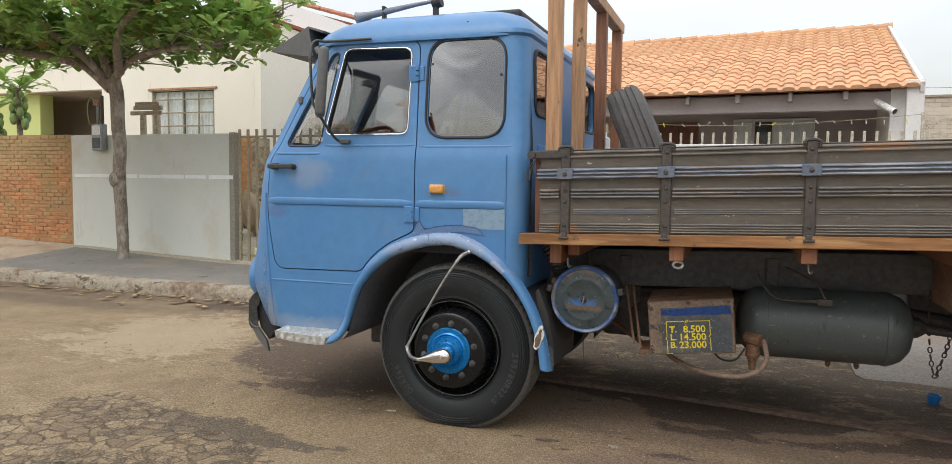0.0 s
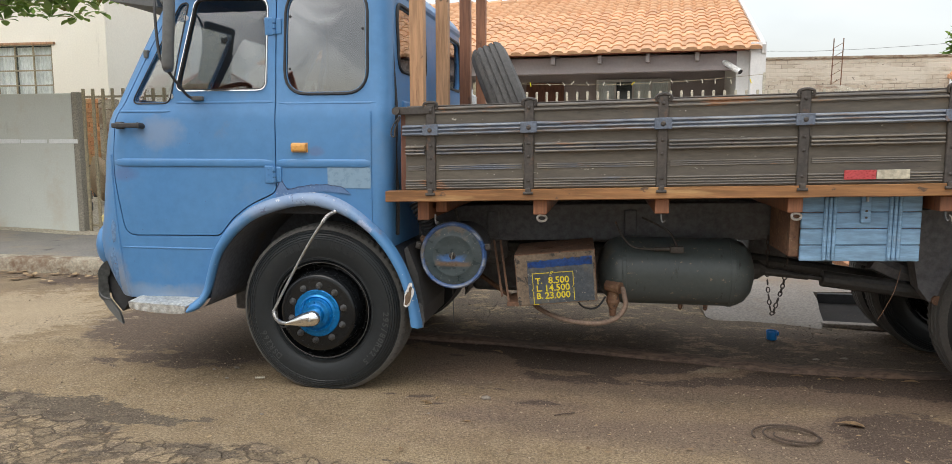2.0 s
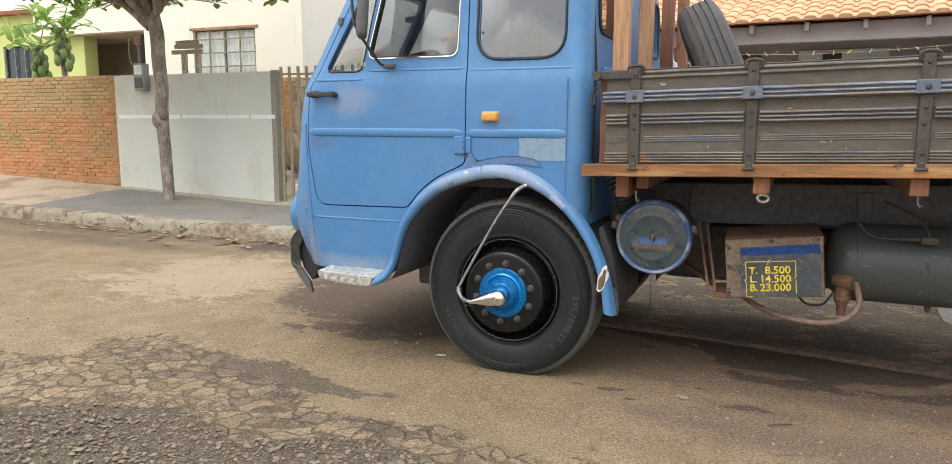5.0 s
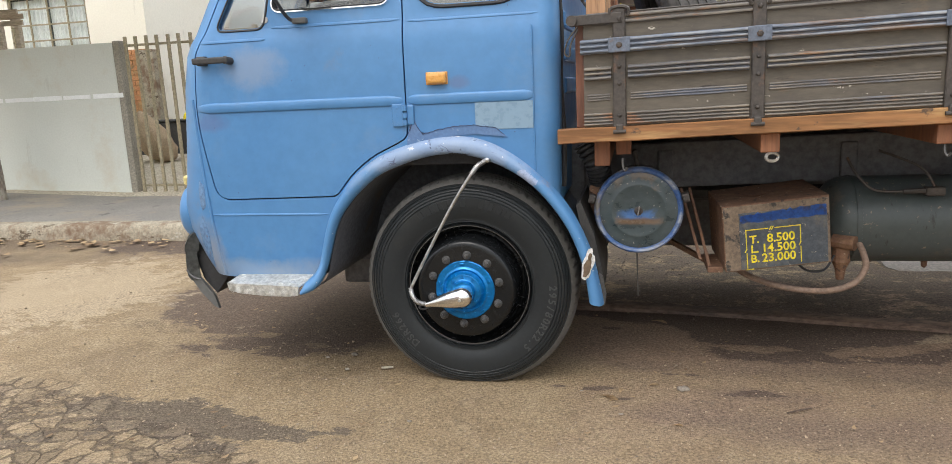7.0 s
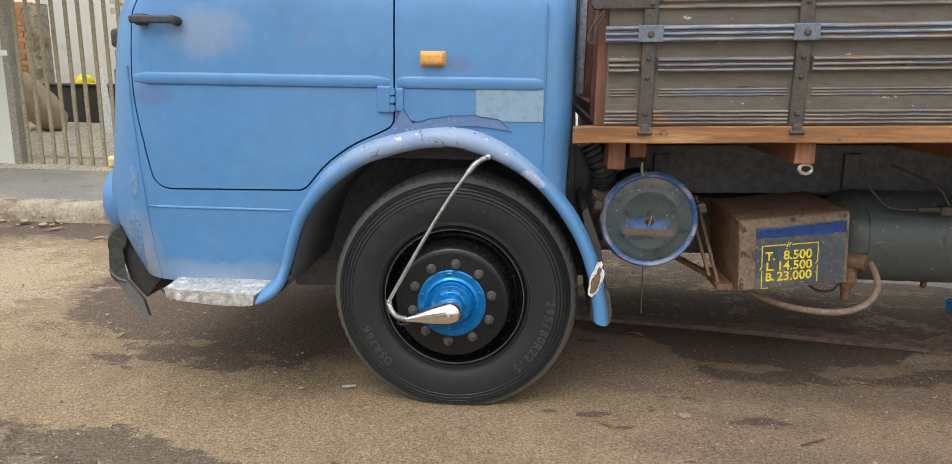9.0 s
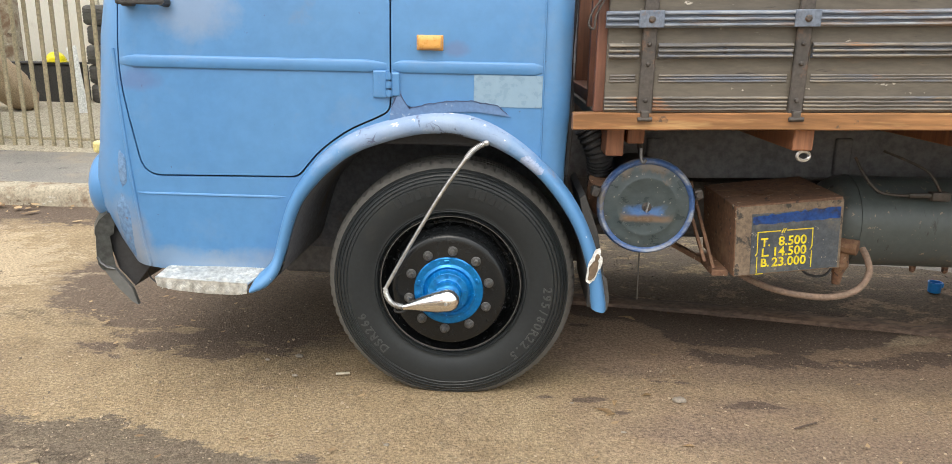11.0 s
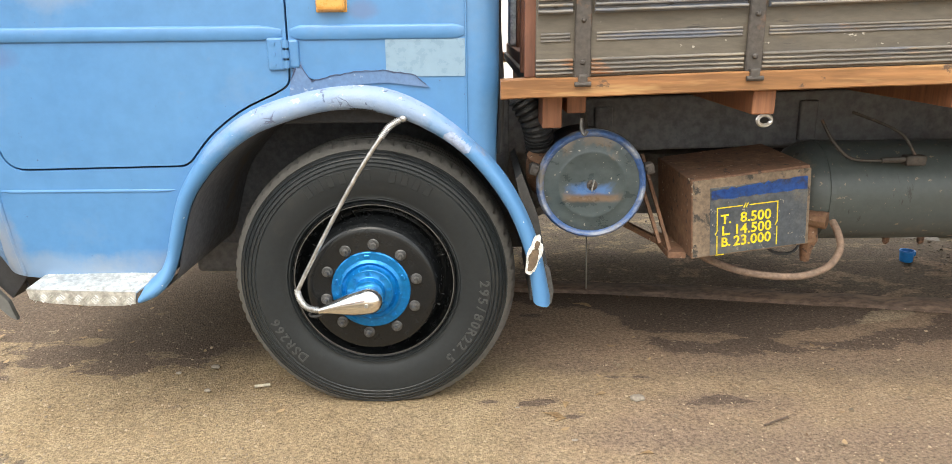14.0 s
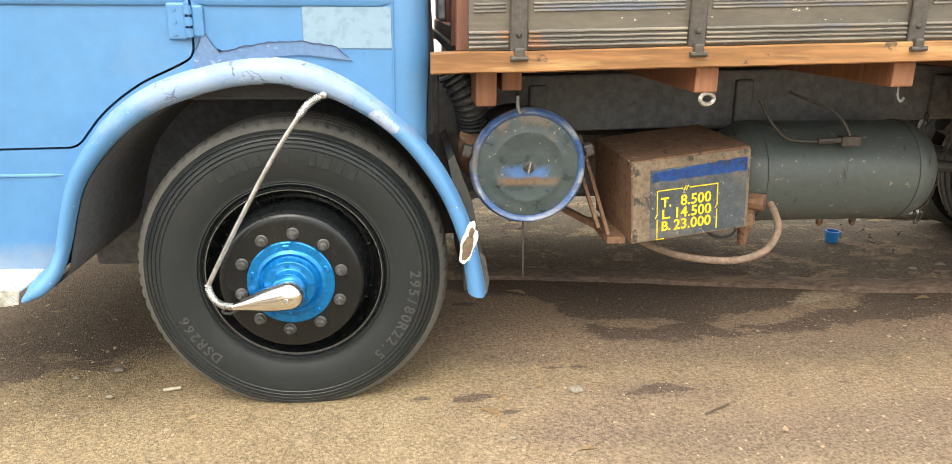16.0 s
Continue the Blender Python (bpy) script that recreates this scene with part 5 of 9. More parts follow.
CAB = [(0.565, -1.40, 0.422, -0.060, 0.24, 0.07), (0.66, -1.46, 0.432, -0.066, 0.26, 0.08), (0.80, -1.53, 0.442, -0.070, 0.28, 0.08), (0.92, -1.55, 0.452, -0.072, 0.29, 0.09), (1.05, -1.52, 0.452, -0.075, 0.28, 0.09),
       (1.25, -1.49, 0.462, -0.076, 0.27, 0.09), (1.50, -1.46, 0.462, -0.074, 0.26, 0.09), (1.66, -1.43, 0.462, -0.070, 0.26, 0.09), (1.72, -1.405, 0.462, -0.062, 0.26, 0.09), (1.76, -1.38, 0.462, -0.050, 0.26, 0.09),
       (2.05, -1.22, 0.452, -0.030, 0.25, 0.10), (2.36, -1.05, 0.442, 0.000, 0.24, 0.11), (2.40, -1.03, 0.437, 0.003, 0.24, 0.12), (2.415, -1.055, 0.452, -0.012, 0.25, 0.12), (2.44, -1.05, 0.452, -0.010, 0.25, 0.13), (2.49, -1.00, 0.422, 0.018, 0.25, 0.16),
       (2.54, -0.92, 0.372, 0.065, 0.25, 0.18), (2.58, -0.82, 0.292, 0.15, 0.24, 0.2), (2.615, -0.66, 0.162, 0.30, 0.22, 0.2), (2.64, -0.45, 0.002, 0.55, 0.16, 0.16)]
INNER = [(0.62, -1.36, 0.392, -0.02, 0.22, 0.06), (1.05, -1.47, 0.417, -0.035, 0.25, 0.07), (1.66, -1.39, 0.427, -0.03, 0.24, 0.07), (1.76, -1.34, 0.427, -0.010, 0.24, 0.07), (2.36, -1.01, 0.407, 0.040, 0.22, 0.08), (2.46, -0.96, 0.372, 0.07, 0.2, 0.1), (2.54, -0.75, 0.222, 0.25, 0.2, 0.1)]

WIN_DOOR = round_outline([(-0.865, 1.835), (-0.295, 1.835), (-0.285, 2.355), (-0.735, 2.365)], [0.05, 0.05, 0.06, 0.04])
WIN_VENT = round_outline([(-1.155, 1.765), (-0.915, 1.765), (-0.792, 2.345), (-0.835, 2.335)], [0.04, 0.04, 0.02, 0.02])
WIN_REAR = round_outline([(-0.165, 1.815), (0.318, 1.815), (0.31, 2.39), (-0.16, 2.39)], 0.13)
DOOR = round_outline([(-1.225, 0.962), (-0.605, 0.972), (-0.526, 1.067), (-0.465, 1.118), (-0.393, 1.166), (-0.287, 1.213), (-0.236, 1.240), (-0.235, 1.40), (-0.232, 2.398), (-0.865, 2.398), (-1.225, 1.755), (-1.285, 1.66), (-1.300, 1.35)], [0.07, 0.03, 0.04, 0.04, 0.04, 0.05, 0.028, 0.03, 0.07, 0.05, 0.05, 0.05, 0.1])
ARCH_IN = [(-0.80, 0.30), (-0.789, 0.503), (-0.735, 0.524), (-0.690, 0.575), (-0.662, 0.665), (-0.612, 0.819), (-0.559, 0.906), (-0.465, 1.004), (-0.335, 1.088), (-0.09, 1.155), (0.12, 1.13), (0.32, 1.02), (0.47, 0.84), (0.55, 0.65), (0.58, 0.47), (0.60, 0.30)]
ARCH_OUT = [(-0.795, 0.530), (-0.785, 0.556), (-0.735, 0.600), (-0.713, 0.645), (-0.695, 0.715), (-0.650, 0.860), (-0.592, 0.961), (-0.500, 1.070), (-0.337, 1.171), (-0.08, 1.235), (0.12, 1.215), (0.31, 1.105), (0.48, 0.925), (0.585, 0.715), (0.635, 0.50), (0.64, 0.455)]

outer = mesh_of(loft(CAB))
hollow = mesh_of(loft(INNER))
cuts = [hollow]
for o in (WIN_DOOR, WIN_VENT, WIN_REAR):
    cuts += [mesh_of(prism(o, -0.4, 0.35)), mesh_of(prism(o, 1.81, 2.6))]
screen = bmesh.new()
for y0, y1 in ((0.16, 1.04), (1.12, 2.0)):
    loop = round_outline([(y0, 1.80), (y1, 1.80), (y1 - 0.02, 2.31), (y0 + 0.02, 2.31)], 0.07)
    a = [screen.verts.new((-1.9, y, z)) for y, z in loop]
    b = [screen.verts.new((-0.80, y, z)) for y, z in loop]
    screen.faces.new(a)
    screen.faces.new(b[::-1])
    for i in range(len(loop)):
        screen.faces.new((a[i], b[i], b[(i + 1) % len(loop)], a[(i + 1) % len(loop)]))
cuts.append(mesh_of(screen))
rear_cut = bmesh.new()
for y0, y1 in ((0.16, 0.80), (1.36, 2.0)):
    loop = round_outline([(y0, 1.96), (y1, 1.96), (y1, 2.33), (y0, 2.33)], 0.09)
    a = [rear_cut.verts.new((0.2, y, z)) for y, z in loop]
    b = [rear_cut.verts.new((0.8, y, z)) for y, z in loop]
    rear_cut.faces.new(a)
    rear_cut.faces.new(b[::-1])
    for i in range(len(loop)):
        rear_cut.faces.new((a[i], b[i], b[(i + 1) % len(loop)], a[(i + 1) % len(loop)]))
cuts.append(mesh_of(rear_cut))
arch_cut = [(a[0] * 0.55 + b[0] * 0.45, a[1] * 0.55 + b[1] * 0.45) for a, b in zip(ARCH_IN, ARCH_OUT)]
arch_cut[0], arch_cut[-1] = (arch_cut[1][0] - 0.02, 0.30), (arch_cut[-2][0] + 0.02, 0.30)
cuts += [mesh_of(prism(arch_cut, -0.5, 0.62)), mesh_of(prism(arch_cut, 1.54, 2.7)), mesh_of(prism([(0.36, 0.4), (0.8, 0.4), (0.8, 0.90), (0.47, 0.90), (0.43, 0.93), (0.36, 0.96)], -0.3, 2.5))]
shell = carve(outer, cuts)
door_me = carve(shell.copy(), [mesh_of(prism(DOOR, -0.5, 0.33))], "INTERSECT")
body_me = carve(shell, [mesh_of(prism(grow(DOOR, 0.007), -0.5, 0.34))])
for me in (door_me, body_me):
    me.materials.clear()
    me.materials.append(M_paint)
cab = part("cab_body", smoothed(body_me, 28), None, truck, "sky-blue repainted steel cab")
door = part("door", smoothed(door_me, 28), None, truck, "sky-blue cab door with vent window")

# cab floor, dashboard and lining; dark sheets added to keep daylight out of the cab
part("curtain", box(-0.22, 0.34, 2.10, 2.115, 1.75, 2.42, 0.004), M_trim, cab, "dark sheet added to block light from the far window")
# pink sheet added in place of a pinkish reflection in the door window
M_pink = surface("pink_reflection_sheet", (0.36, 0.20, 0.18), (0.27, 0.14, 0.13), 0.9, 0, 4, 60, (6, 1, 0.4), 1.0, 0.3)
part("curtain", box(-0.62, -0.24, 2.085, 2.098, 2.02, 2.30, 0.004), M_pink, cab, "pink sheet standing in for a reflection")
part("cab_dark_sheet", box(0.06, 0.075, 0.02, 2.1, 1.2, 2.5, 0.004), M_trim, cab, "dark sheet added behind the seats to darken the cab")
part("cab_floor", box(-1.35, 0.40, 0.0, 2.16, 1.10, 1.16, 0.01), M_trim, cab)
part("dashboard", box(-1.32, -1.02, 0.06, 2.1, 1.16, 1.74, 0.04, 3), M_trim, cab)


def side_y(x, z):
    """The near side surface of the cab at a place, by its levels."""
    prev = CAB[0]
    for lv in CAB[1:]:
        if z <= lv[0]:
            t = (z - prev[0]) / (lv[0] - prev[0])
            xf, xr, ys, rf, rr = (prev[i] + (lv[i] - prev[i]) * t for i in range(1, 6))
            break
        prev = lv
    y = ys
    if x < xf + rf:
        y = ys + rf - math.sqrt(max(0, rf * rf - (xf + rf - x) ** 2))
    elif x > xr - rr:
        y = ys + rr - math.sqrt(max(0, rr * rr - (x - xr + rr) ** 2))
    return y


def side_frame(outline, width, proud, material, name, parent, inset=0.0, label=""):
    """A seal or trim round an opening in the cab side."""
    bm = bmesh.new()
    a, b = grow(outline, width - inset), grow(outline, -inset)
    n = len(outline)
    rows = []
    for i in range(n):
        (ax, az), (bx, bz) = a[i], b[i]
        rows.append([bm.verts.new((ax, side_y(ax, az) - 0.001, az)), bm.verts.new((ax * 0.7 + bx * 0.3, side_y(ax, az) - proud, az * 0.7 + bz * 0.3)), bm.verts.new((ax * 0.3 + bx * 0.7, side_y(bx, bz) - proud, az * 0.3 + bz * 0.7)), bm.verts.new((bx, side_y(bx, bz) + 0.006, bz)), bm.verts.new((bx, side_y(bx, bz) + 0.02, bz))])
    for i in range(n):
        p, q = rows[i], rows[(i + 1) % n]
        for j in range(4):
            bm.faces.new((p[j], q[j], q[j + 1], p[j + 1]))
    return part(name, bm, material, parent, label, smooth=50)


def side_pane(outline, depth, name, parent, label="", glass=None, bulge=0.006):
    bm = bmesh.new()
    loop = grow(outline, 0.004)
    mx, mz = sum(p[0] for p in loop) / len(loop), sum(p[1] for p in loop) / len(loop)
    y_mid = sum(side_y(x, z) for x, z in loop) / len(loop)
    skins = []
    for d in (0.0, 0.004):
        rows = []
        for k in range(9):
            t = 1 - k / 8
            rows.append([bm.verts.new((mx + (x - mx) * t, y_mid + (side_y(x, z) - y_mid) * t + depth + d - bulge * (1 - t * t), mz + (z - mz) * t)) for x, z in loop] if k < 8 else [bm.verts.new((mx, y_mid + depth + d - bulge, mz))])
        n = len(loop)
        for a, b in zip(rows, rows[1:]):
            for i in range(n):
                j = (i + 1) % n
                bm.faces.new((a[i], a[j], b[j], b[i]) if len(b) > 1 else (a[i], a[j], b[0]))
        skins.append(rows[0])
    for i in range(n):
        j = (i + 1) % n
        bm.faces.new((skins[0][i], skins[1][i], skins[1][j], skins[0][j]))
    p = part(name, bm, glass or M_glass, parent, label, smooth=60)
    p.visible_shadow = False
    return p


side_frame(WIN_DOOR, 0.014, 0.008, M_chrome, "window_frame", door, 0.002, "chrome window frame")
side_frame(grow(WIN_DOOR, -0.006), 0.006, 0.004, M_seal, "window_seal", door)
side_frame(WIN_VENT, 0.012, 0.006, M_seal, "vent_seal", door)
side_frame(WIN_REAR, 0.020, 0.010, M_seal, "window_seal", cab, 0.0, "black rubber window seal")
side_pane([(x, min(z, 2.285)) for x, z in WIN_DOOR], 0.014, "window_pane", door)
side_pane(WIN_VENT, 0.010, "vent_pane", door, "", M_ventglass)
side_pane(WIN_REAR, 0.008, "window_pane", cab, "", M_filmglass, 0.011)
for cz, cx in ((2.25, -0.145), (2.17, 0.295), (1.95, -0.145)):
    part("clip", tube([(cx, side_y(cx, cz) + 0.004, cz), (cx, side_y(cx, cz) + 0.010, cz)], 0.008, 8), M_seal, cab)


def facing_pane(yz, x_of, name, parent):
    bm = bmesh.new()
    vs = [bm.verts.new((x_of(z), y, z)) for y, z in yz]
    bk = [bm.verts.new((x_of(z) + 0.005, y, z)) for y, z in yz]
    bm.faces.new(vs)
    bm.faces.new(bk[::-1])
    for i in range(len(vs)):
        bm.faces.new((vs[i], bk[i], bk[(i + 1) % len(vs)], vs[(i + 1) % len(vs)]))
    p = part(name, bm, M_ventglass, parent)
    p.visible_shadow = False
    return p


for y0, y1 in ((0.15, 1.05), (1.11, 2.01)):
    facing_pane(round_outline([(y0, 1.79), (y1, 1.79), (y1 - 0.02, 2.32), (y0 + 0.02, 2.32)], 0.07), lambda z: -1.35 + (z - 1.76) * 0.55, "windscreen_pane", cab)
for y0, y1 in ((0.15, 0.81), (1.35, 2.01)):
    loop = round_outline([(y0, 1.95), (y1, 1.95), (y1, 2.34), (y0, 2.34)], 0.09)
    facing_pane(loop, lambda z: 0.430, "rear_pane", cab)
    part("rear_seal", tube([(0.457 - 0.03 * max(0, z - 2.05), y, z) for y, z in loop], 0.012, 6, closed=True), M_seal, cab)
    for z in (1.40, 1.55, 1.70):
        part("pressed_rib", box(0.452, 0.474, y0 + 0.05, y1 - 0.05, z, z + 0.075, 0.01), M_paint, cab)


def molding(name, x0, x1, z, h, proud, parent, material, taper=0.0):
    bm = bmesh.new()
    rows = []
    n = 30
    for i in range(n + 1):
        x = x0 + (x1 - x0) * i / n
        k = min(1, (i + 0.3) / 2, (n - i + 0.3) / 2)
        y = side_y(x, z)
        rows.append([bm.verts.new((x, y + dy, z + dz * h * (0.4 + 0.6 * k))) for dy, dz in ((0.004, -0.5), (-0.6 * proud * k, -0.47), (-proud * k, -0.38), (-proud * k, 0.30), (-0.6 * proud * k, 0.44), (0.004, 0.5))])
    for a, b in zip(rows, rows[1:]):
        for j in range(5):
            bm.faces.new((a[j], b[j], b[j + 1], a[j + 1]))
    bm.faces.new(rows[0])
    bm.faces.new(rows[-1][::-1])
    return part(name, bm, material, parent, smooth=50)


molding("belt_molding", -1.292, -0.248, 1.405, 0.050, 0.009, door, M_paint)
molding("belt_molding", -0.222, 0.350, 1.405, 0.050, 0.008, cab, M_paint)
molding("panel_crease", -1.27, -0.66, 0.885, 0.010, 0.004, cab, M_paint)
molding("belt_crease", -1.255, -0.90, 1.712, 0.014, 0.005, door, M_paint)
molding("belt_crease", -0.87, -0.245, 1.762, 0.014, 0.005, door, M_paint)
part("corner_crease", tube([(x, side_y(x, z) - 0.001, z) for x, z in ((-1.325, 1.45), (-1.315, 1.30), (-1.298, 1.10), (-1.285, 0.95), (-1.27, 0.78), (-1.25, 0.575))], 0.0075, 8), M_paint, cab, smooth=60)
molding("drip_rail", -0.98, 0.335, 2.405, 0.022, 0.018, cab, M_paint)
molding("seam_lip", -0.21, 0.375, 1.752, 0.012, 0.004, cab, M_paint)
part("rear_strip", tube(smooth_path([(0.462, 0.07, 0.98), (0.470, 0.055, 1.20), (0.458, 0.06, 1.45), (0.466, 0.06, 1.70), (0.445, 0.07, 2.0), (0.425, 0.09, 2.3)], 5), 0.012, 6), M_seal, cab, "black rubber strip")
# rear corner crease of the side panel
part("panel_crease", tube([(0.352, -0.0775, 1.04), (0.352, -0.078, 1.40), (0.352, -0.0755, 1.70)], 0.0035, 6), M_paint, cab)
# outside mirror bars, hinges, handle
def hinge(z, x=-0.236):
    h = part("hinge", box(x - 0.062, x - 0.008, side_y(x, z) - 0.012, side_y(x, z) + 0.004, z - 0.052, z + 0.052, 0.006), M_paint, door, "blue painted door hinge")
    part("hinge_leaf", box(x + 0.008, x + 0.042, side_y(x, z) - 0.012, side_y(x, z) + 0.004, z - 0.045, z + 0.045, 0.006), M_paint, h)
    for k in range(3):
        part("knuckle", tube([(x, side_y(x, z) - 0.014, z - 0.045 + k * 0.032), (x, side_y(x, z) - 0.014, z - 0.020 + k * 0.032)], 0.012, 10), M_paint, h)
        part("screw", tube([(x - 0.040, side_y(x, z) - 0.015, z - 0.034 + k * 0.034), (x - 0.040, side_y(x, z) - 0.010, z - 0.034 + k * 0.034)], 0.007, 8), M_paint, h)


hinge(1.338)
hinge(2.195)
hd = part("door_handle", box(-1.262, -1.075, side_y(-1.16, 1.63) - 0.050, side_y(-1.16, 1.63) - 0.028, 1.612, 1.642, 0.008, 3), M_black, door, "black lever door handle")
part("handle_base", box(-1.255, -1.205, side_y(-1.23, 1.63) - 0.03, side_y(-1.23, 1.63) + 0.03, 1.606, 1.650, 0.008), M_black, hd)
part("handle_end", tube([(-1.09, side_y(-1.09, 1.63) - 0.045, 1.627), (-1.085, side_y(-1.09, 1.63) + 0.01, 1.622)], 0.018, 10), M_black, hd)
mk = part("side_marker", box(-0.127, -0.034, -0.105, -0.070, 1.470, 1.520, 0.014, 3), M_amber, cab, "amber side marker lamp")
part("marker_base", box(-0.131, -0.030, -0.078, -0.070, 1.467, 1.523, 0.003), M_amber, mk)
part("sticker_sheet", box(0.088, 0.348, -0.0785, -0.0755, 1.262, 1.382, 0.0), M_tape, cab, "greyish transparent adhesive sheet")


# fender flare
def flare(out, inn, y_side, name, mirror=False):
    n = 72

    def along(pts):
        sm = smooth_path([(x, 0, z) for x, z in pts], 6)
        lens = [0.0]
        for a, b in zip(sm, sm[1:]):
            lens.append(lens[-1] + (b - a).length)
        res = []
        for i in range(n + 1):
            d = lens[-1] * i / n
            k = next(j for j in range(1, len(lens)) if lens[j] >= d - 1e-9)
            t = (d - lens[k - 1]) / max(1e-9, lens[k] - lens[k - 1])
            res.append(sm[k - 1].lerp(sm[k], t))
        return res
    o, i_ = along(out), along(inn[1:-1])
    bm = bmesh.new()
    rows = []
    for a, b in zip(o, i_):
        row = []
        for t, y in ((-0.05, 0.010), (0.0, -0.004), (0.08, -0.026), (0.25, -0.045), (0.5, -0.052), (0.75, -0.050), (0.92, -0.040), (1.0, -0.024), (1.0, -0.012), (0.985, -0.004)):
            p = a.lerp(b, t)
            y -= 0.055 * min(max((0.66 - p.z) / 0.14, 0), 1) if p.x < 0 else 0
            row.append(bm.verts.new((p.x, 2 * MID - (y_side + y) if mirror else y_side + y, p.z)))
        rows.append(row)
    for p, q in zip(rows, rows[1:]):
        for j in range(len(p) - 1):
            bm.faces.new((p[j], q[j], q[j + 1], p[j + 1]))
    return bm


def fender_material():
    """Blue paint worn through to pale filler along the top of the arch."""
    m, nt, nodes, links, bsdf = nodes_of("patched_fender_paint")
    vec = place_of(nt)
    sep = nodes.new("ShaderNodeSeparateXYZ")
    links.new(vec, sep.inputs[0])
    rag = noise_of(nt, vec, 7.0, 8, 0.66)
    fine = noise_of(nt, vec, 55.0, 4, 0.65)
    paint = mix_of(nt, ramp_of(nt, noise_of(nt, vec, 2.0, 5), 0.3, 0.7), (0.070, 0.208, 0.435), (0.100, 0.250, 0.465))
    high = math_of(nt, "ADD", sep.outputs[2], math_of(nt, "MULTIPLY", math_of(nt, "SUBTRACT", rag, 0.5), 0.40))
    top = ramp_of(nt, high, 1.00, 1.12)
    fill = mix_of(nt, ramp_of(nt, rag, 0.35, 0.65), (0.295, 0.365, 0.49), (0.215, 0.300, 0.465))
    col = mix_of(nt, math_of(nt, "MULTIPLY", top, 0.85), paint, fill)
    crumb = math_of(nt, "MULTIPLY", top, ramp_of(nt, noise_of(nt, vec, 24.0, 6, 0.7), 0.635, 0.655))
    col = mix_of(nt, crumb, col, (0.10, 0.14, 0.23))
    chip = math_of(nt, "MULTIPLY", top, ramp_of(nt, noise_of(nt, place_of(nt, (1, 1, 1.3)), 17.0, 6, 0.7), 0.62, 0.65))
    col = mix_of(nt, chip, col, (0.58, 0.60, 0.62))
    # cracked, curling edges of the filler
    vor = nodes.new("ShaderNodeTexVoronoi")
    vor.feature = "DISTANCE_TO_EDGE"
    vor.inputs["Scale"].default_value = 11.0
    links.new(mix_of(nt, 1.0, vec, bend_of(nt, vec, 14.0, 0.10), "ADD"), vor.inputs["Vector"])
    split = math_of(nt, "MULTIPLY", ramp_of(nt, vor.outputs["Distance"], 0.008, 0.030, 1.0, 0.0), math_of(nt, "MULTIPLY", top, ramp_of(nt, noise_of(nt, vec, 9.0, 4), 0.50, 0.58)))
    col = mix_of(nt, math_of(nt, "MULTIPLY", split, 0.8), col, (0.11, 0.13, 0.22))
    worn = math_of(nt, "MULTIPLY", ramp_of(nt, math_of(nt, "ADD", sep.outputs[0], math_of(nt, "MULTIPLY", math_of(nt, "SUBTRACT", rag, 0.5), 0.3)), 0.30, 0.36), math_of(nt, "MULTIPLY", top, ramp_of(nt, noise_of(nt, vec, 20.0, 5), 0.52, 0.58)))
    col = mix_of(nt, math_of(nt, "MULTIPLY", worn, 0.7), col, (0.36, 0.22, 0.12))
    specks = ramp_of(nt, noise_of(nt, place_of(nt, (1, 0.4, 1)), 60.0, 3), 0.71, 0.73)
    col = mix_of(nt, specks, col, (0.62, 0.64, 0.64))
    links.new(col, bsdf.inputs["Base Color"])
    links.new(ramp_of(nt, top, 0, 1, 0.40, 0.58), bsdf.inputs["Roughness"])
    h = math_of(nt, "ADD", math_of(nt, "MULTIPLY", math_of(nt, "ADD", rag, math_of(nt, "MULTIPLY", fine, 0.6)), top), math_of(nt, "ADD", math_of(nt, "MULTIPLY", crumb, -0.8), math_of(nt, "MULTIPLY", split, -1.0)))
    bump_of(nt, h, 0.45, 0.006, bsdf)
    return m


M_fender = fender_material()
fl = part("fender", flare(ARCH_OUT, ARCH_IN, -0.070, "fender"), M_fender, truck, "blue wheel arch with chipped filler", smooth=60)
part("fender", flare(ARCH_OUT, ARCH_IN, -0.070, "fender", True), M_paint, truck, smooth=60)


def well(inn, y0, y1):
    bm = bmesh.new()
    pts = smooth_path([(x, 0, z) for x, z in inn], 5)
    a = [bm.verts.new((p.x, y0, p.z)) for p in pts]
    b = [bm.verts.new((p.x, y1, p.z)) for p in pts]
    for i in range(len(pts) - 1):
        bm.faces.new((a[i], a[i + 1], b[i + 1], b[i]))
    bm.faces.new(b)
    return bm


part("wheel_well", well(ARCH_IN[1:-1], -0.068, 0.585), M_well, truck, "grey dusty wheel well")
part("wheel_well", well(ARCH_IN[1:-1], 2.18, 1.575), M_under, truck)
# mud flap behind the arch
flap = bmesh.new()
fp = [(0.575, 0.44), (0.635, 0.46), (0.640, 0.56), (0.60, 0.76), (0.54, 0.92), (0.52, 0.90), (0.57, 0.66)]
prism(fp, 0.00, 0.55, flap)
part("mud_flap", flap, M_black, truck, "black rubber mud flap")
part("mud_flap", prism([(0.575, 0.30)] + fp[1:], 1.61, 2.16), M_black, truck)
part("flap_bracket", prism([(0.618, 0.445), (0.648, 0.452), (0.655, 0.50), (0.640, 0.585), (0.622, 0.60), (0.630, 0.52)], -0.060, -0.052), M_nut, truck, "bent grey steel plate")

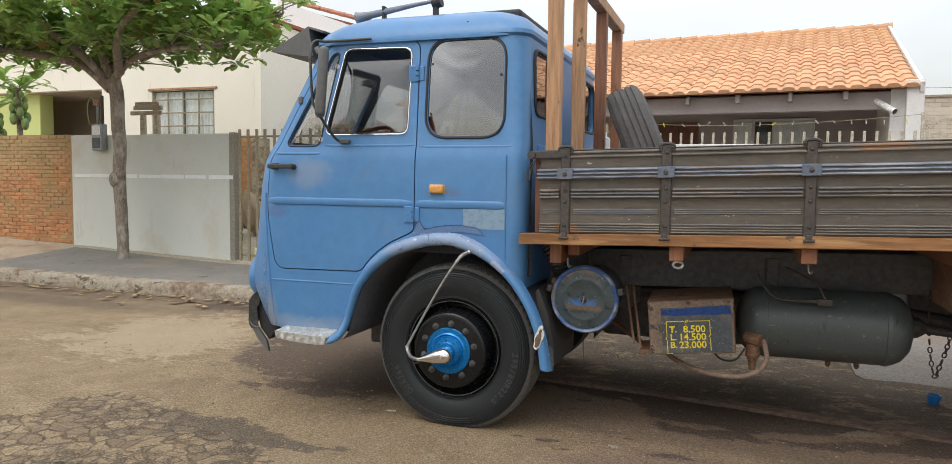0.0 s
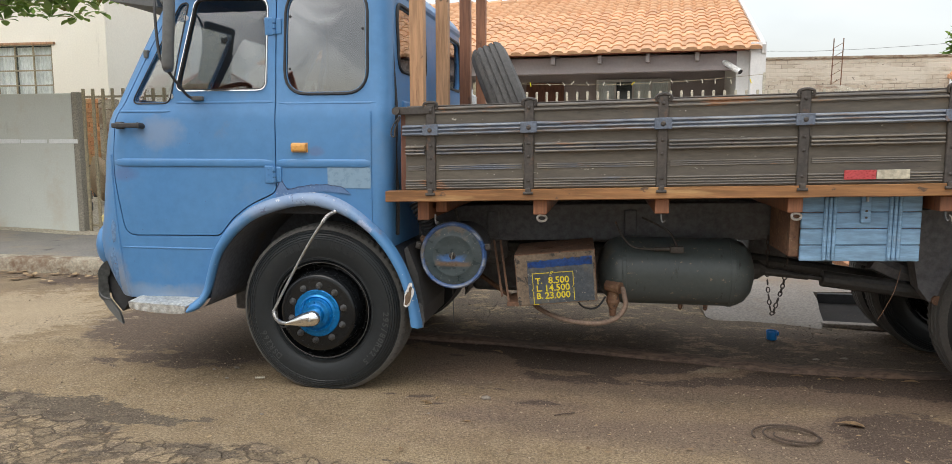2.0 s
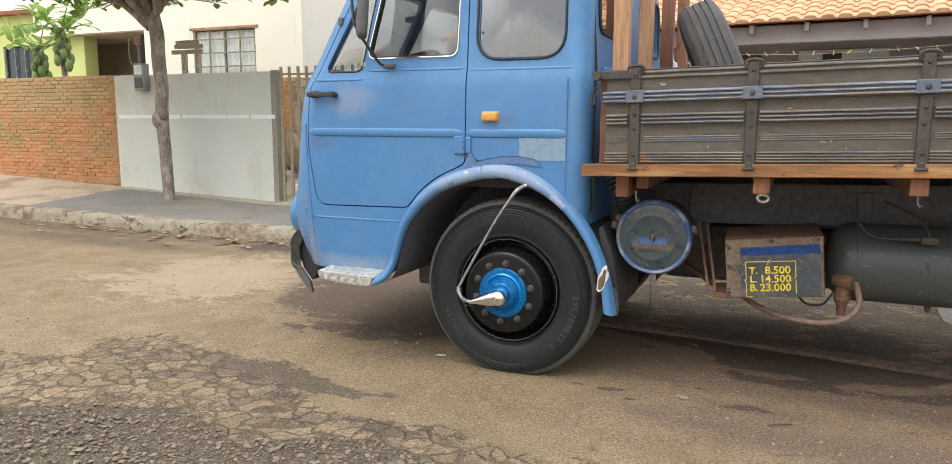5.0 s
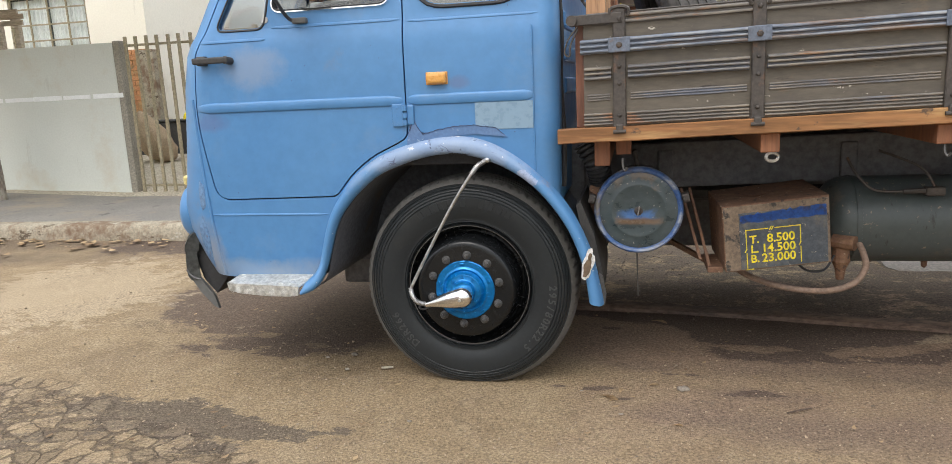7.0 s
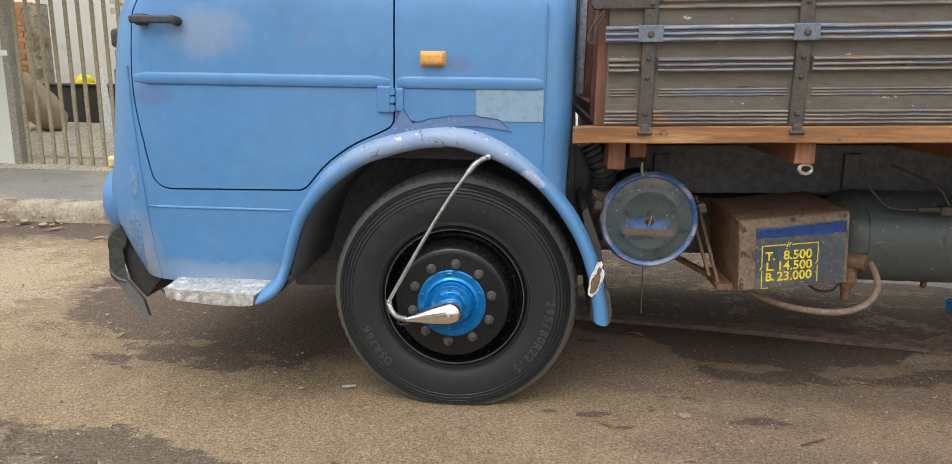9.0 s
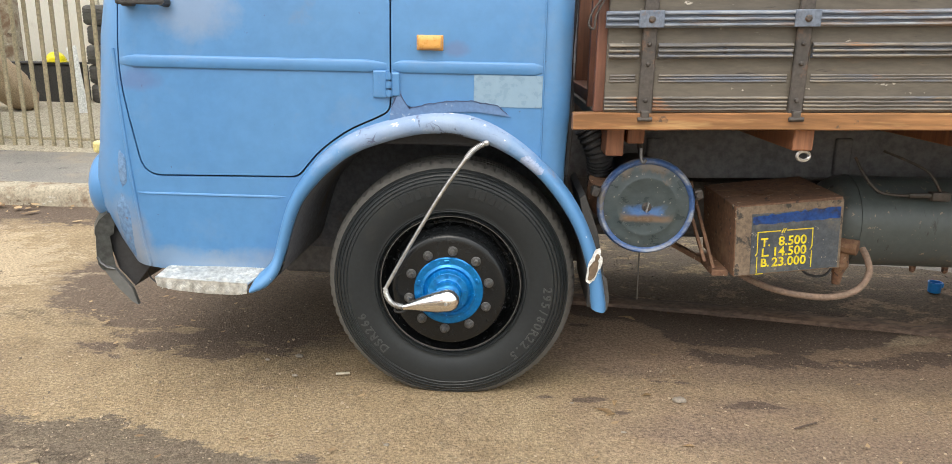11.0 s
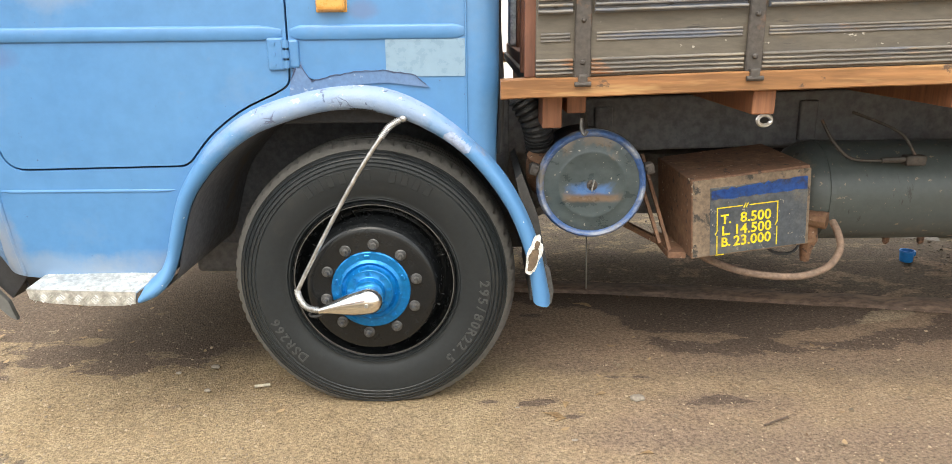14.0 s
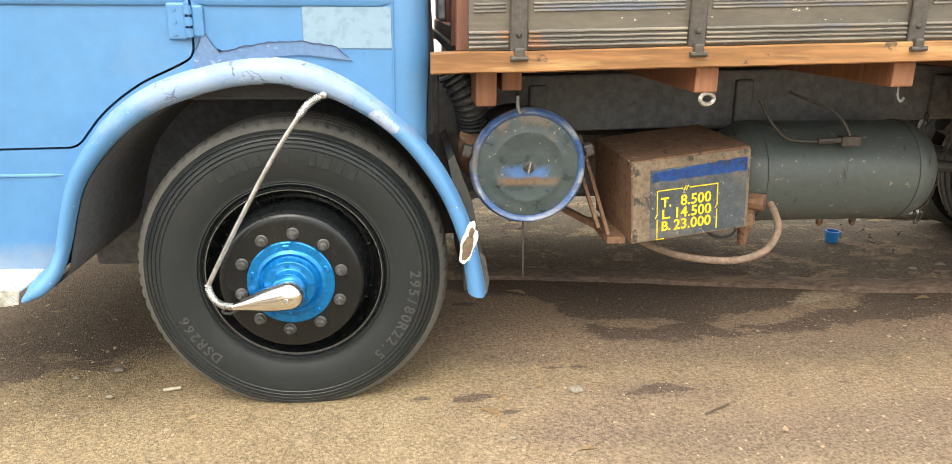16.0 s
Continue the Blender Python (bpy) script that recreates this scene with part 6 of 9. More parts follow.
# step and bumper
M_visor = surface("grey_visor_plastic", (0.105, 0.108, 0.106), (0.135, 0.135, 0.13), 0.5, 0, 4, 40, bump=0.02, grain=0.1)
stp = bmesh.new()
prism([(-1.175, 0.562), (-1.167, 0.525), (-1.10, 0.510), (-0.96, 0.499), (-0.85, 0.498), (-0.803, 0.505), (-0.797, 0.548)], -0.172, -0.164, stp)
step_ob = part("step", stp, M_tread, truck, "aluminium chequer-plate step")
SF0, SF1, SB0, SB1 = Vector((-1.175, -0.171, 0.562)), Vector((-0.797, -0.171, 0.548)), Vector((-1.165, -0.02, 0.582)), Vector((-0.735, -0.02, 0.590))
tread = bmesh.new()
plate = [tread.verts.new(p + Vector((0, 0, dz))) for dz in (-0.006, 0.0) for p in (SF0, SF1, SB1, SB0)]
for f in ((3, 2, 1, 0), (4, 5, 6, 7), (0, 1, 5, 4), (1, 2, 6, 5), (2, 3, 7, 6), (3, 0, 4, 7)):
    tread.faces.new([plate[i] for i in f])
part("step_tread", tread, M_tread, step_ob)
# raised bars in fours, turned by quarters from group to group
chk_bm = bmesh.new()
for k in range(4):
    box(-0.012, 0.012, -0.0016, 0.0016, -0.0016 + (k - 1.5) * 0.0080, 0.0016 + (k - 1.5) * 0.0080, 0.0012, 1, chk_bm)
chk = mesh_of(chk_bm)
chk.materials.append(M_tread)
for r in range(4):
    for c in range(12):
        q = 45 if (c + r) % 2 else -45
        if r == 0:
            x = -1.150 + c * 0.0300
            at = pose(x, -0.1725, 0.531 - 0.016 * (x + 1.16) / 0.36, 0, q, 0)
        else:
            u, v = (c + 0.6) / 12.3, (r - 0.55) / 3.2
            p = SF0.lerp(SF1, u).lerp(SB0.lerp(SB1, u), v)
            at = pose(p.x, p.y, p.z + 0.0010, 97.6, 0, 0) @ pose(0, 0, 0, 0, q, 0)
        b = part("chequer", chk, None, step_ob)
        b.matrix_basis = at
        b.matrix_parent_inverse = world_of(step_ob).inverted()
bb = bmesh.new()
rings = []
for z, xn, xe in ((0.520, -1.500, -1.447), (0.545, -1.516, -1.450), (0.576, -1.520, -1.455), (0.643, -1.517, -1.459), (0.668, -1.513, -1.462), (0.680, -1.518, -1.444), (0.709, -1.512, -1.440), (0.745, -1.490, -1.426), (0.774, -1.455, -1.412)):
    ring = [bb.verts.new((xe, 0.035, z))]
    for k in range(25):
        t = k / 24
        y = 0.02 + t * 2.12
        c_ = min(y - 0.02, 2.14 - y)
        ring.append(bb.verts.new((xn - 0.13 * (1 - max(0, 1 - c_ / 0.4) ** 2) + 0.006 * noise.noise((y * 4, z * 8, 1)), y, z)))
    ring.append(bb.verts.new((xe, 2.125, z)))
    rings.append(ring)
for a, b in zip(rings, rings[1:]):
    for k in range(len(a) - 1):
        bb.faces.new((a[k], a[k + 1], b[k + 1], b[k]))
bmesh.ops.solidify(bb, geom=list(bb.faces), thickness=0.012)
bp_ob = part("bumper", bb, M_bumper, truck, "dented black bumper corner", smooth=40)
# black block stands in for the shaded hollow behind the bumper end
part("bumper_hollow_fill", prism([(-1.408, 0.762), (-1.388, 0.673), (-1.372, 0.594), (-1.310, 0.531), (-1.383, 0.443), (-1.449, 0.520), (-1.48, 0.632), (-1.47, 0.745)], 0.060, 0.30), M_seal, bp_ob)
part("valance", prism([(-1.520, 0.560), (-1.447, 0.525), (-1.381, 0.442), (-1.360, 0.367), (-1.385, 0.380), (-1.455, 0.455)], 0.025, 0.045), M_visor, bp_ob, "bent grey lower edge of the bumper")
part("rim", tube([(-1.520, 0.022, 0.578), (-1.505, 0.018, 0.553), (-1.478, 0.018, 0.533), (-1.449, 0.026, 0.524)], 0.0055, 6), M_nut, bp_ob, "scraped bare metal rim")
part("loose_wire", tube(smooth_path([(-1.335, 0.10, 0.54), (-1.330, 0.08, 0.49), (-1.29, 0.06, 0.462), (-1.23, 0.02, 0.474)]), 0.004, 6), M_seal, bp_ob)
M_frontlamp = surface("yellowed_lens", (0.62, 0.53, 0.22), (0.50, 0.40, 0.16), 0.3, 0, 8, 50, bump=0.03)
# headlamp bulge and indicator
hl = lathe([(0.0, -0.055), (0.06, -0.050), (0.10, -0.030), (0.118, 0.0), (0.125, 0.03), (0.12, 0.06)], 32)
for y in (0.20, 1.96):
    me_h = hl.copy()
    lamp = part("headlamp", turn_bm(me_h, pose(-1.520, y, 0.865, 0, 0, -90)), M_seal, truck, "round headlamp in a dark ring", smooth=40)
    part("headlamp_housing", turn_bm(lathe([(0.119, -0.030), (0.128, -0.034), (0.142, -0.026), (0.158, 0.0), (0.168, 0.05), (0.170, 0.16)], 40), pose(-1.520, y, 0.865, 0, 0, -90)), M_paint, lamp, "blue rounded lamp housing", smooth=50)
    part("indicator", turn_bm(box(-0.022, 0.022, -0.045, 0.045, -0.026, 0.026, 0.012), pose(-1.530, y + (-0.03 if y < 1 else 0.03), 1.035)), M_frontlamp, truck, "yellowed front indicator")

# sun visor over the windscreen
vis = bmesh.new()
prism([(-1.385, 2.402), (-1.375, 2.415), (-1.20, 2.500), (-1.095, 2.555), (-0.975, 2.520), (-0.985, 2.508), (-1.09, 2.540), (-1.06, 2.362), (-1.075, 2.355)], 0.11, 2.05, vis)
part("sun_visor", vis, M_visor, truck, "dark grey sun visor over the windscreen")

# outside mirrors
def mirror(y, s):
    """A tall mirror on a bent arm; s is 1 on the street side."""
    yo = lambda d: y - d * s
    m = part("mirror", turn_bm(box(-0.030, 0.030, -0.108, 0.108, -0.205, 0.205, 0.028, 4), pose(-0.757, yo(0.205), 2.125, 0, 4, 31 * s)), M_visor, truck, "tall dark outside mirror", smooth=60)
    part("mirror_arm", tube(smooth_path([(-0.55, yo(-0.03), 2.418), (-0.85, yo(-0.02), 2.415), (-0.885, yo(0.08), 2.40), (-0.860, yo(0.165), 2.30), (-0.828, yo(0.20), 2.05), (-0.802, yo(0.20), 1.97), (-0.762, yo(0.13), 1.86), (-0.762, yo(0.02), 1.795), (-0.72, yo(-0.01), 1.785)]), 0.0085, 8), M_black, m, smooth=60)
    part("mirror_knuckle", tube([(-0.800, yo(0.195), 2.335), (-0.775, yo(0.200), 2.30)], 0.017, 10), M_visor, m)
    part("arm_foot", box(-0.755, -0.685, min(yo(-0.02), yo(0.012)), max(yo(-0.02), yo(0.012)), 1.772, 1.798, 0.006), M_visor, m)
    return m


mirror(-0.065, 1)
mirror(2.225, -1)
for z, x in ((2.26, -0.80), (1.80, -0.90)):
    part("vent_clip", tube([(x, side_y(x, z) + 0.012, z), (x, side_y(x, z) - 0.004, z)], 0.016, 10), M_steel, door)
part("pillar_clip", box(-1.085, -1.055, side_y(-1.07, 2.05) - 0.02, side_y(-1.07, 2.05) + 0.02, 2.03, 2.08, 0.008), M_visor, cab)

# roof horn, hatch
hr = part("air_horn", tube([(-0.82, 0.28, 2.625), (-0.80, 0.28, 2.628), (-0.72, 0.28, 2.64), (-0.40, 0.28, 2.685), (-0.26, 0.28, 2.70)], [0.043, 0.035, 0.024, 0.014, 0.011], 16), M_bedrail, truck, "faded blue trumpet air horn", smooth=60)
part("horn_foot", box(-0.63, -0.61, 0.26, 0.30, 2.57, 2.69, 0.004), M_seal, hr)
part("horn_valve", tube([(-0.27, 0.28, 2.685), (-0.21, 0.28, 2.695)], 0.036, 14), M_seal, hr)
part("horn_foot", box(-0.265, -0.235, 0.26, 0.30, 2.59, 2.68, 0.004), M_seal, hr)
part("roof_hatch", box(-0.42, 0.22, 0.62, 1.5, 2.62, 2.70, 0.025, 3), M_seal, truck, "dark roof hatch")
part("roof_lamp", box(-0.95, -0.86, 0.40, 0.56, 2.53, 2.60, 0.02), M_amber, truck, "small amber roof lamp")

# seat, wheel and headrest seen through the glass
for y in (0.52, 1.62):
    st = part("seat", box(-0.55, -0.02, y - 0.26, y + 0.26, 1.30, 1.48, 0.06, 3), M_fabric, truck, "dark driver's seat")
    part("backrest", turn_bm(box(-0.07, 0.07, -0.25, 0.25, 0, 0.62, 0.05, 3), pose(-0.05, y, 1.44, 0, 8, 0)), M_fabric, st)
    part("headrest", turn_bm(box(-0.05, 0.05, -0.14, 0.14, 0, 0.22, 0.04, 3), pose(0.05, y, 2.06, 0, 8, 0)), M_fabric, st)
part("steering_wheel", turn_bm(tube([(0.24 * math.cos(a), 0.24 * math.sin(a), 0) for a in (2 * math.pi * k / 32 for k in range(32))], 0.014, 8, closed=True), pose(-0.92, 0.52, 1.80, 0, -28, 0)), M_seal, truck)
part("steering_column", tube([(-1.05, 0.52, 1.45), (-0.92, 0.52, 1.80)], 0.03, 10), M_seal, truck)


# ---- wheels ----
TYRE = [(0.300, 0.030), (0.308, 0.014), (0.312, 0.009), (0.316, 0.010), (0.320, 0.004), (0.325, 0.005), (0.335, 0.000), (0.37, -0.010), (0.41, -0.014), (0.430, -0.0125), (0.433, -0.009), (0.436, -0.0115), (0.444, -0.010), (0.447, -0.006), (0.450, -0.009), (0.458, -0.007), (0.461, -0.002), (0.464, -0.005), (0.472, -0.001), (0.475, 0.005), (0.478, 0.002), (0.484, 0.006), (0.487, 0.012), (0.492, 0.011), (0.507, 0.022), (0.517, 0.034), (0.521, 0.050),
        (0.522, 0.062), (0.512, 0.064), (0.512, 0.074), (0.522, 0.076), (0.523, 0.108), (0.512, 0.110), (0.512, 0.122), (0.523, 0.124), (0.523, 0.158), (0.512, 0.160), (0.512, 0.172), (0.523, 0.174), (0.522, 0.206), (0.512, 0.208), (0.512, 0.218), (0.522, 0.220),
        (0.520, 0.240), (0.50, 0.270), (0.45, 0.292), (0.40, 0.296), (0.335, 0.280), (0.300, 0.250)]
RIM = [(0.298, 0.262), (0.304, 0.030), (0.304, 0.012), (0.299, 0.005), (0.291, 0.008), (0.287, 0.022), (0.284, 0.058), (0.272, 0.082), (0.262, 0.090), (0.252, 0.086), (0.246, 0.040), (0.239, -0.034), (0.234, -0.052), (0.228, -0.061), (0.220, -0.065), (0.205, -0.066), (0.130, -0.066), (0.120, -0.068)]
HUB = [(0.142, -0.062), (0.142, -0.073), (0.138, -0.077), (0.114, -0.078), (0.108, -0.084), (0.104, -0.086), (0.100, -0.083), (0.094, -0.080), (0.088, -0.086), (0.084, -0.097), (0.080, -0.101), (0.060, -0.102), (0.056, -0.105), (0.053, -0.124), (0.049, -0.129), (0.0, -0.130)]


def tyre_bm(notch=0.010, segs=144):
    """A tyre whose shoulders are cut into short lugs."""
    bm = lathe(TYRE, segs)
    cut = segs // 72
    for v in bm.verts:
        r = math.hypot(v.co.x, v.co.z)
        if 0.512 < r < 0.5215 and (v.co.y < 0.056 or v.co.y > 0.235):
            k = round(math.atan2(v.co.z, v.co.x) / (2 * math.pi) * segs)
            if k % cut < max(1, cut // 4):
                v.co.x *= 1 - notch / r
                v.co.z *= 1 - notch / r
    return bm


def wheel(name, x, y, z, side=1, detail=True, label="", dark=False):
    """A whole wheel with its outer face at y, looking to the street (side 1) or away (side -1)."""
    at = pose(x, y, z, 0, 0, 0 if side > 0 else 180)
    w = part(name, turn_bm(tyre_bm(0.009, 288) if detail else tyre_bm(), at), M_rubber, truck, label, smooth=38)
    w.data.materials.append(M_treadrubber)
    for p in w.data.polygons:
        if math.hypot(p.center.x - x, p.center.z - z) > 0.499:
            p.material_index = 1
    for v in w.data.vertices:
        if v.co.z < 0.026:
            d = 0.026 - v.co.z
            v.co.z = 0.026
            v.co.y += (-0.5 if v.co.y < y + 0.14 * side else 0.5) * d * 0.6 * side
    part("rim", turn_bm(lathe(RIM, 72), at), M_gloss, w, "gloss black steel rim", smooth=40)
    part("hub", turn_bm(lathe(HUB, 48), at), M_hub if detail else M_under, w, "bright blue painted hub" if detail else "", smooth=35)
    return w, at


fw_ob, fw_at = wheel("front_wheel", 0.0, 0.0, 0.515, 1, True, "truck tyre on a black rim with a blue hub")
# paler ring draws the thin highlight along the rim's edge
part("rim_glint_ring", turn_bm(lathe([(0.2955, 0.0115), (0.2955, 0.0065), (0.2915, 0.0065), (0.2915, 0.0115)], 96, closed=True), fw_at), M_nut, fw_ob, "paler ring standing in for the highlight on the rim edge")
for k in range(10):
    a = 2 * math.pi * (k + 0.36) / 10
    c, s = 0.167 * math.cos(a), 0.167 * math.sin(a)
    nut = part("wheel_nut", turn_bm(turn_bm(lathe([(0.0, -0.032), (0.006, -0.032), (0.0075, -0.028), (0.0085, -0.019), (0.0135, -0.018), (0.0155, -0.015), (0.0155, -0.005), (0.0185, -0.005), (0.0205, -0.003), (0.0205, 0.0), (0.024, 0.001), (0.025, 0.008)], 16), pose(c, -0.066, s)), fw_at), M_nut, fw_ob, "black wheel nut", smooth=40)
for k in range(8):
    a = 2 * math.pi * (k + 0.1) / 8
    part("hub_bolt", turn_bm(turn_bm(tube([(0, -0.117, 0), (0, -0.106, 0)], 0.007, 6), pose(0.070 * math.cos(a), 0.008, 0.070 * math.sin(a))), fw_at), M_hub, fw_ob)
for k in range(5):
    a = 2 * math.pi * (k + 0.3) / 5
    part("hub_lug", turn_bm(turn_bm(box(-0.012, 0.012, -0.083, -0.075, -0.006, 0.006, 0.003, 1), pose(0.126 * math.cos(a), 0, 0.126 * math.sin(a), 0, -math.degrees(a) + 90, 0)), fw_at), M_hub, fw_ob)
for k in range(8):
    a = 2 * math.pi * (k + 0.5) / 8
    part("hand_hole", turn_bm(turn_bm(lathe([(0.0, 0.0), (0.020, 0.0), (0.024, -0.004), (0.027, 0.002)], 14), pose(0.262 * math.cos(a), 0.090, 0.262 * math.sin(a))), fw_at), M_black, fw_ob)


def arc_text(body, radius, mid_deg, size, y, material, parent, name, flip=False):
    """Raised letters round the sidewall; mid_deg counts from the street's rear horizontal, counter-clockwise seen from the street."""
    step = size * 0.66 / radius
    n = len(body)
    for i, ch in enumerate(body):
        if ch == " ":
            continue
        off = (i - (n - 1) / 2) * step
        a = radians(mid_deg) + (off if flip else -off)
        me = text_mesh(ch, size, 0.0025, 0.0008)
        turn = math.degrees(a) - 90 if not flip else math.degrees(a) + 90
        m = Matrix.Translation((radius * math.cos(a), y, 0.515 + radius * math.sin(a))) @ pose(0, 0, 0, 90, 0, 0) @ pose(0, 0, 0, 0, 0, turn)
        me.transform(m)
        me.materials.append(material)
        part(name, me, None, parent)


M_letter = surface("raised_sidewall_rubber", (0.046, 0.049, 0.050), (0.056, 0.058, 0.058), 0.55, 0, 8, 60, bump=0.05)
arc_text("295/80R22.5", 0.405, -24, 0.050, -0.0135, M_letter, fw_ob, "sidewall_letter")
arc_text("DSR266", 0.400, -146, 0.050, -0.0135, M_letter, fw_ob, "sidewall_letter")
for k in range(11):
    a = radians(122 - k * 6.3)
    if k == 6:
        continue
    part("sidewall_bar", turn_bm(box(-0.012, 0.012, -0.0152, -0.012, -0.021, 0.021, 0.001, 1), Matrix.Translation((0.405 * math.cos(a), 0, 0.515 + 0.405 * math.sin(a))) @ pose(0, 0, 0, 0, 90 - math.degrees(a), 0)), M_rubber, fw_ob)
wheel("front_wheel", 0.0, 2 * MID, 0.515, -1, False, "truck tyre on a black rim")
for y, s in ((0.02, 1), (0.66, -1), (1.50, 1), (2.14, -1)):
    wheel("rear_wheel", 4.12, y, 0.515, s, False, "dusty twin rear tyre")
part("front_axle", box(-0.06, 0.06, 0.25, 1.95, 0.38, 0.50, 0.02), M_under, truck)
part("rear_axle", tube([(4.12, 0.6, 0.52), (4.12, 0.9, 0.52), (4.12, 1.08, 0.52), (4.12, 1.26, 0.52), (4.12, 1.6, 0.52)], [0.09, 0.10, 0.24, 0.10, 0.09], 16), M_under, truck, smooth=40)

# tyre inflation fitting: chrome swivel, hose with springs to the arch
sw_tail, sw_head, SR = Vector((-0.178, -0.128, 0.457)), Vector((0.004, -0.146, 0.502)), 0.049
sw_dir = (sw_head - sw_tail).normalized()
sw_len = (sw_head - sw_tail).length
sw_pts = [sw_tail + sw_dir * (sw_len * k / 16) for k in range(16)]
sw_r = [0.011 + (SR * 0.985 - 0.011) * math.sin(k / 16 * math.pi / 2) ** 1.35 for k in range(16)]
for k in range(11):
    a = radians(9 * k - 1)
    sw_pts.append(sw_head + sw_dir * (SR * math.sin(a)))
    sw_r.append(max(0.001, SR * math.cos(a)))
sw = part("swivel_housing", tube(sw_pts, sw_r, 24), M_chrome, truck, "chrome teardrop tyre-inflation swivel", smooth=60)
part("swivel_screw", tube([(0.0, -0.192, 0.500), (0.0, -0.200, 0.500)], 0.007, 10), M_steel, sw)
part("swivel_neck", tube([(0.0, -0.10, 0.513), (0.0, -0.135, 0.505)], 0.028, 16), M_hub, sw, "blue swivel neck")
rod_path = smooth_path([(-0.170, -0.128, 0.459), (-0.205, -0.126, 0.462), (-0.235, -0.124, 0.482), (-0.250, -0.122, 0.520), (-0.238, -0.122, 0.556), (-0.135, -0.118, 0.745), (-0.02, -0.116, 0.942), (0.065, -0.115, 1.066), (0.100, -0.114, 1.106), (0.136, -0.114, 1.126)], 6)
hose = part("air_line", tube(rod_path, 0.0078, 8), M_steel, truck, "bare metal air line with spring guards", smooth=60)


def spring(path, r, pitch, name, parent):
    pts, acc = [], 0.0
    for a, b in zip(path, path[1:]):
        d = (b - a)
        side = d.normalized().orthogonal().normalized()
        other = d.normalized().cross(side)
        n = max(2, int(d.length / pitch * 8))
        for k in range(n):
            ph = acc + 2 * math.pi * (d.length * k / n) / pitch
            pts.append(a + d * (k / n) + side * (r * math.cos(ph)) + other * (r * math.sin(ph)))
        acc += 2 * math.pi * d.length / pitch
    return part(name, tube(pts, 0.0022, 5), M_steel, parent)


spring(rod_path[2:23], 0.0105, 0.0062, "spring_guard", hose)
spring(rod_path[42:54], 0.0105, 0.0062, "spring_guard", hose)
part("line_end", tube([(0.130, -0.113, 1.123), (0.136, -0.113, 1.126), (0.146, -0.113, 1.130), (0.152, -0.113, 1.133)], [0.007, 0.012, 0.012, 0.006], 12), M_steel, hose, smooth=50)
part("air_loop", tube(smooth_path([(-0.15, -0.12, 0.452), (-0.19, -0.118, 0.432), (-0.215, -0.118, 0.437), (-0.205, -0.12, 0.455)]), 0.005, 6), M_seal, hose)


# ---- load bed ----
TILT_UP = 0.0245


def up(bm):
    """The bed climbs a little towards the rear."""
    for v in bm.verts:
        v.co.z += TILT_UP * (v.co.x - 0.5)
    return bm


BX0, BX1 = 0.575, 6.6
STRAPS = (0.722, 1.265, 1.965, 2.66, 3.345, 4.04, 4.73, 5.42, 6.1)


def ribbed(x0, x1, z0, z1, y, count, proud):
    """A slat with grooves along it."""
    bm = bmesh.new()
    prof = [(y + 0.014, z0), (y + 0.002, z0 + 0.001), (y, z0 + 0.003)]
    h = (z1 - z0) / count
    for i in range(count):
        a = z0 + i * h
        prof += [(y, a + 0.14 * h), (y - 0.55 * proud, a + 0.22 * h), (y - 0.93 * proud, a + 0.33 * h), (y - proud, a + 0.50 * h), (y - 0.93 * proud, a + 0.67 * h), (y - 0.55 * proud, a + 0.78 * h), (y, a + 0.86 * h)]
    prof += [(y, z1 - 0.003), (y + 0.002, z1 - 0.001), (y + 0.014, z1)]
    n = max(2, int((x1 - x0) / 0.06))
    rings = [[bm.verts.new((x0 + (x1 - x0) * i / n, py + 0.0012 * noise.noise((i * 1.7, pz * 40, x0)), pz + 0.0015 * noise.noise((i * 1.1, pz * 30, 5)))) for py, pz in prof] for i in range(n + 1)]
    for a, b in zip(rings, rings[1:]):
        for j in range(len(prof) - 1):
            bm.faces.new((a[j], b[j], b[j + 1], a[j + 1]))
    bm.faces.new(rings[0])
    bm.faces.new(rings[-1][::-1])
    return up(bm)


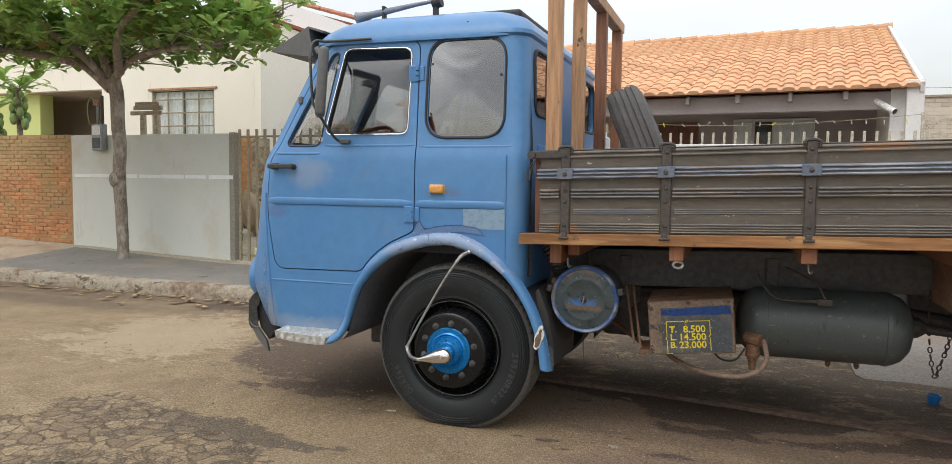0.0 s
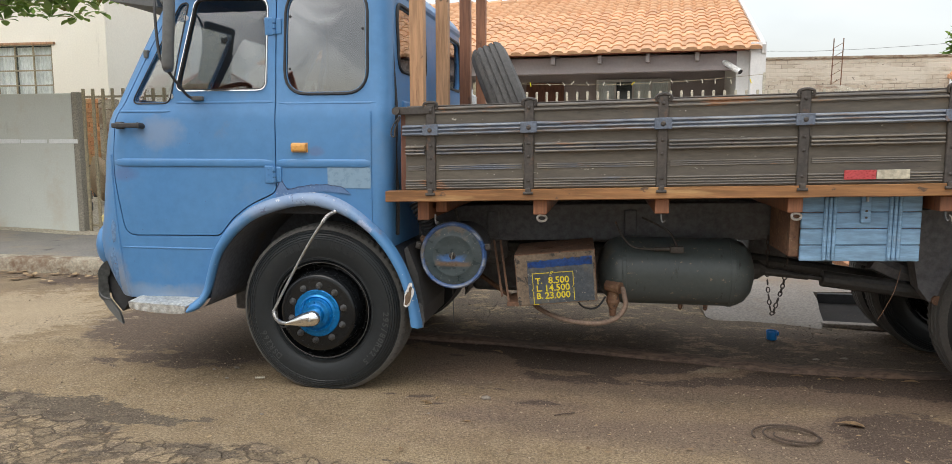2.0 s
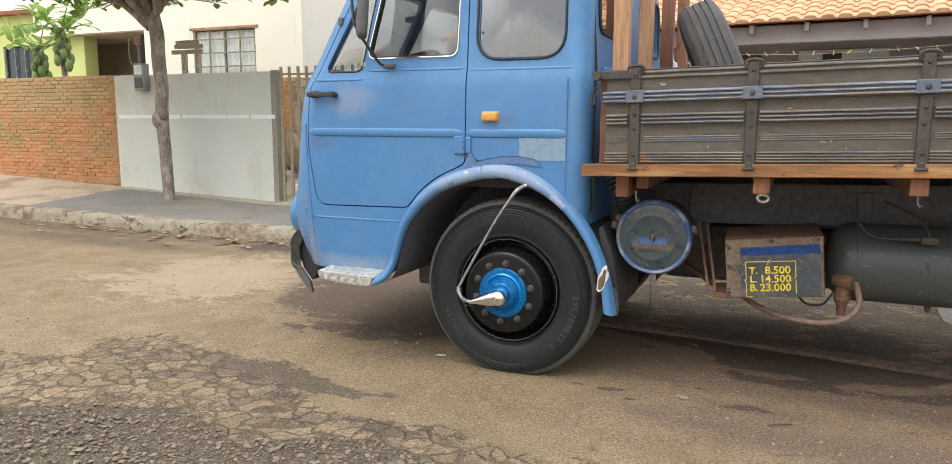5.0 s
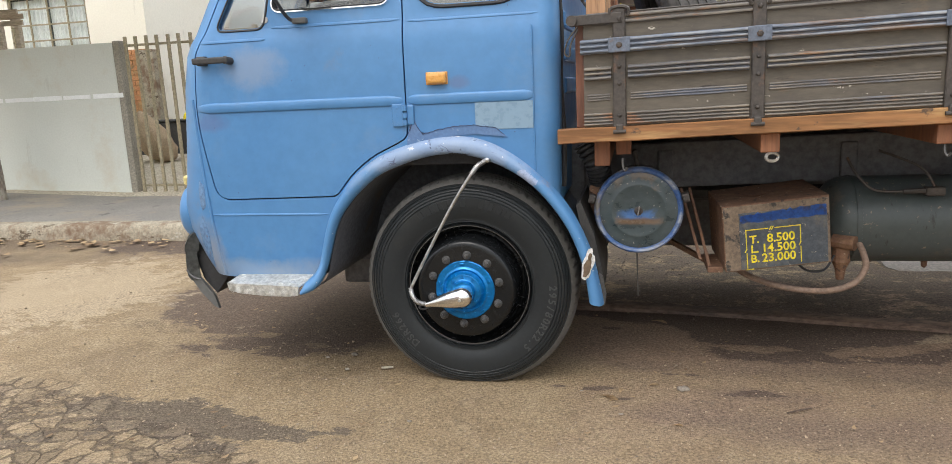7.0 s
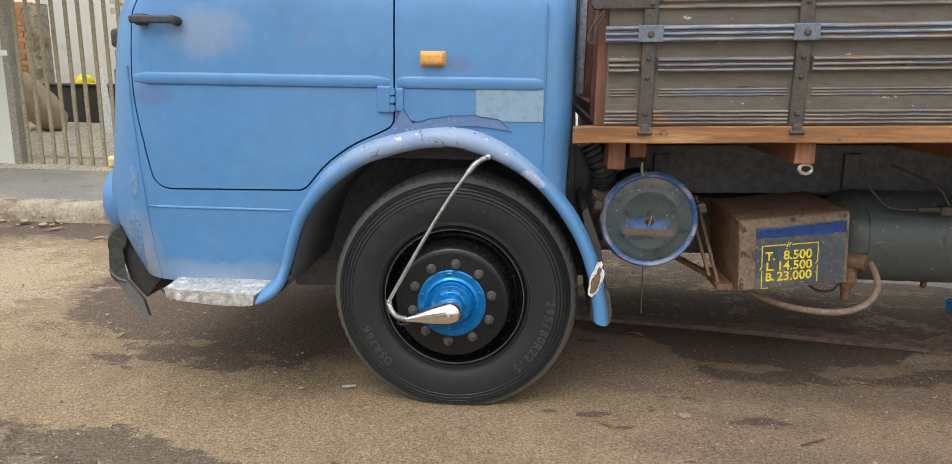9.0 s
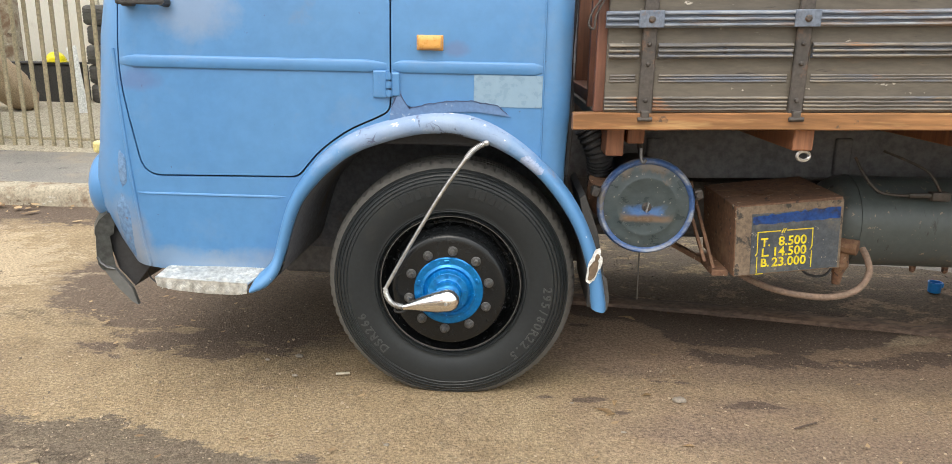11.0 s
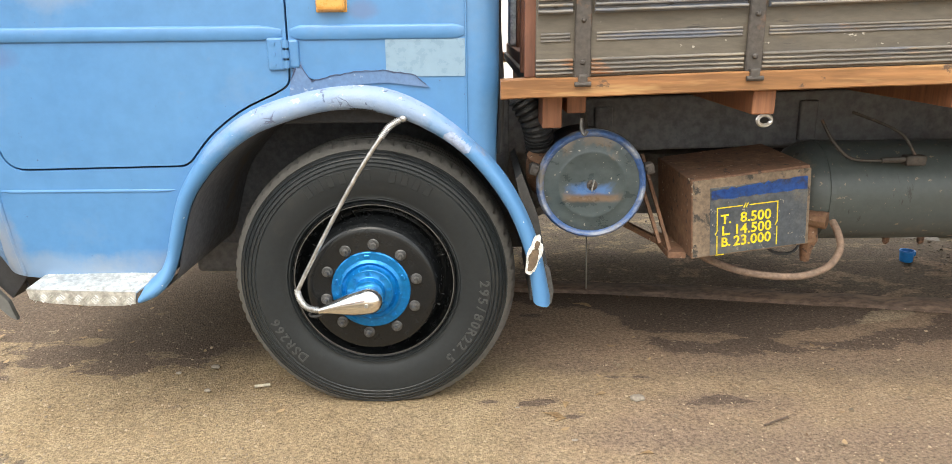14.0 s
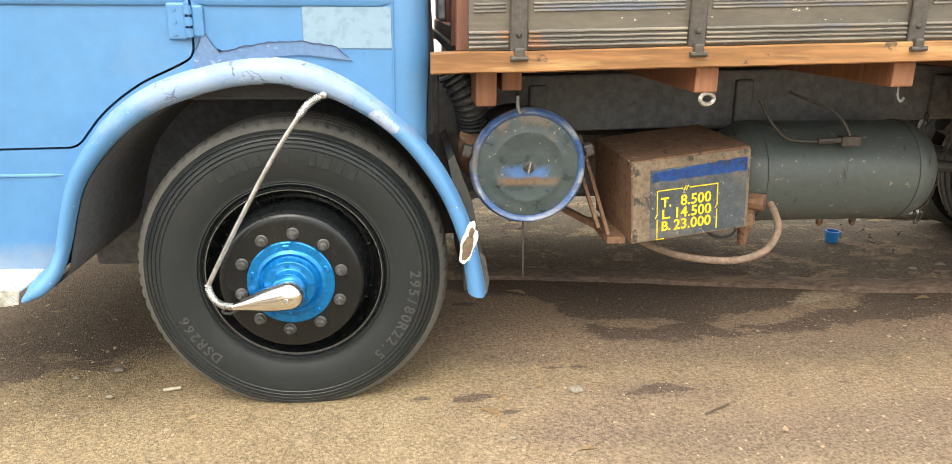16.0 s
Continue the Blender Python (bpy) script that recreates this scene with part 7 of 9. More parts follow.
def side_board(y, s):
    """One hinged side of the bed: planks, ribbed slats, rail and iron straps. s is 1 for the street side."""
    sb = part("side_board", up(box(BX0, BX1, y, y + 0.030 * s, 1.255, 1.300, 0.003)) if s > 0 else up(box(BX0, BX1, y - 0.03, y, 1.255, 1.300, 0.003)), M_bed, truck, "weathered dark plank side board with ribbed slats")
    for z0, z1 in ((1.301, 1.585), (1.586, 1.712)):
        yy = sorted((y, y + 0.030 * s))
        part("plank", up(box(BX0, BX1, yy[0], yy[1], z0, z1, 0.0015, 1)), M_bed, sb)
    yb = sorted((y + 0.030 * s, y + 0.036 * s))
    part("lining_board", up(box(BX0 + 0.002, BX1 - 0.002, yb[0], yb[1], 1.256, 1.711)), M_bed, sb)
    if s < 0:
        return sb
    gaps = list(zip((BX0 - 0.03,) + STRAPS, STRAPS + (BX1,)))
    part("top_rib", ribbed(BX0, BX1, 1.668, 1.714, y - 0.003, 2, 0.011), M_bedrib, sb)
    for a, b in gaps:
        part("ribbed_slat", ribbed(a + 0.035, b - 0.035, 1.448, 1.504, y - 0.012, 3, 0.014), M_bedrib, sb)
        part("fine_rib", ribbed(a + 0.045, b - 0.04, 1.362, 1.394, y - 0.0005, 3, 0.0042), M_bedrib, sb)
        part("bottom_rib", ribbed(a + 0.03, b - 0.03, 1.260, 1.314, y - 0.002, 4, 0.008), M_bedrib, sb)
    part("rail", ribbed(BX0 - 0.012, BX1, 1.556, 1.616, y - 0.018, 3, 0.014), M_bedrail, sb, "faded blue steel rail")
    part("cap_iron", up(box(BX0 + 0.01, BX1, y - 0.004, y + 0.034, 1.712, 1.720, 0.003, 1)), M_strap, sb)
    for i, x in enumerate(STRAPS):
        st = part("strap", up(box(x - 0.026, x + 0.026, y - 0.018, y - 0.004, 1.245, 1.725, 0.004, 1)), M_strap, sb, "dark iron strap")
        part("strap_plate", up(box(x - 0.045, x + 0.045, y - 0.037, y - 0.020, 1.556, 1.616, 0.004, 2)), M_plate, st)
        part("strap_top", up(tube([(x - 0.026, y - 0.002, 1.722), (x + 0.026, y - 0.002, 1.722)], 0.016, 10)), M_strap, st)
        part("strap_eye", up(box(x - 0.015, x + 0.015, y - 0.042, y - 0.010, 1.232, 1.264, 0.007, 3)), M_strap, st, "dark iron hinge eye")
        part("hinge_pin", up(tube([(x - 0.026, y - 0.036, 1.233), (x + 0.026, y - 0.036, 1.233)], 0.008, 10)), M_strap, st)
        part("strap_clamp", up(tube(smooth_path([(x - 0.034, y - 0.014, 1.700), (x - 0.036, y - 0.020, 1.728), (x, y - 0.016, 1.738), (x + 0.036, y - 0.020, 1.728), (x + 0.034, y - 0.014, 1.700)], 4), 0.0075, 6)), M_strap, st)
        for z, r in ((1.585, 0.013), (1.69, 0.010), (1.50, 0.009), (1.43, 0.009), (1.30, 0.009)):
            d = 0.036 if z == 1.585 else 0.018
            part("bolt", up(turn_bm(lathe([(0, -0.009), (r * 0.6, -0.008), (r, -0.003), (r, 0.003)], 8), pose(x, y - d, z))), M_strap, st)
    for a, b in gaps:
        part("slat_bolt", up(turn_bm(lathe([(0, -0.007), (0.007, -0.006), (0.011, -0.002), (0.011, 0.004)], 8), pose((a + b) / 2, y - 0.016, 1.477))), M_strap, sb)
    return sb


BY = -0.140
sb = side_board(BY, 1)
side_board(2 * MID - BY, -1)
# front corner bracket with a wire hook
part("corner_bracket", up(box(BX0 - 0.05, BX0 + 0.16, BY - 0.022, BY - 0.004, 1.674, 1.716, 0.004)), M_strap, sb)
part("corner_knob", up(tube([(BX0 - 0.045, BY - 0.04, 1.695), (BX0 - 0.045, BY + 0.02, 1.695)], 0.022, 12)), M_strap, sb)
part("wire_hook", up(tube(smooth_path([(BX0 - 0.02, BY - 0.03, 1.67), (BX0 - 0.06, BY - 0.03, 1.62), (BX0 - 0.075, BY - 0.03, 1.57), (BX0 - 0.055, BY - 0.03, 1.555), (BX0 - 0.05, BY - 0.03, 1.60), (BX0 - 0.02, BY - 0.03, 1.66)]), 0.004, 6)), M_strap, sb)
part("reflector", up(box(2.86, 3.01, BY - 0.0145, BY - 0.011, 1.279, 1.326, 0.001, 1)), M_red, sb, "red reflective strip")
part("reflector", up(box(3.012, 3.165, BY - 0.0145, BY - 0.011, 1.279, 1.326, 0.001, 1)), M_picket, sb, "dirty white reflective strip")
# floor, side sill and cross beams
part("bed_floor", up(box(0.55, 6.6, -0.10, 2.26, 1.215, 1.255, 0.004)), M_bed, truck)


def sill(y0, y1):
    bm = bmesh.new()
    n = 60
    rings = []
    for i in range(n + 1):
        x = 0.462 + (6.62 - 0.462) * i / n
        w = 0.003 * noise.noise((i * 0.5, 0, y0))
        rings.append([bm.verts.new((x, y, z + w)) for y, z in ((y0, 1.196), (y0 - 0.0, 1.250), (y0 + 0.006, 1.254), (y1, 1.254), (y1, 1.192), (y0 + 0.006, 1.192))])
    for a, b in zip(rings, rings[1:]):
        for j in range(6):
            bm.faces.new((a[j], b[j], b[(j + 1) % 6], a[(j + 1) % 6]))
    bm.faces.new(rings[0])
    bm.faces.new(rings[-1][::-1])
    return up(bm)


part("side_sill", sill(-0.168, -0.095), M_newwood, truck, "new orange-brown hardwood sill")
part("side_sill", sill(2.255, 2.328), M_newwood, truck)
part("cross_beam", up(box(0.608, 0.676, -0.02, 2.28, 1.075, 1.190, 0.006)), M_redwood, truck)
for i, x in enumerate((0.733, 1.325, 1.975, 2.645, 3.365, 3.98, 4.65, 5.3, 6.0)):
    cb = part("cross_beam", up(box(x - (0.038 if i else 0.034), x + (0.038 if i else 0.034), -0.115 if i else 0.05, 2.28, 1.110 if i else 1.115, 1.190, 0.006)), M_redwood, truck, "reddish hardwood cross beam")
    if i in (1, 3, 5):
        part("rope_ring", up(turn_bm(tube([(0.026 * math.cos(a), 0, 0.017 * math.sin(a)) for a in (2 * math.pi * k / 20 for k in range(20))], 0.007, 6, closed=True), pose(x + 0.01, -0.105, 1.090, 0, 6, 15))), M_steel, cb, "bare steel rope ring")
    else:
        part("rope_hook", up(tube(smooth_path([(x, -0.095, 1.115), (x, -0.098, 1.08), (x + 0.01, -0.105, 1.062), (x + 0.018, -0.11, 1.075)]), 0.006, 6)), M_nut, cb)

# headboard frame behind the cab
hb = part("headboard", up(box(0.565, 0.66, -0.10, 2.26, 1.255, 1.31, 0.005)), M_redwood, truck, "open wooden headboard frame")
for i, (y, h) in enumerate(((-0.045, 2.80), (0.60, 2.80), (1.38, 2.80), (2.08, 2.80))):
    part("post", up(turn_bm(box(-0.04, 0.04, -0.035, 0.035, 1.25, h, 0.006), pose(0.625, y, 0, 0, 0, 0))), M_postwood if i < 2 else M_redwood, hb, "raw hardwood post")
part("top_rail", up(box(0.585, 0.665, -0.10, 2.20, 2.80, 2.88, 0.006)), M_postwood, hb)
for z in (1.32, 1.51):
    part("headboard_plank", up(box(0.655, 0.68, -0.08, 2.24, z, z + 0.17, 0.004)), M_redwood, hb)
for y in (-0.115, 0.14):
    part("headboard_stile", up(box(0.54, 0.60, y, y + 0.045, 1.255, 1.70, 0.004)), M_door, hb)

can = thing("plastic_can", 0.605, 1.62, 1.31, "tall white plastic can standing behind the headboard posts", "plastic can")
part("can_body", up(box(0.556, 0.652, 1.52, 1.72, 1.312, 1.90, 0.018, 3)), M_white, can)
part("can_neck", up(tube([(0.604, 1.66, 1.90), (0.604, 1.66, 1.94)], 0.028, 14)), M_white, can)

# spare tyre leaning in the bed
sp_at = pose(1.03, 1.0, 1.700, 0, 0, -83) @ pose(0, 0, 0, 22, 0, 0) @ Matrix.Diagonal((1, 0.80, 1, 1)) @ pose(0, -0.14, 0)
spare = tagged(part("spare_tyre", turn_bm(tyre_bm(notch=0.010), sp_at), M_oldrubber, smooth=38), "worn grey spare truck tyre leaning against the headboard", "tyre")
spare.data.transform(Matrix.Translation((0, 0, 0)))

# ---- under the bed ----
for y in (0.72, 1.36):
    part("chassis_rail", up(box(-1.3, 6.5, y, y + 0.08, 0.86, 1.10, 0.01)), M_under, truck)
part("engine", box(-0.95, 0.30, 0.78, 1.38, 0.55, 1.15, 0.06), M_under, truck, "dark greasy engine block")
part("gearbox", tube([(0.3, 1.08, 0.85), (0.5, 1.08, 0.85), (0.95, 1.08, 0.82), (1.0, 1.08, 0.82)], [0.24, 0.22, 0.16, 0.10], 14), M_under, truck)
part("prop_shaft", tube([(1.0, 1.08, 0.80), (2.4, 1.08, 0.76), (2.45, 1.08, 0.76), (4.0, 1.08, 0.56)], 0.05, 12), M_black, truck)
for x in (0.9, 1.8, 2.7, 3.5):
    part("cross_member", up(box(x, x + 0.08, 0.7, 1.46, 0.88, 1.06, 0.01)), M_under, truck)
for y in (0.70, 1.38):
    part("leaf_spring", tube(smooth_path([(-0.75, y, 0.60), (-0.4, y, 0.50), (0, y, 0.46), (0.4, y, 0.52), (0.7, y, 0.64)]), 0.04, 6), M_under, truck)
    part("leaf_spring", tube(smooth_path([(3.3, y, 0.80), (3.7, y, 0.64), (4.12, y, 0.58), (4.6, y, 0.64), (5.0, y, 0.80)]), 0.055, 6), M_under, truck)
    part("spring_hanger", up(prism([(3.42, 1.06), (3.74, 1.06), (3.74, 0.66), (3.62, 0.53), (3.56, 0.52), (3.50, 0.60), (3.46, 0.80)], y - 0.19, y - 0.08)), M_under, truck)
part("inner_fender", box(-0.9, 0.52, 0.62, 0.70, 0.35, 1.15, 0.02), M_under, truck)
part("spring_bolt", tube([(3.60, 0.49, 0.605), (3.60, 0.64, 0.605)], 0.028, 12), M_rust, truck)
part("brake_rod", tube([(3.62, 0.46, 0.60), (3.80, 0.46, 0.535)], 0.014, 8), M_driveold, truck, "pale dusty rod")
part("drag_link", tube([(-0.55, 0.45, 0.50), (0.35, 0.47, 0.47)], 0.02, 8), M_under, truck)

# air cleaner
AC = (0.798, 0.06, 0.862)
ac = part("air_cleaner", turn_bm(lathe([(0.0, 0.44), (0.15, 0.44), (0.165, 0.42), (0.168, 0.10), (0.186, 0.09), (0.190, 0.06), (0.186, 0.035)], 48), pose(*AC)), M_under, truck, "round air cleaner with a worn blue lid", smooth=40)
part("lid_ring", turn_bm(lathe([(0.186, 0.045), (0.198, 0.040), (0.201, 0.024), (0.197, 0.004), (0.190, -0.003), (0.182, -0.002), (0.174, 0.010)], 64), pose(*AC)), M_filterblue, ac, "blue lid rim", smooth=50)


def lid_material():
    """Dark worn lid: a blue band painted like a reflection below the middle, a tan band of reflection and dirt under it
    and rust along the rim.
    """
    m, nt, nodes, links, bsdf = nodes_of("banded_filter_lid")
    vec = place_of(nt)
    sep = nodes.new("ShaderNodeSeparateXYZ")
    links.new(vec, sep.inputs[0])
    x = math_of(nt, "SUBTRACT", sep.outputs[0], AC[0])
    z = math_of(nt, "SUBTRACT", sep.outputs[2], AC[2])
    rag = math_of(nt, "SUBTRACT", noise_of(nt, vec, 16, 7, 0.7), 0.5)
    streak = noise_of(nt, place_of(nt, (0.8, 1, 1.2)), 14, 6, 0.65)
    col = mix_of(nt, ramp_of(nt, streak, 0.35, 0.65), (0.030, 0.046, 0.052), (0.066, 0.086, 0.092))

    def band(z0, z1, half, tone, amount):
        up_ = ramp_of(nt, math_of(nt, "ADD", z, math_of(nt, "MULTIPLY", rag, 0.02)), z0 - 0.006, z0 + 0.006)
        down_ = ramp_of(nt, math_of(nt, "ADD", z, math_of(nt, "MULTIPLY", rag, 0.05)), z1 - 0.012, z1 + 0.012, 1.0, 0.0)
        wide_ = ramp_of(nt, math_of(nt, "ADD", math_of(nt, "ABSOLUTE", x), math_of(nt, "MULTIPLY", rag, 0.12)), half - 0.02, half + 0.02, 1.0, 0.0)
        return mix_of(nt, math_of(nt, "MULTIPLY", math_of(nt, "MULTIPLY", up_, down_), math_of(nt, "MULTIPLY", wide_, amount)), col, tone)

    # reflection-like blue, and tan below it, put into the lid's colour
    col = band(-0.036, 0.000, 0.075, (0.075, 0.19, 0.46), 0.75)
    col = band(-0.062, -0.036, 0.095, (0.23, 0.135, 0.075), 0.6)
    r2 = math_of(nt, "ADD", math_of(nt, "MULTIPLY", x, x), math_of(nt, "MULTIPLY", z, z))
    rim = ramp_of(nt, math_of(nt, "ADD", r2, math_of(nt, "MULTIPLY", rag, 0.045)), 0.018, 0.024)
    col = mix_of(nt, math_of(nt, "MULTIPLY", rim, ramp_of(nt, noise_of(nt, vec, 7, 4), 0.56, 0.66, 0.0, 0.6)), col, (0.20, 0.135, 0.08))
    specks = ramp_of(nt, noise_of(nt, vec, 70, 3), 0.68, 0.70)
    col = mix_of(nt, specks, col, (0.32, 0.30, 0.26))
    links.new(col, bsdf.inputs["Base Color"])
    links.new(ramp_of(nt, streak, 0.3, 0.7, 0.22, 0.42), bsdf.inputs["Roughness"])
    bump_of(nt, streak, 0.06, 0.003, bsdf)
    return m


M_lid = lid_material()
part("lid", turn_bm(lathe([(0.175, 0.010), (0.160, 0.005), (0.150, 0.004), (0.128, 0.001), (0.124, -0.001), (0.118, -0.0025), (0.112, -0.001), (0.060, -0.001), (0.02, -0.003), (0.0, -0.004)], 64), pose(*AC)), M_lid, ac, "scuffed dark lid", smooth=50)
part("wing_nut", turn_bm(lathe([(0.0, -0.022), (0.008, -0.020), (0.012, -0.010), (0.020, -0.006), (0.020, 0.0)], 12), pose(*AC)), M_strap, ac)
part("wing", turn_bm(box(-0.003, 0.003, -0.026, -0.008, -0.020, 0.024, 0.002, 1), pose(*AC, 0, 10, 0)), M_steel, ac)
for a in (15, 165):
    c, s = math.cos(radians(a)), math.sin(radians(a))
    lt = part("lid_latch", turn_bm(tube(smooth_path([(0.165, 0.14, 0), (0.215, 0.10, 0.0), (0.222, 0.05, 0.0), (0.205, 0.02, 0), (0.212, -0.006, 0)]), 0.010, 6), pose(*AC) @ pose(0, 0, 0, 0, -a, 0)), M_strap, ac)
    part("latch_tab", turn_bm(box(0.200, 0.232, 0.0, 0.05, -0.020, 0.020, 0.006), pose(*AC) @ pose(0, 0, 0, 0, -a, 0)), M_strap, lt)
part("hanger_strap", turn_bm(tube([(0.0, 0.2, 0.17), (-0.02, 0.18, 0.26)], 0.012, 6), pose(*AC)), M_strap, ac)
part("drip_wire", tube([(0.79, 0.10, 0.66), (0.795, 0.10, 0.45)], 0.003, 5), M_strap, ac)
# corrugated intake hose
hp = smooth_path([(0.63, 0.26, 0.90), (0.62, 0.24, 1.00), (0.60, 0.20, 1.08), (0.55, 0.20, 1.17)], 14)
part("intake_hose", tube(hp, [0.052 + 0.006 * (1 if i % 3 else -1) for i in range(len(hp))], 14), M_seal, truck, "corrugated black intake hose")
part("intake_elbow", tube(smooth_path([(0.66, 0.30, 0.80), (0.62, 0.24, 0.86), (0.62, 0.19, 0.95)]), 0.05, 12), M_rust, truck, smooth=50)


# dark boxes added on the far side to block daylight under the bed
part("far_gap_box", box(0.62, 2.3, 1.62, 2.12, 0.34, 1.06, 0.06, 4), M_under, truck, "dark box added on the far side to close the bright gap")
part("far_gap_filler", box(2.75, 3.35, 1.62, 2.12, 0.60, 1.10, 0.03), M_under, truck)
# battery box with painted writing
def quad_box(c, depth, thick=0.0):
    """A box whose front has the four given (x, y, z) corners: bottom left, bottom right, top right, top left."""
    bm = bmesh.new()
    a = [bm.verts.new(p) for p in c]
    b = [bm.verts.new((p[0] + depth[0], p[1] + depth[1], p[2] + depth[2])) for p in c]
    bm.faces.new(a)
    bm.faces.new(b[::-1])
    for i in range(4):
        bm.faces.new((a[i], b[i], b[(i + 1) % 4], a[(i + 1) % 4]))
    bmesh.ops.bevel(bm, geom=list(bm.edges), offset=0.004, segments=2, affect="EDGES", profile=0.5)
    return bm


BL, BR_, TR, TL = (1.185, 0.085, 0.568), (1.645, 0.150, 0.605), (1.622, 0.155, 0.912), (1.160, 0.070, 0.872)
bx = part("battery_box", quad_box([BL, BR_, TR, TL], (-0.02, 0.44, 0.01)), M_rust, truck, "rusty steel battery box with painted yellow figures")
ux = (Vector(BR_) - Vector(BL)).normalized()
uz = (Vector(TL) - Vector(BL)).normalized()
un = ux.cross(uz).normalized()


def on_box(bm, u, w, lift):
    """Moves flat geometry drawn in x and y to the box front, u along and w up from its lower left corner."""
    m = Matrix(((ux.x, uz.x, un.x, 0), (ux.y, uz.y, un.y, 0), (ux.z, uz.z, un.z, 0), (0, 0, 0, 1)))
    o = Vector(BL) + ux * u + uz * w + un * lift
    mm = Matrix.Translation(o) @ m
    if isinstance(bm, bpy.types.Mesh):
        bm.transform(mm)
        return bm
    return turn_bm(bm, mm)


W, HH = (Vector(BR_) - Vector(BL)).length, (Vector(TL) - Vector(BL)).length
part("front_edge", on_box(box(0.004, W - 0.004, 0.004, HH - 0.004, 0, 0.003, 0.001, 1), 0, 0, 0), M_boxedge, bx)
part("front_panel", on_box(box(0.0, W - 0.085, 0.0, HH - 0.045, 0, 0.003, 0.001, 1), 0.070, 0.008, 0.002), M_boxface, bx, "weathered dark panel")
# uneven blue stripe
stripe = bmesh.new()
low, high = [], []
for i in range(25):
    t = i / 24
    low.append(stripe.verts.new(((W - 0.092) * t, 0.0 + 0.004 * noise.noise((i * 0.6, 1, 2)) + 0.006 * noise.noise((i * 1.7, 3, 2)), 0.0)))
    high.append(stripe.verts.new(((W - 0.092) * t, 0.034 + 0.018 * t + 0.012 * noise.noise((i * 0.9, 4, 2)), 0.0)))
for i in range(24):
    stripe.faces.new((low[i], low[i + 1], high[i + 1], high[i]))
bmesh.ops.solidify(stripe, geom=list(stripe.faces), thickness=0.001)
part("blue_stripe", on_box(stripe, 0.074, HH - 0.082, 0.0062), M_bluestripe, bx, "royal blue painted stripe")


def loose_pieces(me):
    """Each separate shape of a mesh as a bmesh of its own."""
    bm = bmesh.new()
    bm.from_mesh(me)
    left, out = set(bm.verts), []
    while left:
        todo, seen = [left.pop()], set()
        while todo:
            v = todo.pop()
            seen.add(v)
            for e in v.link_edges:
                w = e.other_vert(v)
                if w in left:
                    left.remove(w)
                    todo.append(w)
        one = bmesh.new()
        twin = {v: one.verts.new(v.co) for v in seen}
        for f in {f for v in seen for f in v.link_faces}:
            one.faces.new([twin[v] for v in f.verts])
        out.append(one)
    return out


for i, row in enumerate((("T.", "8.500"), ("L.", "14.500"), ("B.", "23.000"))):
    w0 = 0.142 - i * 0.045
    for body, size, bold, u in ((row[0], 0.050, 0.0006, 0.132), (row[1], 0.0550, 0.0004, 0.236 + (0.012 if i == 0 else 0))):
        src = text_mesh(body, size, 0.0006, bold + 0.0006)
        src.update()
        welded = bmesh.new()
        welded.from_mesh(src)
        bmesh.ops.remove_doubles(welded, verts=welded.verts, dist=0.00005)
        welded.to_mesh(src)
        welded.free()
        for piece in loose_pieces(src):
            part("painted_digit", on_box(piece, u, w0, 0.0062), M_yellow, bx, "yellow hand-painted figure")
for u0, u1, w0, w1 in ((0.095, 0.195, 0.187, 0.191), (0.222, 0.335, 0.187, 0.191), (0.095, 0.099, 0.100, 0.190), (0.095, 0.099, 0.010, 0.082), (0.331, 0.335, 0.110, 0.190), (0.331, 0.335, 0.018, 0.092), (0.092, 0.125, 0.004, 0.008)):
    part("frame_line", on_box(box(u0, u1, w0, w1, 0, 0.0012), 0, 0, 0.0055), M_yellow, bx)
for u, w in ((0.204, 0.184), (0.213, 0.184), (0.094, 0.090), (0.330, 0.100)):
    part("frame_tick", on_box(turn_bm(box(-0.002, 0.002, -0.010, 0.010, 0, 0.0012), pose(0, 0, 0, 0, 0, -28)), u, w + 0.005, 0.0055), M_yellow, bx)
part("box_mark", on_box(lathe([(0.0, 0), (0.05, 0.0), (0.055, 0.002), (0.05, 0.004), (0.0, 0.004)], 24), 0.2, HH, -0.2), M_rust, bx)
for dx, dz in ((-0.05, 0.0), (-0.09, 0.03)):
    part("bracket", tube([(1.17 + dx, 0.16, 0.58 + dz), (1.09 + dx, 0.36, 0.92)], 0.009, 4), M_rust, bx)
part("bracket", box(1.11, 1.18, 0.14, 0.42, 0.553, 0.580, 0.004), M_rust, bx)
part("support_bar", tube([(1.16, 0.30, 0.55), (0.86, 0.62, 0.66)], 0.016, 4), M_rust, truck)

# air tank with fittings and hose
TKP = [(0.0, -0.47), (0.06, -0.466), (0.13, -0.445), (0.18, -0.405), (0.203, -0.36), (0.208, -0.33), (0.208, 0.33), (0.203, 0.36), (0.18, 0.405), (0.13, 0.445), (0.06, 0.466), (0.0, 0.47)]
tk = part("air_tank", turn_bm(lathe(TKP, 48), pose(2.105, 0.52, 0.735, 0, 0, 90)), M_tank, truck, "dark green cylindrical air tank", smooth=40)
for x in (1.80, 2.43):
    part("tank_band", turn_bm(lathe([(0.2085, -0.012), (0.2115, -0.011), (0.2115, 0.011), (0.2085, 0.012)], 48), pose(x, 0.52, 0.735, 0, 0, 90)), M_tank, tk)
for x in (2.15, 2.30):
    part("drain_nub", tube([(x, 0.52, 0.535), (x, 0.52, 0.50), (x, 0.52, 0.49)], [0.016, 0.014, 0.007], 8), M_rust, tk)
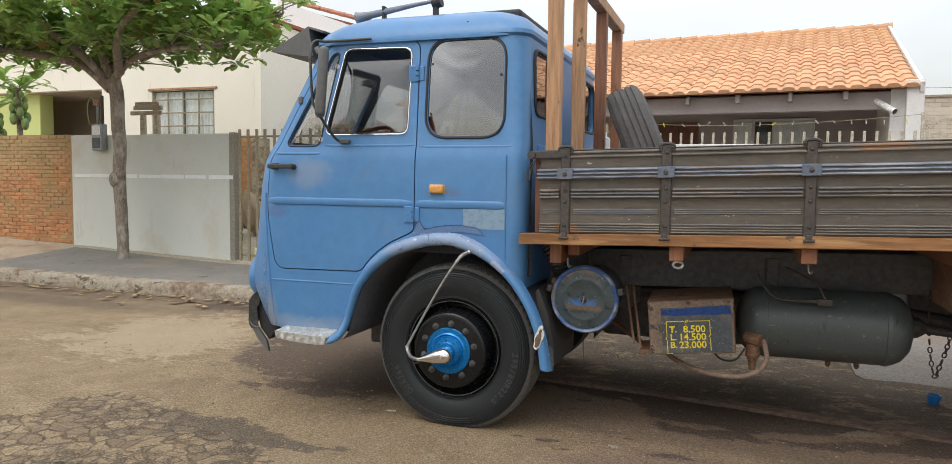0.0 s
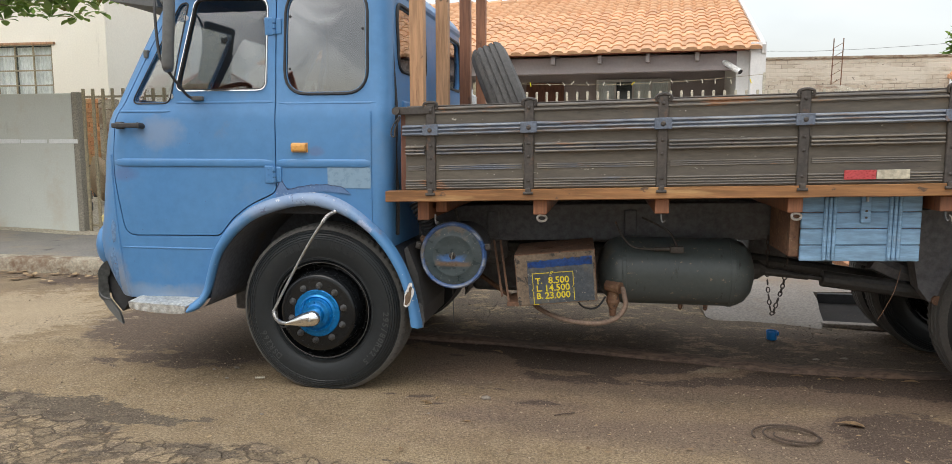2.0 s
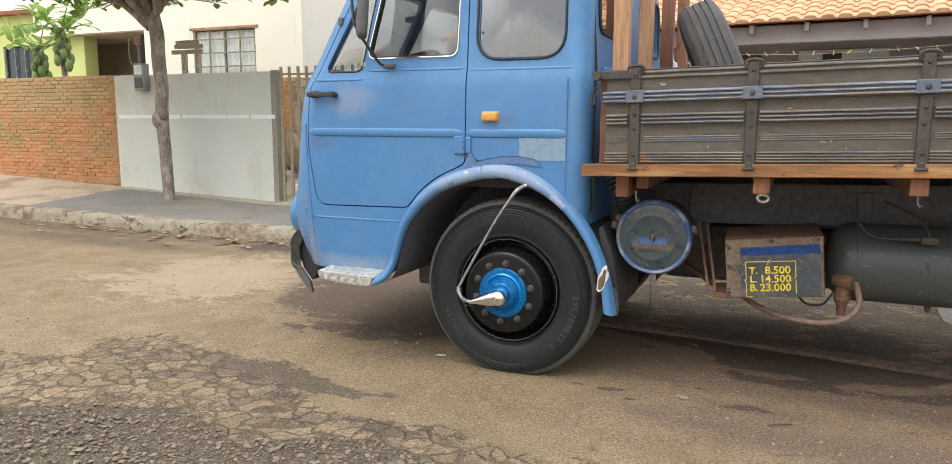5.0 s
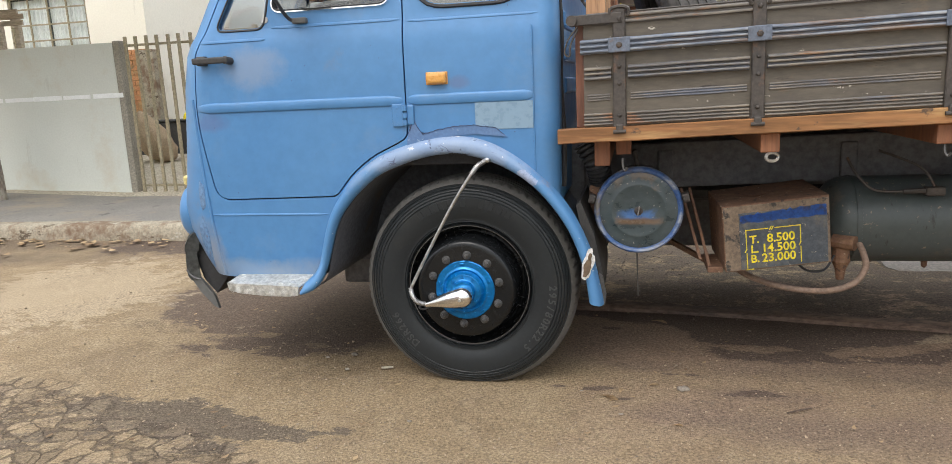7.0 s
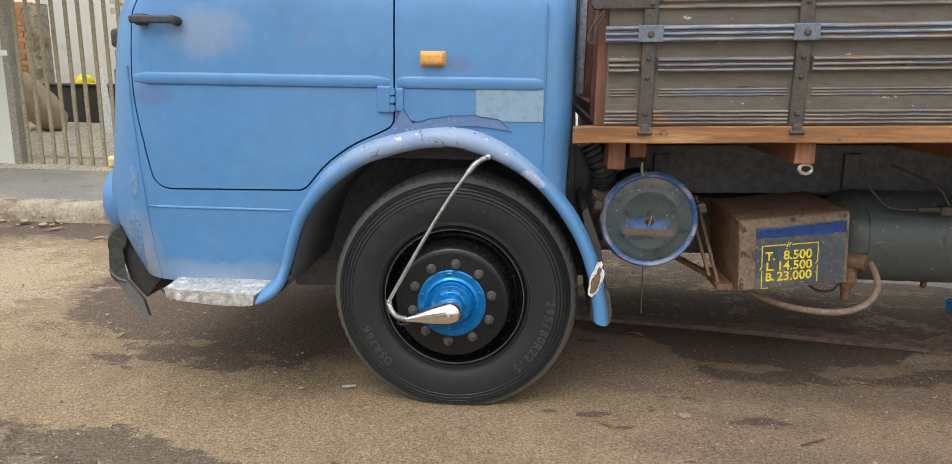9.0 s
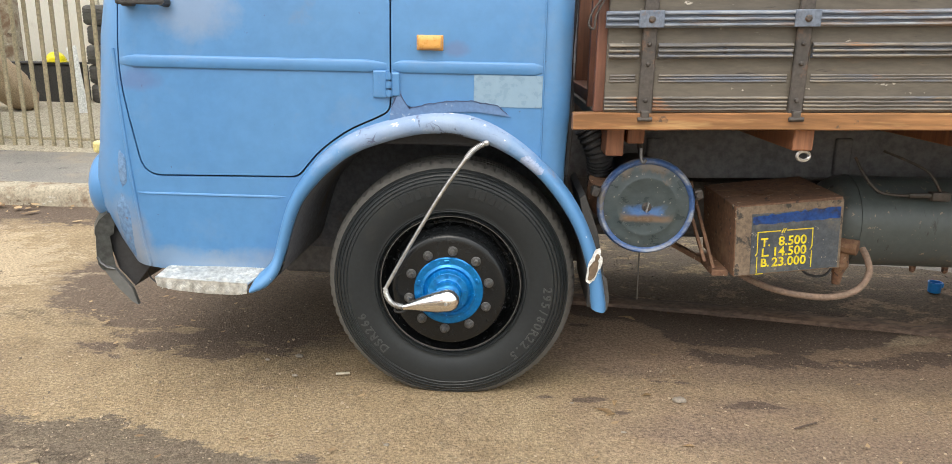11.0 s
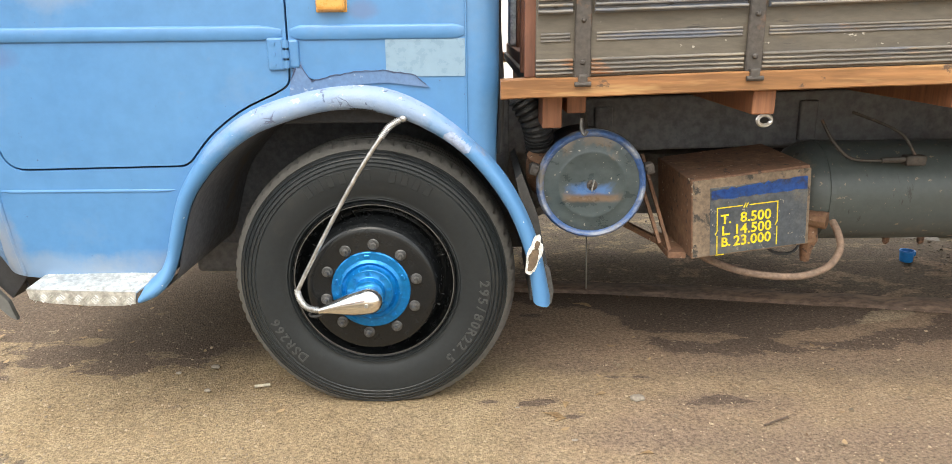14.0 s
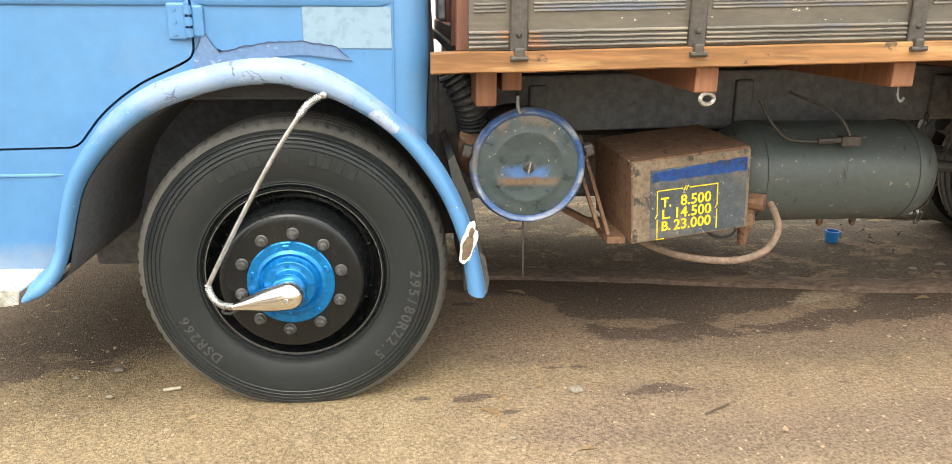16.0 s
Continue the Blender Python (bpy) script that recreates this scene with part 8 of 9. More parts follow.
part("tank_fitting", tube([(1.97, 0.315, 0.895), (2.10, 0.315, 0.90)], 0.012, 8), M_strap, tk)
part("fitting_block", box(2.06, 2.14, 0.295, 0.345, 0.875, 0.915, 0.008), M_strap, tk)
part("thin_line", tube(smooth_path([(1.74, 0.36, 1.05), (1.78, 0.33, 0.97), (1.85, 0.315, 0.905), (1.97, 0.315, 0.895)]), 0.006, 6), M_strap, tk)
part("thin_line", tube(smooth_path([(2.10, 0.315, 0.915), (2.05, 0.36, 1.0), (1.9, 0.45, 1.07)]), 0.006, 6), M_strap, tk)
part("valve_block", tube([(1.70, 0.36, 0.66), (1.78, 0.30, 0.655)], 0.035, 10), M_rust, truck)
part("valve", tube([(1.735, 0.36, 0.66), (1.735, 0.36, 0.56), (1.735, 0.36, 0.52), (1.735, 0.36, 0.47)], [0.03, 0.042, 0.024, 0.018], 12), M_rust, truck, "rusty air valve")
part("brake_hose", tube(smooth_path([(1.79, 0.28, 0.66), (1.80, 0.24, 0.62), (1.805, 0.22, 0.56), (1.75, 0.20, 0.49), (1.62, 0.20, 0.455), (1.42, 0.24, 0.47), (1.26, 0.32, 0.53), (1.18, 0.5, 0.62)], 8), 0.0145, 10), M_hose, truck, "dusty rubber air hose", smooth=60)
part("thin_cable", tube(smooth_path([(1.50, 0.3, 0.60), (1.56, 0.26, 0.54), (1.64, 0.26, 0.54), (1.69, 0.3, 0.60)]), 0.006, 6), M_seal, truck)

# blue wooden tool box
tb = part("tool_box", up(box(2.71, 3.275, 0.0, 0.50, 0.845, 1.185, 0.006)), M_redwood, truck, "faded light-blue boarded tool box")
for k in range(4):
    part("board", up(box(2.700, 3.285, -0.022, -0.002, 0.842 + k * 0.087, 0.842 + k * 0.087 + 0.083, 0.004, 1)), M_boxblue, tb)
for x in (2.84, 3.155):
    for d in (-0.022, 0.0, 0.022):
        part("batten", up(box(x + d - 0.009, x + d + 0.009, -0.042, -0.020, 0.848, 1.185, 0.005, 1)), M_boxblue, tb)
lt = part("box_latch", up(box(2.985, 3.035, -0.046, -0.024, 1.045, 1.205, 0.006)), M_boxblue, tb)
part("padlock", up(tube([(3.01, -0.05, 1.19), (3.01, -0.055, 1.16)], 0.008, 8)), M_steel, lt)
for z in (1.075, 1.11):
    part("latch_screw", up(tube([(3.01, -0.052, z), (3.01, -0.044, z)], 0.006, 8)), M_strap, lt)
part("bracket_plate", up(box(2.655, 2.705, 0.02, 0.50, 0.86, 1.19, 0.004)), M_rust, tb)
# side stabiliser tube and chains between tank and rear axle
part("brake_tube", tube([(2.50, 0.62, 0.74), (2.62, 0.62, 0.74), (2.66, 0.62, 0.735), (2.92, 0.63, 0.70)], [0.075, 0.06, 0.03, 0.018], 12), M_black, truck)
part("brake_tube", tube([(2.90, 0.63, 0.705), (3.02, 0.635, 0.692)], 0.016, 10), M_black, truck)
part("brake_tube", tube([(3.0, 0.635, 0.694), (3.85, 0.66, 0.60)], 0.05, 12), M_black, truck)


def chain(points, name, parent):
    ch = smooth_path(points, 8)
    length = 0.0
    c = None
    link_pts = [(0.011 * math.cos(a), 0, 0.017 * math.sin(a)) for a in (2 * math.pi * k / 10 for k in range(10))]
    out = bmesh.new()
    i = 0
    last = ch[0]
    for p, q in zip(ch, ch[1:]):
        length += (q - p).length
        if length > 0.026:
            length = 0.0
            d = (q - p).normalized()
            rot = d.to_track_quat("Z", "Y").to_matrix().to_4x4()
            m = Matrix.Translation(p) @ rot @ pose(0, 0, 0, 0, 0, 90 * (i % 2))
            tube([m @ Vector(v) for v in link_pts], 0.0042, 5, bm=out, closed=True)
            i += 1
    return part(name, out, M_strap, parent, "rusty link chain")


chain([(2.69, 0.70, 0.95), (2.695, 0.70, 0.70), (2.715, 0.70, 0.52), (2.735, 0.70, 0.45), (2.755, 0.70, 0.50), (2.80, 0.70, 0.68), (2.82, 0.70, 0.95)], "safety_chain", truck)
part("loose_wire", tube(smooth_path([(3.40, -0.05, 1.16), (3.46, -0.06, 1.08), (3.50, -0.06, 0.98), (3.44, -0.06, 1.04), (3.41, -0.05, 1.15)]), 0.004, 5), M_steel, truck)
part("loose_cord", tube(smooth_path([(3.24, 0.08, 0.86), (3.22, 0.1, 0.72), (3.16, 0.14, 0.55)]), 0.0018, 5), M_rust, truck)


# ---- wear on the cab ----
def flare_patch(t0, t1, e0, e1, material, name, seed, proud=0.0015):
    """A ragged patch of bare filler lying on the wheel arch, between two stations along it and two across it."""
    src = [v.co.copy() for v in fl.data.vertices]
    per = 10
    bm = bmesh.new()
    rows = []
    n = 60
    for i in range(n + 1):
        t = t0 + (t1 - t0) * i / n
        f = t * 72
        k = min(int(f), 71)
        base = [src[k * per + j].lerp(src[(k + 1) * per + j], f - k) for j in range(per)]
        fade = min(1, i / 5, (n - i) / 5)
        a = e0 + (0.10 * noise.noise((i * 0.35, seed, 0)) + 0.06 * noise.noise((i * 0.9, seed, 2)))
        b = e1 + (0.10 * noise.noise((i * 0.4, seed, 5)) + 0.06 * noise.noise((i * 1.1, seed, 7)))
        mid = (a + b) / 2
        a, b = mid + (a - mid) * fade, mid + (b - mid) * fade
        row = []
        for q in range(7):
            u = min(max(a + (b - a) * q / 6, 0), 1) * 5 + 2
            j = min(int(u), 6)
            p = base[j].lerp(base[j + 1], u - j)
            row.append(bm.verts.new(p + Vector((0, -proud - 0.0015 * abs(noise.noise((i * 0.8, q, seed))), 0))))
        rows.append(row)
    for p, q in zip(rows, rows[1:]):
        for j in range(6):
            bm.faces.new((p[j], q[j], q[j + 1], p[j + 1]))
    return part(name, bm, material, fl, "chipped pale filler", smooth=60)


flare_patch(0.668, 0.715, 0.25, 0.85, M_filler, "filler_patch", 9)
flare_patch(0.515, 0.56, 0.80, 1.0, M_seal, "rust_gap", 4)
M_smear = surface("blue_grey_filler", (0.088, 0.172, 0.335), (0.125, 0.205, 0.37), 0.6, 0, 9, 60, bump=0.12, grain=0.12, chips=(((0.28, 0.36, 0.48), 16, 0.60, 0.64, (0.6, 1, 1)), ((0.08, 0.115, 0.20), 20, 0.635, 0.66, (0.4, 1, 1))))
M_bluedark = surface("dark_blue_undercoat", (0.045, 0.06, 0.12), (0.08, 0.11, 0.20), 0.7, 0, 20, 80, bump=0.1)
lo, hi = [], []
for i in range(41):
    t = i / 40
    x = -0.240 + 0.47 * t
    zl = 1.172 + 0.070 * math.sin(min(1, t * 1.5) * math.pi / 2) - 0.014 * max(0, t - 0.72) * 4
    crown_z = 0.052 - 0.020 * t + 0.007 * noise.noise((i * 0.35, 2, 2)) + 0.004 * noise.noise((i * 1.3, 5, 2))
    zh = zl + crown_z * min(1, (1 - t) * 9) + 0.075 * max(0, 1 - abs(t - 0.085) / 0.085) - (0.045 if i == 0 else 0)
    lo.append((x, zl))
    hi.append((x, zh))
peel = tube([Vector((x, -0.0840, z + 0.001)) for x, z in hi[1:-1]], [0.0012 + 0.0022 * abs(noise.noise((i * 0.6, 1, 9))) for i in range(39)], 5)
sm = prism(lo + hi[-2::-1], -0.0830, -0.0740)
bmesh.ops.triangulate(sm, faces=list(sm.faces))
part("filler_smear", sm, M_smear, cab, "rough blue-grey body filler")
part("peeled_edge", peel, M_bluedark, cab, "dark curling edge of peeled paint")


def side_patch(name, cx, cz, rx, rz, seed, material, label, proud=0.0015):
    """A thin ragged patch that follows the cab side."""
    bm = bmesh.new()
    n, rings = 40, []
    for t in (1.0, 0.92, 0.6, 0.3):
        ring = []
        for k in range(n):
            a = 2 * math.pi * k / n
            r = t * (1 + 0.30 * noise.noise((math.cos(a) * 1.6, math.sin(a) * 1.6, seed)) + 0.16 * noise.noise((math.cos(a) * 5, math.sin(a) * 5, seed)))
            x, z = cx + rx * r * math.cos(a), cz + rz * r * math.sin(a)
            ring.append(bm.verts.new((x, side_y(x, z) - (proud if t < 0.95 else -0.001), z)))
        rings.append(ring)
    for a, b in zip(rings, rings[1:]):
        for k in range(n):
            bm.faces.new((a[k], a[(k + 1) % n], b[(k + 1) % n], b[k]))
    bm.faces.new(rings[-1])
    return part(name, bm, material, cab, label, smooth=60)


M_blister = surface("blistered_rusty_paint", (0.13, 0.22, 0.36), (0.085, 0.20, 0.40), 0.75, 0, 9, 60, bump=0.9, grain=0.25, dirt=(0.17, 0.12, 0.085), dirt_scale=14, dirt_from=0.60, dirt_to=0.66)
side_patch("blistered_patch", -1.345, 0.74, 0.035, 0.13, 3, M_blister, "blistered rusty paint")
side_patch("blistered_patch", -1.325, 0.98, 0.022, 0.07, 8, M_blister, "blistered rusty paint")
side_patch("filler_mark", -0.205, 1.255, 0.020, 0.075, 5, M_smear, "rough blue-grey body filler")


def ragged(cx, cz, rx, rz, seed, rough=0.28, n=36):
    out = []
    for k in range(n):
        a = 2 * math.pi * k / n
        r = 1 + rough * noise.noise((math.cos(a) * 1.6, math.sin(a) * 1.6, seed)) + 0.12 * noise.noise((math.cos(a) * 5, math.sin(a) * 5, seed))
        out.append((cx + rx * r * math.cos(a), cz + rz * r * math.sin(a)))
    return out


M_barewhite = surface("bare_white_primer", (0.66, 0.66, 0.64), (0.52, 0.52, 0.50), 0.6, 0, 20, 90, bump=0.2)
M_scab = surface("rust_scab", (0.17, 0.12, 0.075), (0.075, 0.05, 0.035), 0.85, 0, 26, 90, bump=0.8)
part("bare_patch", turn_bm(prism(ragged(0, 0, 0.024, 0.070, 2), -0.003, 0.0), pose(0.578, -0.121, 0.652, 0, 14, 3)), M_barewhite, fl, "bare white primer edge")
part("rust_scab", turn_bm(prism(ragged(0, -0.012, 0.017, 0.040, 6), -0.006, 0.0), pose(0.578, -0.1225, 0.652, 0, 14, 3)), M_scab, fl, "flaking rust")
part("rust_scab", turn_bm(prism(ragged(0, 0.040, 0.008, 0.018, 11), -0.006, 0.0), pose(0.578, -0.1225, 0.652, 0, 14, 3)), M_scab, fl)


# ---- almond tree on the pavement ----
def limb(points, r0, r1, bm=None, sides=9):
    pts = smooth_path(points, 5)
    n = len(pts) - 1
    rad = [r0 + (r1 - r0) * i / n for i in range(n + 1)]
    pts = [p + Vector((noise.noise(p * 3), noise.noise(p * 3 + Vector((5, 0, 0))), 0)) * 0.12 * rad[i] for i, p in enumerate(pts)]
    return tube(pts, rad, sides, bm)


tree = thing("almond_tree", -7.84, 5.1, 0.16, "young street tree with grey bark and broad glossy green leaves", "tree")
trunk = bmesh.new()
limb([(-7.80, 5.1, 0.12), (-7.81, 5.1, 0.6), (-7.83, 5.1, 1.1), (-7.86, 5.1, 1.5), (-7.84, 5.1, 1.9), (-7.85, 5.1, 2.4), (-7.87, 5.1, 2.85), (-7.93, 5.1, 3.1)], 0.088, 0.110, trunk, 14)
bmesh.ops.create_icosphere(trunk, subdivisions=2, radius=0.115, matrix=Matrix.Translation((-7.885, 5.07, 1.50)) @ Matrix.Diagonal((1, 1, 1.3, 1)))
bmesh.ops.create_icosphere(trunk, subdivisions=2, radius=0.07, matrix=Matrix.Translation((-7.79, 5.04, 1.60)) @ Matrix.Diagonal((1, 1, 1.5, 1)))
part("trunk", trunk, M_bark, tree, smooth=60)
ends = []
BR = [((-8.0, 5.1, 2.95), (-8.5, 5.0, 3.35), (-9.3, 4.9, 3.65), (-10.3, 4.7, 3.85)), ((-8.0, 5.1, 3.0), (-7.4, 4.9, 3.35), (-6.5, 4.7, 3.45), (-5.3, 4.5, 3.40)), ((-8.0, 5.1, 3.05), (-7.8, 5.3, 3.7), (-7.3, 5.7, 4.3), (-6.9, 6.0, 4.7)),
      ((-8.0, 5.1, 3.05), (-8.3, 4.6, 3.6), (-8.7, 3.9, 3.95), (-9.0, 3.5, 4.1)), ((-8.0, 5.1, 3.05), (-8.6, 5.7, 3.7), (-9.2, 6.3, 4.1), (-9.8, 6.6, 4.3)), ((-7.7, 5.0, 3.2), (-7.0, 4.3, 3.6), (-6.2, 3.9, 3.9), (-5.6, 3.7, 4.0)),
      ((-7.3, 5.0, 3.4), (-6.6, 5.4, 3.8), (-5.8, 5.6, 4.0), (-5.0, 5.5, 4.05)), ((-8.0, 5.1, 3.1), (-8.0, 4.8, 3.9), (-7.9, 4.5, 4.5), (-7.8, 4.3, 4.9)), ((-8.6, 5.0, 3.4), (-9.2, 4.4, 3.5), (-10.0, 4.0, 3.55), (-10.6, 3.8, 3.6))]
for pts in BR:
    lb = bmesh.new()
    limb(pts, 0.075, 0.018, lb)
    path = smooth_path(pts, 6)
    for k in range(5, len(path)):
        for _ in range(3):
            p = path[k]
            q = p + Vector((random.uniform(-0.55, 0.55), random.uniform(-0.55, 0.55), random.uniform(-0.06, 0.42)))
            ends.append(q)
            if random.random() < 0.6:
                limb([p, p.lerp(q, 0.5) + Vector((0, 0, 0.04)), q], 0.014, 0.006, lb, 5)
    part("limb", lb, M_bark, tree, smooth=60)


def add_leaf(bm, base, way, up_dir, length, width):
    way = way.normalized()
    side = way.cross(up_dir)
    side = side.normalized() if side.length > 1e-4 else way.orthogonal().normalized()
    nrm = side.cross(way)
    rows = []
    for t, w, d in ((0.0, 0.06, 0.0), (0.4, 0.62, 0.03), (0.72, 1.0, 0.0), (0.93, 0.62, -0.07), (1.0, 0.08, -0.11)):
        c = base + way * (length * t) + nrm * (d * length)
        rows.append((bm.verts.new(c - side * (w * width / 2) + nrm * (0.05 * width * w)), bm.verts.new(c + side * (w * width / 2) + nrm * (0.05 * width * w))))
    for a, b in zip(rows, rows[1:]):
        bm.faces.new((a[0], a[1], b[1], b[0]))


def leaf_crown(tips, per, length, seed):
    rng = random.Random(seed)
    verts, faces = [], []
    for tip in tips:
        spin = rng.uniform(0, 6.28)
        for k in range(per):
            a = spin + k * 2.4 + rng.uniform(-0.3, 0.3)
            tilt = rng.uniform(-0.35, 1.15)
            way = Vector((math.cos(a) * math.cos(tilt), math.sin(a) * math.cos(tilt), math.sin(tilt)))
            L = length * rng.uniform(0.6, 1.2)
            Wd = L * rng.uniform(0.42, 0.56)
            base = Vector(tip) + way * 0.02
            side = way.cross(Vector((0, 0, 1))).normalized()
            nrm = side.cross(way)
            o = len(verts)
            for t, w, d in ((0.0, 0.08, 0.0), (0.4, 0.66, 0.04), (0.74, 1.0, 0.0), (0.95, 0.55, -0.09), (1.02, 0.05, -0.13)):
                c = base + way * (L * t) + nrm * (d * L)
                verts.append(tuple(c - side * (w * Wd / 2) + nrm * (0.06 * Wd * w)))
                verts.append(tuple(c + side * (w * Wd / 2) + nrm * (0.06 * Wd * w)))
            for r in range(4):
                faces.append((o + 2 * r, o + 2 * r + 1, o + 2 * r + 3, o + 2 * r + 2))
    me = bpy.data.meshes.new("crown")
    me.from_pydata(verts, [], faces)
    me.polygons.foreach_set("use_smooth", [True] * len(me.polygons))
    return me


tips = list(ends)
rng = random.Random(5)
while len(tips) < 800:
    u, v, w = rng.uniform(-1, 1), rng.uniform(-1, 1), rng.uniform(-1, 1)
    if 0.35 < u * u + v * v + w * w < 1 and w > -0.62:
        tips.append(Vector((-7.7 + 2.9 * u, 4.95 + 1.9 * v, 4.05 + 0.95 * w - 0.35 * u * u)))
crown = part("crown", leaf_crown(tips, 11, 0.225, 8), M_leaf, tree, "broad green leaves in rosettes")
tagged(crown, kind="stuff")

# ---- papaya plants behind the brick wall ----
for n_, (px_, py_, h_) in enumerate(((-12.05, 6.7, 3.3), (-13.0, 6.9, 3.0))):
    pap = thing("papaya_plant", px_, py_, 0.45, "thin papaya plant with a cluster of green fruit", "papaya plant")
    part("stem", limb([(px_, py_, 0.4), (px_ + 0.02, py_, 1.6), (px_ - 0.02, py_, h_)], 0.07, 0.05), M_bark, pap, smooth=60)
    for k in range(16):
        a, z = k * 2.4, h_ - 0.72 + 0.045 * k
        r = 0.15 - 0.004 * k
        fr_ = bmesh.new()
        bmesh.ops.create_uvsphere(fr_, u_segments=12, v_segments=8, radius=1.0)
        turn_bm(fr_, pose(px_ + r * math.cos(a), py_ + r * math.sin(a), z) @ Matrix.Diagonal((0.075 - 0.002 * k, 0.075 - 0.002 * k, 0.125 - 0.004 * k, 1)))
        part("fruit", fr_, M_papaya, pap, smooth=80)
    lm = []
    for k in range(9):
        a = k * 0.72
        c = Vector((px_ + 0.55 * math.cos(a), py_ + 0.45 * math.sin(a), h_ + 0.18 + 0.2 * math.sin(k * 1.7)))
        part("leaf_stalk", tube([(px_, py_, h_ - 0.02), c], 0.010, 5), M_papaya, pap)
        lm.append(c)
    part("leaf_fan", leaf_crown(lm, 8, 0.34, 20 + n_), M_leaf, pap)

# ---- meter post, props, yard clutter ----
mp = thing("electric_meter", -8.92, 5.76, 2.0, "grey electricity meter box on a conduit at the wall", "electric meter")
part("meter_case", box(-9.04, -8.81, 5.66, 5.795, 2.00, 2.46, 0.015), M_meter, mp)
part("meter_window", box(-9.02, -8.84, 5.652, 5.662, 2.27, 2.43, 0.006), M_white, mp)
part("meter_window", box(-9.02, -8.84, 5.652, 5.662, 2.04, 2.22, 0.006), M_darkglass, mp)
part("conduit", tube([(-8.86, 5.74, 2.45), (-8.86, 5.74, 2.95)], 0.025, 10), M_black, mp)
part("conduit", tube([(-8.97, 5.74, 2.45), (-8.97, 5.74, 2.82)], 0.018, 8), M_meter, mp)
part("wire", tube(smooth_path([(-8.97, 5.74, 2.80), (-9.15, 5.75, 2.92), (-9.25, 5.78, 2.70), (-9.22, 5.8, 2.45)]), 0.010, 6), M_papaya, mp)
part("insulator_plank", box(-9.06, -8.92, 5.73, 5.77, 2.78, 2.90, 0.008), M_newwood, mp)
pp = thing("board_prop", -8.45, 6.35, 0.3, "old grey boards nailed to a pair of posts", "boards")
part("post", box(-8.64, -8.56, 6.36, 6.44, 0.3, 2.72, 0.005), M_oldwood, pp)
part("post", box(-8.32, -8.24, 6.36, 6.44, 0.3, 2.80, 0.005), M_oldwood, pp)
for k, (x0, x1, z) in enumerate(((-8.82, -8.12, 2.66), (-8.74, -8.10, 2.75), (-8.70, -8.18, 2.82))):
    part("board", box(x0, x1, 6.32 - 0.006 * k, 6.352 - 0.006 * k, z, z + 0.072, 0.005), M_oldwood, pp)


def lumpy(cx, cy, cz, rx, ry, rz, seed, detail=4, amount=0.18):
    bm = bmesh.new()
    bmesh.ops.create_icosphere(bm, subdivisions=detail, radius=1.0)
    for v in bm.verts:
        k = 1 + amount * noise.noise(v.co * 1.7 + Vector((seed, 0, 0))) + 0.4 * amount * noise.noise(v.co * 5 + Vector((seed, 3, 0)))
        v.co = Vector((cx + rx * v.co.x * k, cy + ry * v.co.y * k, max(cz, cz + rz + rz * v.co.z * k)))
    return bm


sack_bm = bmesh.new()
bmesh.ops.create_icosphere(sack_bm, subdivisions=4, radius=1.0)
for v in sack_bm.verts:
    t = (v.co.z + 1) / 2
    k = (1.0 - 0.62 * t) * (1 + 0.16 * noise.noise(v.co * 2.2) + 0.07 * noise.noise(v.co * 6))
    v.co = Vector((-7.35 - 0.42 * t + 0.44 * v.co.x * k, 8.25 + 0.30 * v.co.y * k, rise(-7.4, 8.25) - 0.02 + 0.92 * t))
tagged(part("sack", sack_bm, M_sack, smooth=60), "tall slumped tan woven sack standing in the yard", "sack")
crate = tagged(part("black_crate", box(-8.45, -7.02, 9.0, 9.55, 0.42, 1.07, 0.03), M_black), "long dark storage chest against the pale wall", "chest")
part("lid", box(-8.48, -7.0, 8.97, 9.57, 1.072, 1.105, 0.012), M_black, crate)
hat = bmesh.new()
bmesh.ops.create_uvsphere(hat, u_segments=24, v_segments=12, radius=0.16)
for v in list(hat.verts):
    if v.co.z < 0:
        v.co.z *= 0.05
    v.co.y *= 1.15
hat_at = pose(-7.33, 9.14, 1.118, 0, 0, 20)
hat_ob = tagged(part("hard_hat", turn_bm(hat, hat_at), M_helmet, smooth=60), "yellow plastic hard hat lying on the dark chest", "hard hat")
part("brim", turn_bm(lathe([(0.155, -0.008), (0.19, -0.012), (0.195, -0.006), (0.155, 0.004)], 28, closed=True), hat_at @ pose(0.02, 0, 0, 90, 0, 0)), M_helmet, hat_ob, smooth=60)
for k in range(6):
    ty = tagged(part("stacked_tyre", turn_bm(tyre_bm(notch=0.014), pose(-6.42 + 0.02 * math.sin(k * 2), 9.45 + 0.02 * math.cos(k * 3), 0.455 + 0.315 * k, 90, 0, 30 * k) @ Matrix.Diagonal((0.90, 1.04, 0.90, 1)) @ pose(0, -0.30, 0)), M_oldrubber, smooth=38), "worn truck tyre in a stack by the pale wall", "tyre", "stacked tyres")
for k in range(3):
    tagged(part("stacked_tyre", turn_bm(tyre_bm(notch=0.014), pose(-7.55, 7.3, 0.33 + 0.2 * k, 90, 0, 40 * k) @ Matrix.Scale(0.62, 4) @ pose(0, -0.31, 0)), M_oldrubber, smooth=38), "old car tyre stacked behind the garden wall", "tyre", "stacked car tyres")
tagged(part("white_board", turn_bm(box(-0.075, 0.075, -0.015, 0.015, 0, 1.06, 0.004), pose(-6.30, 8.05, 0.37, -14, -14, 0)), M_white), "narrow white painted board leaning in the yard", "board")
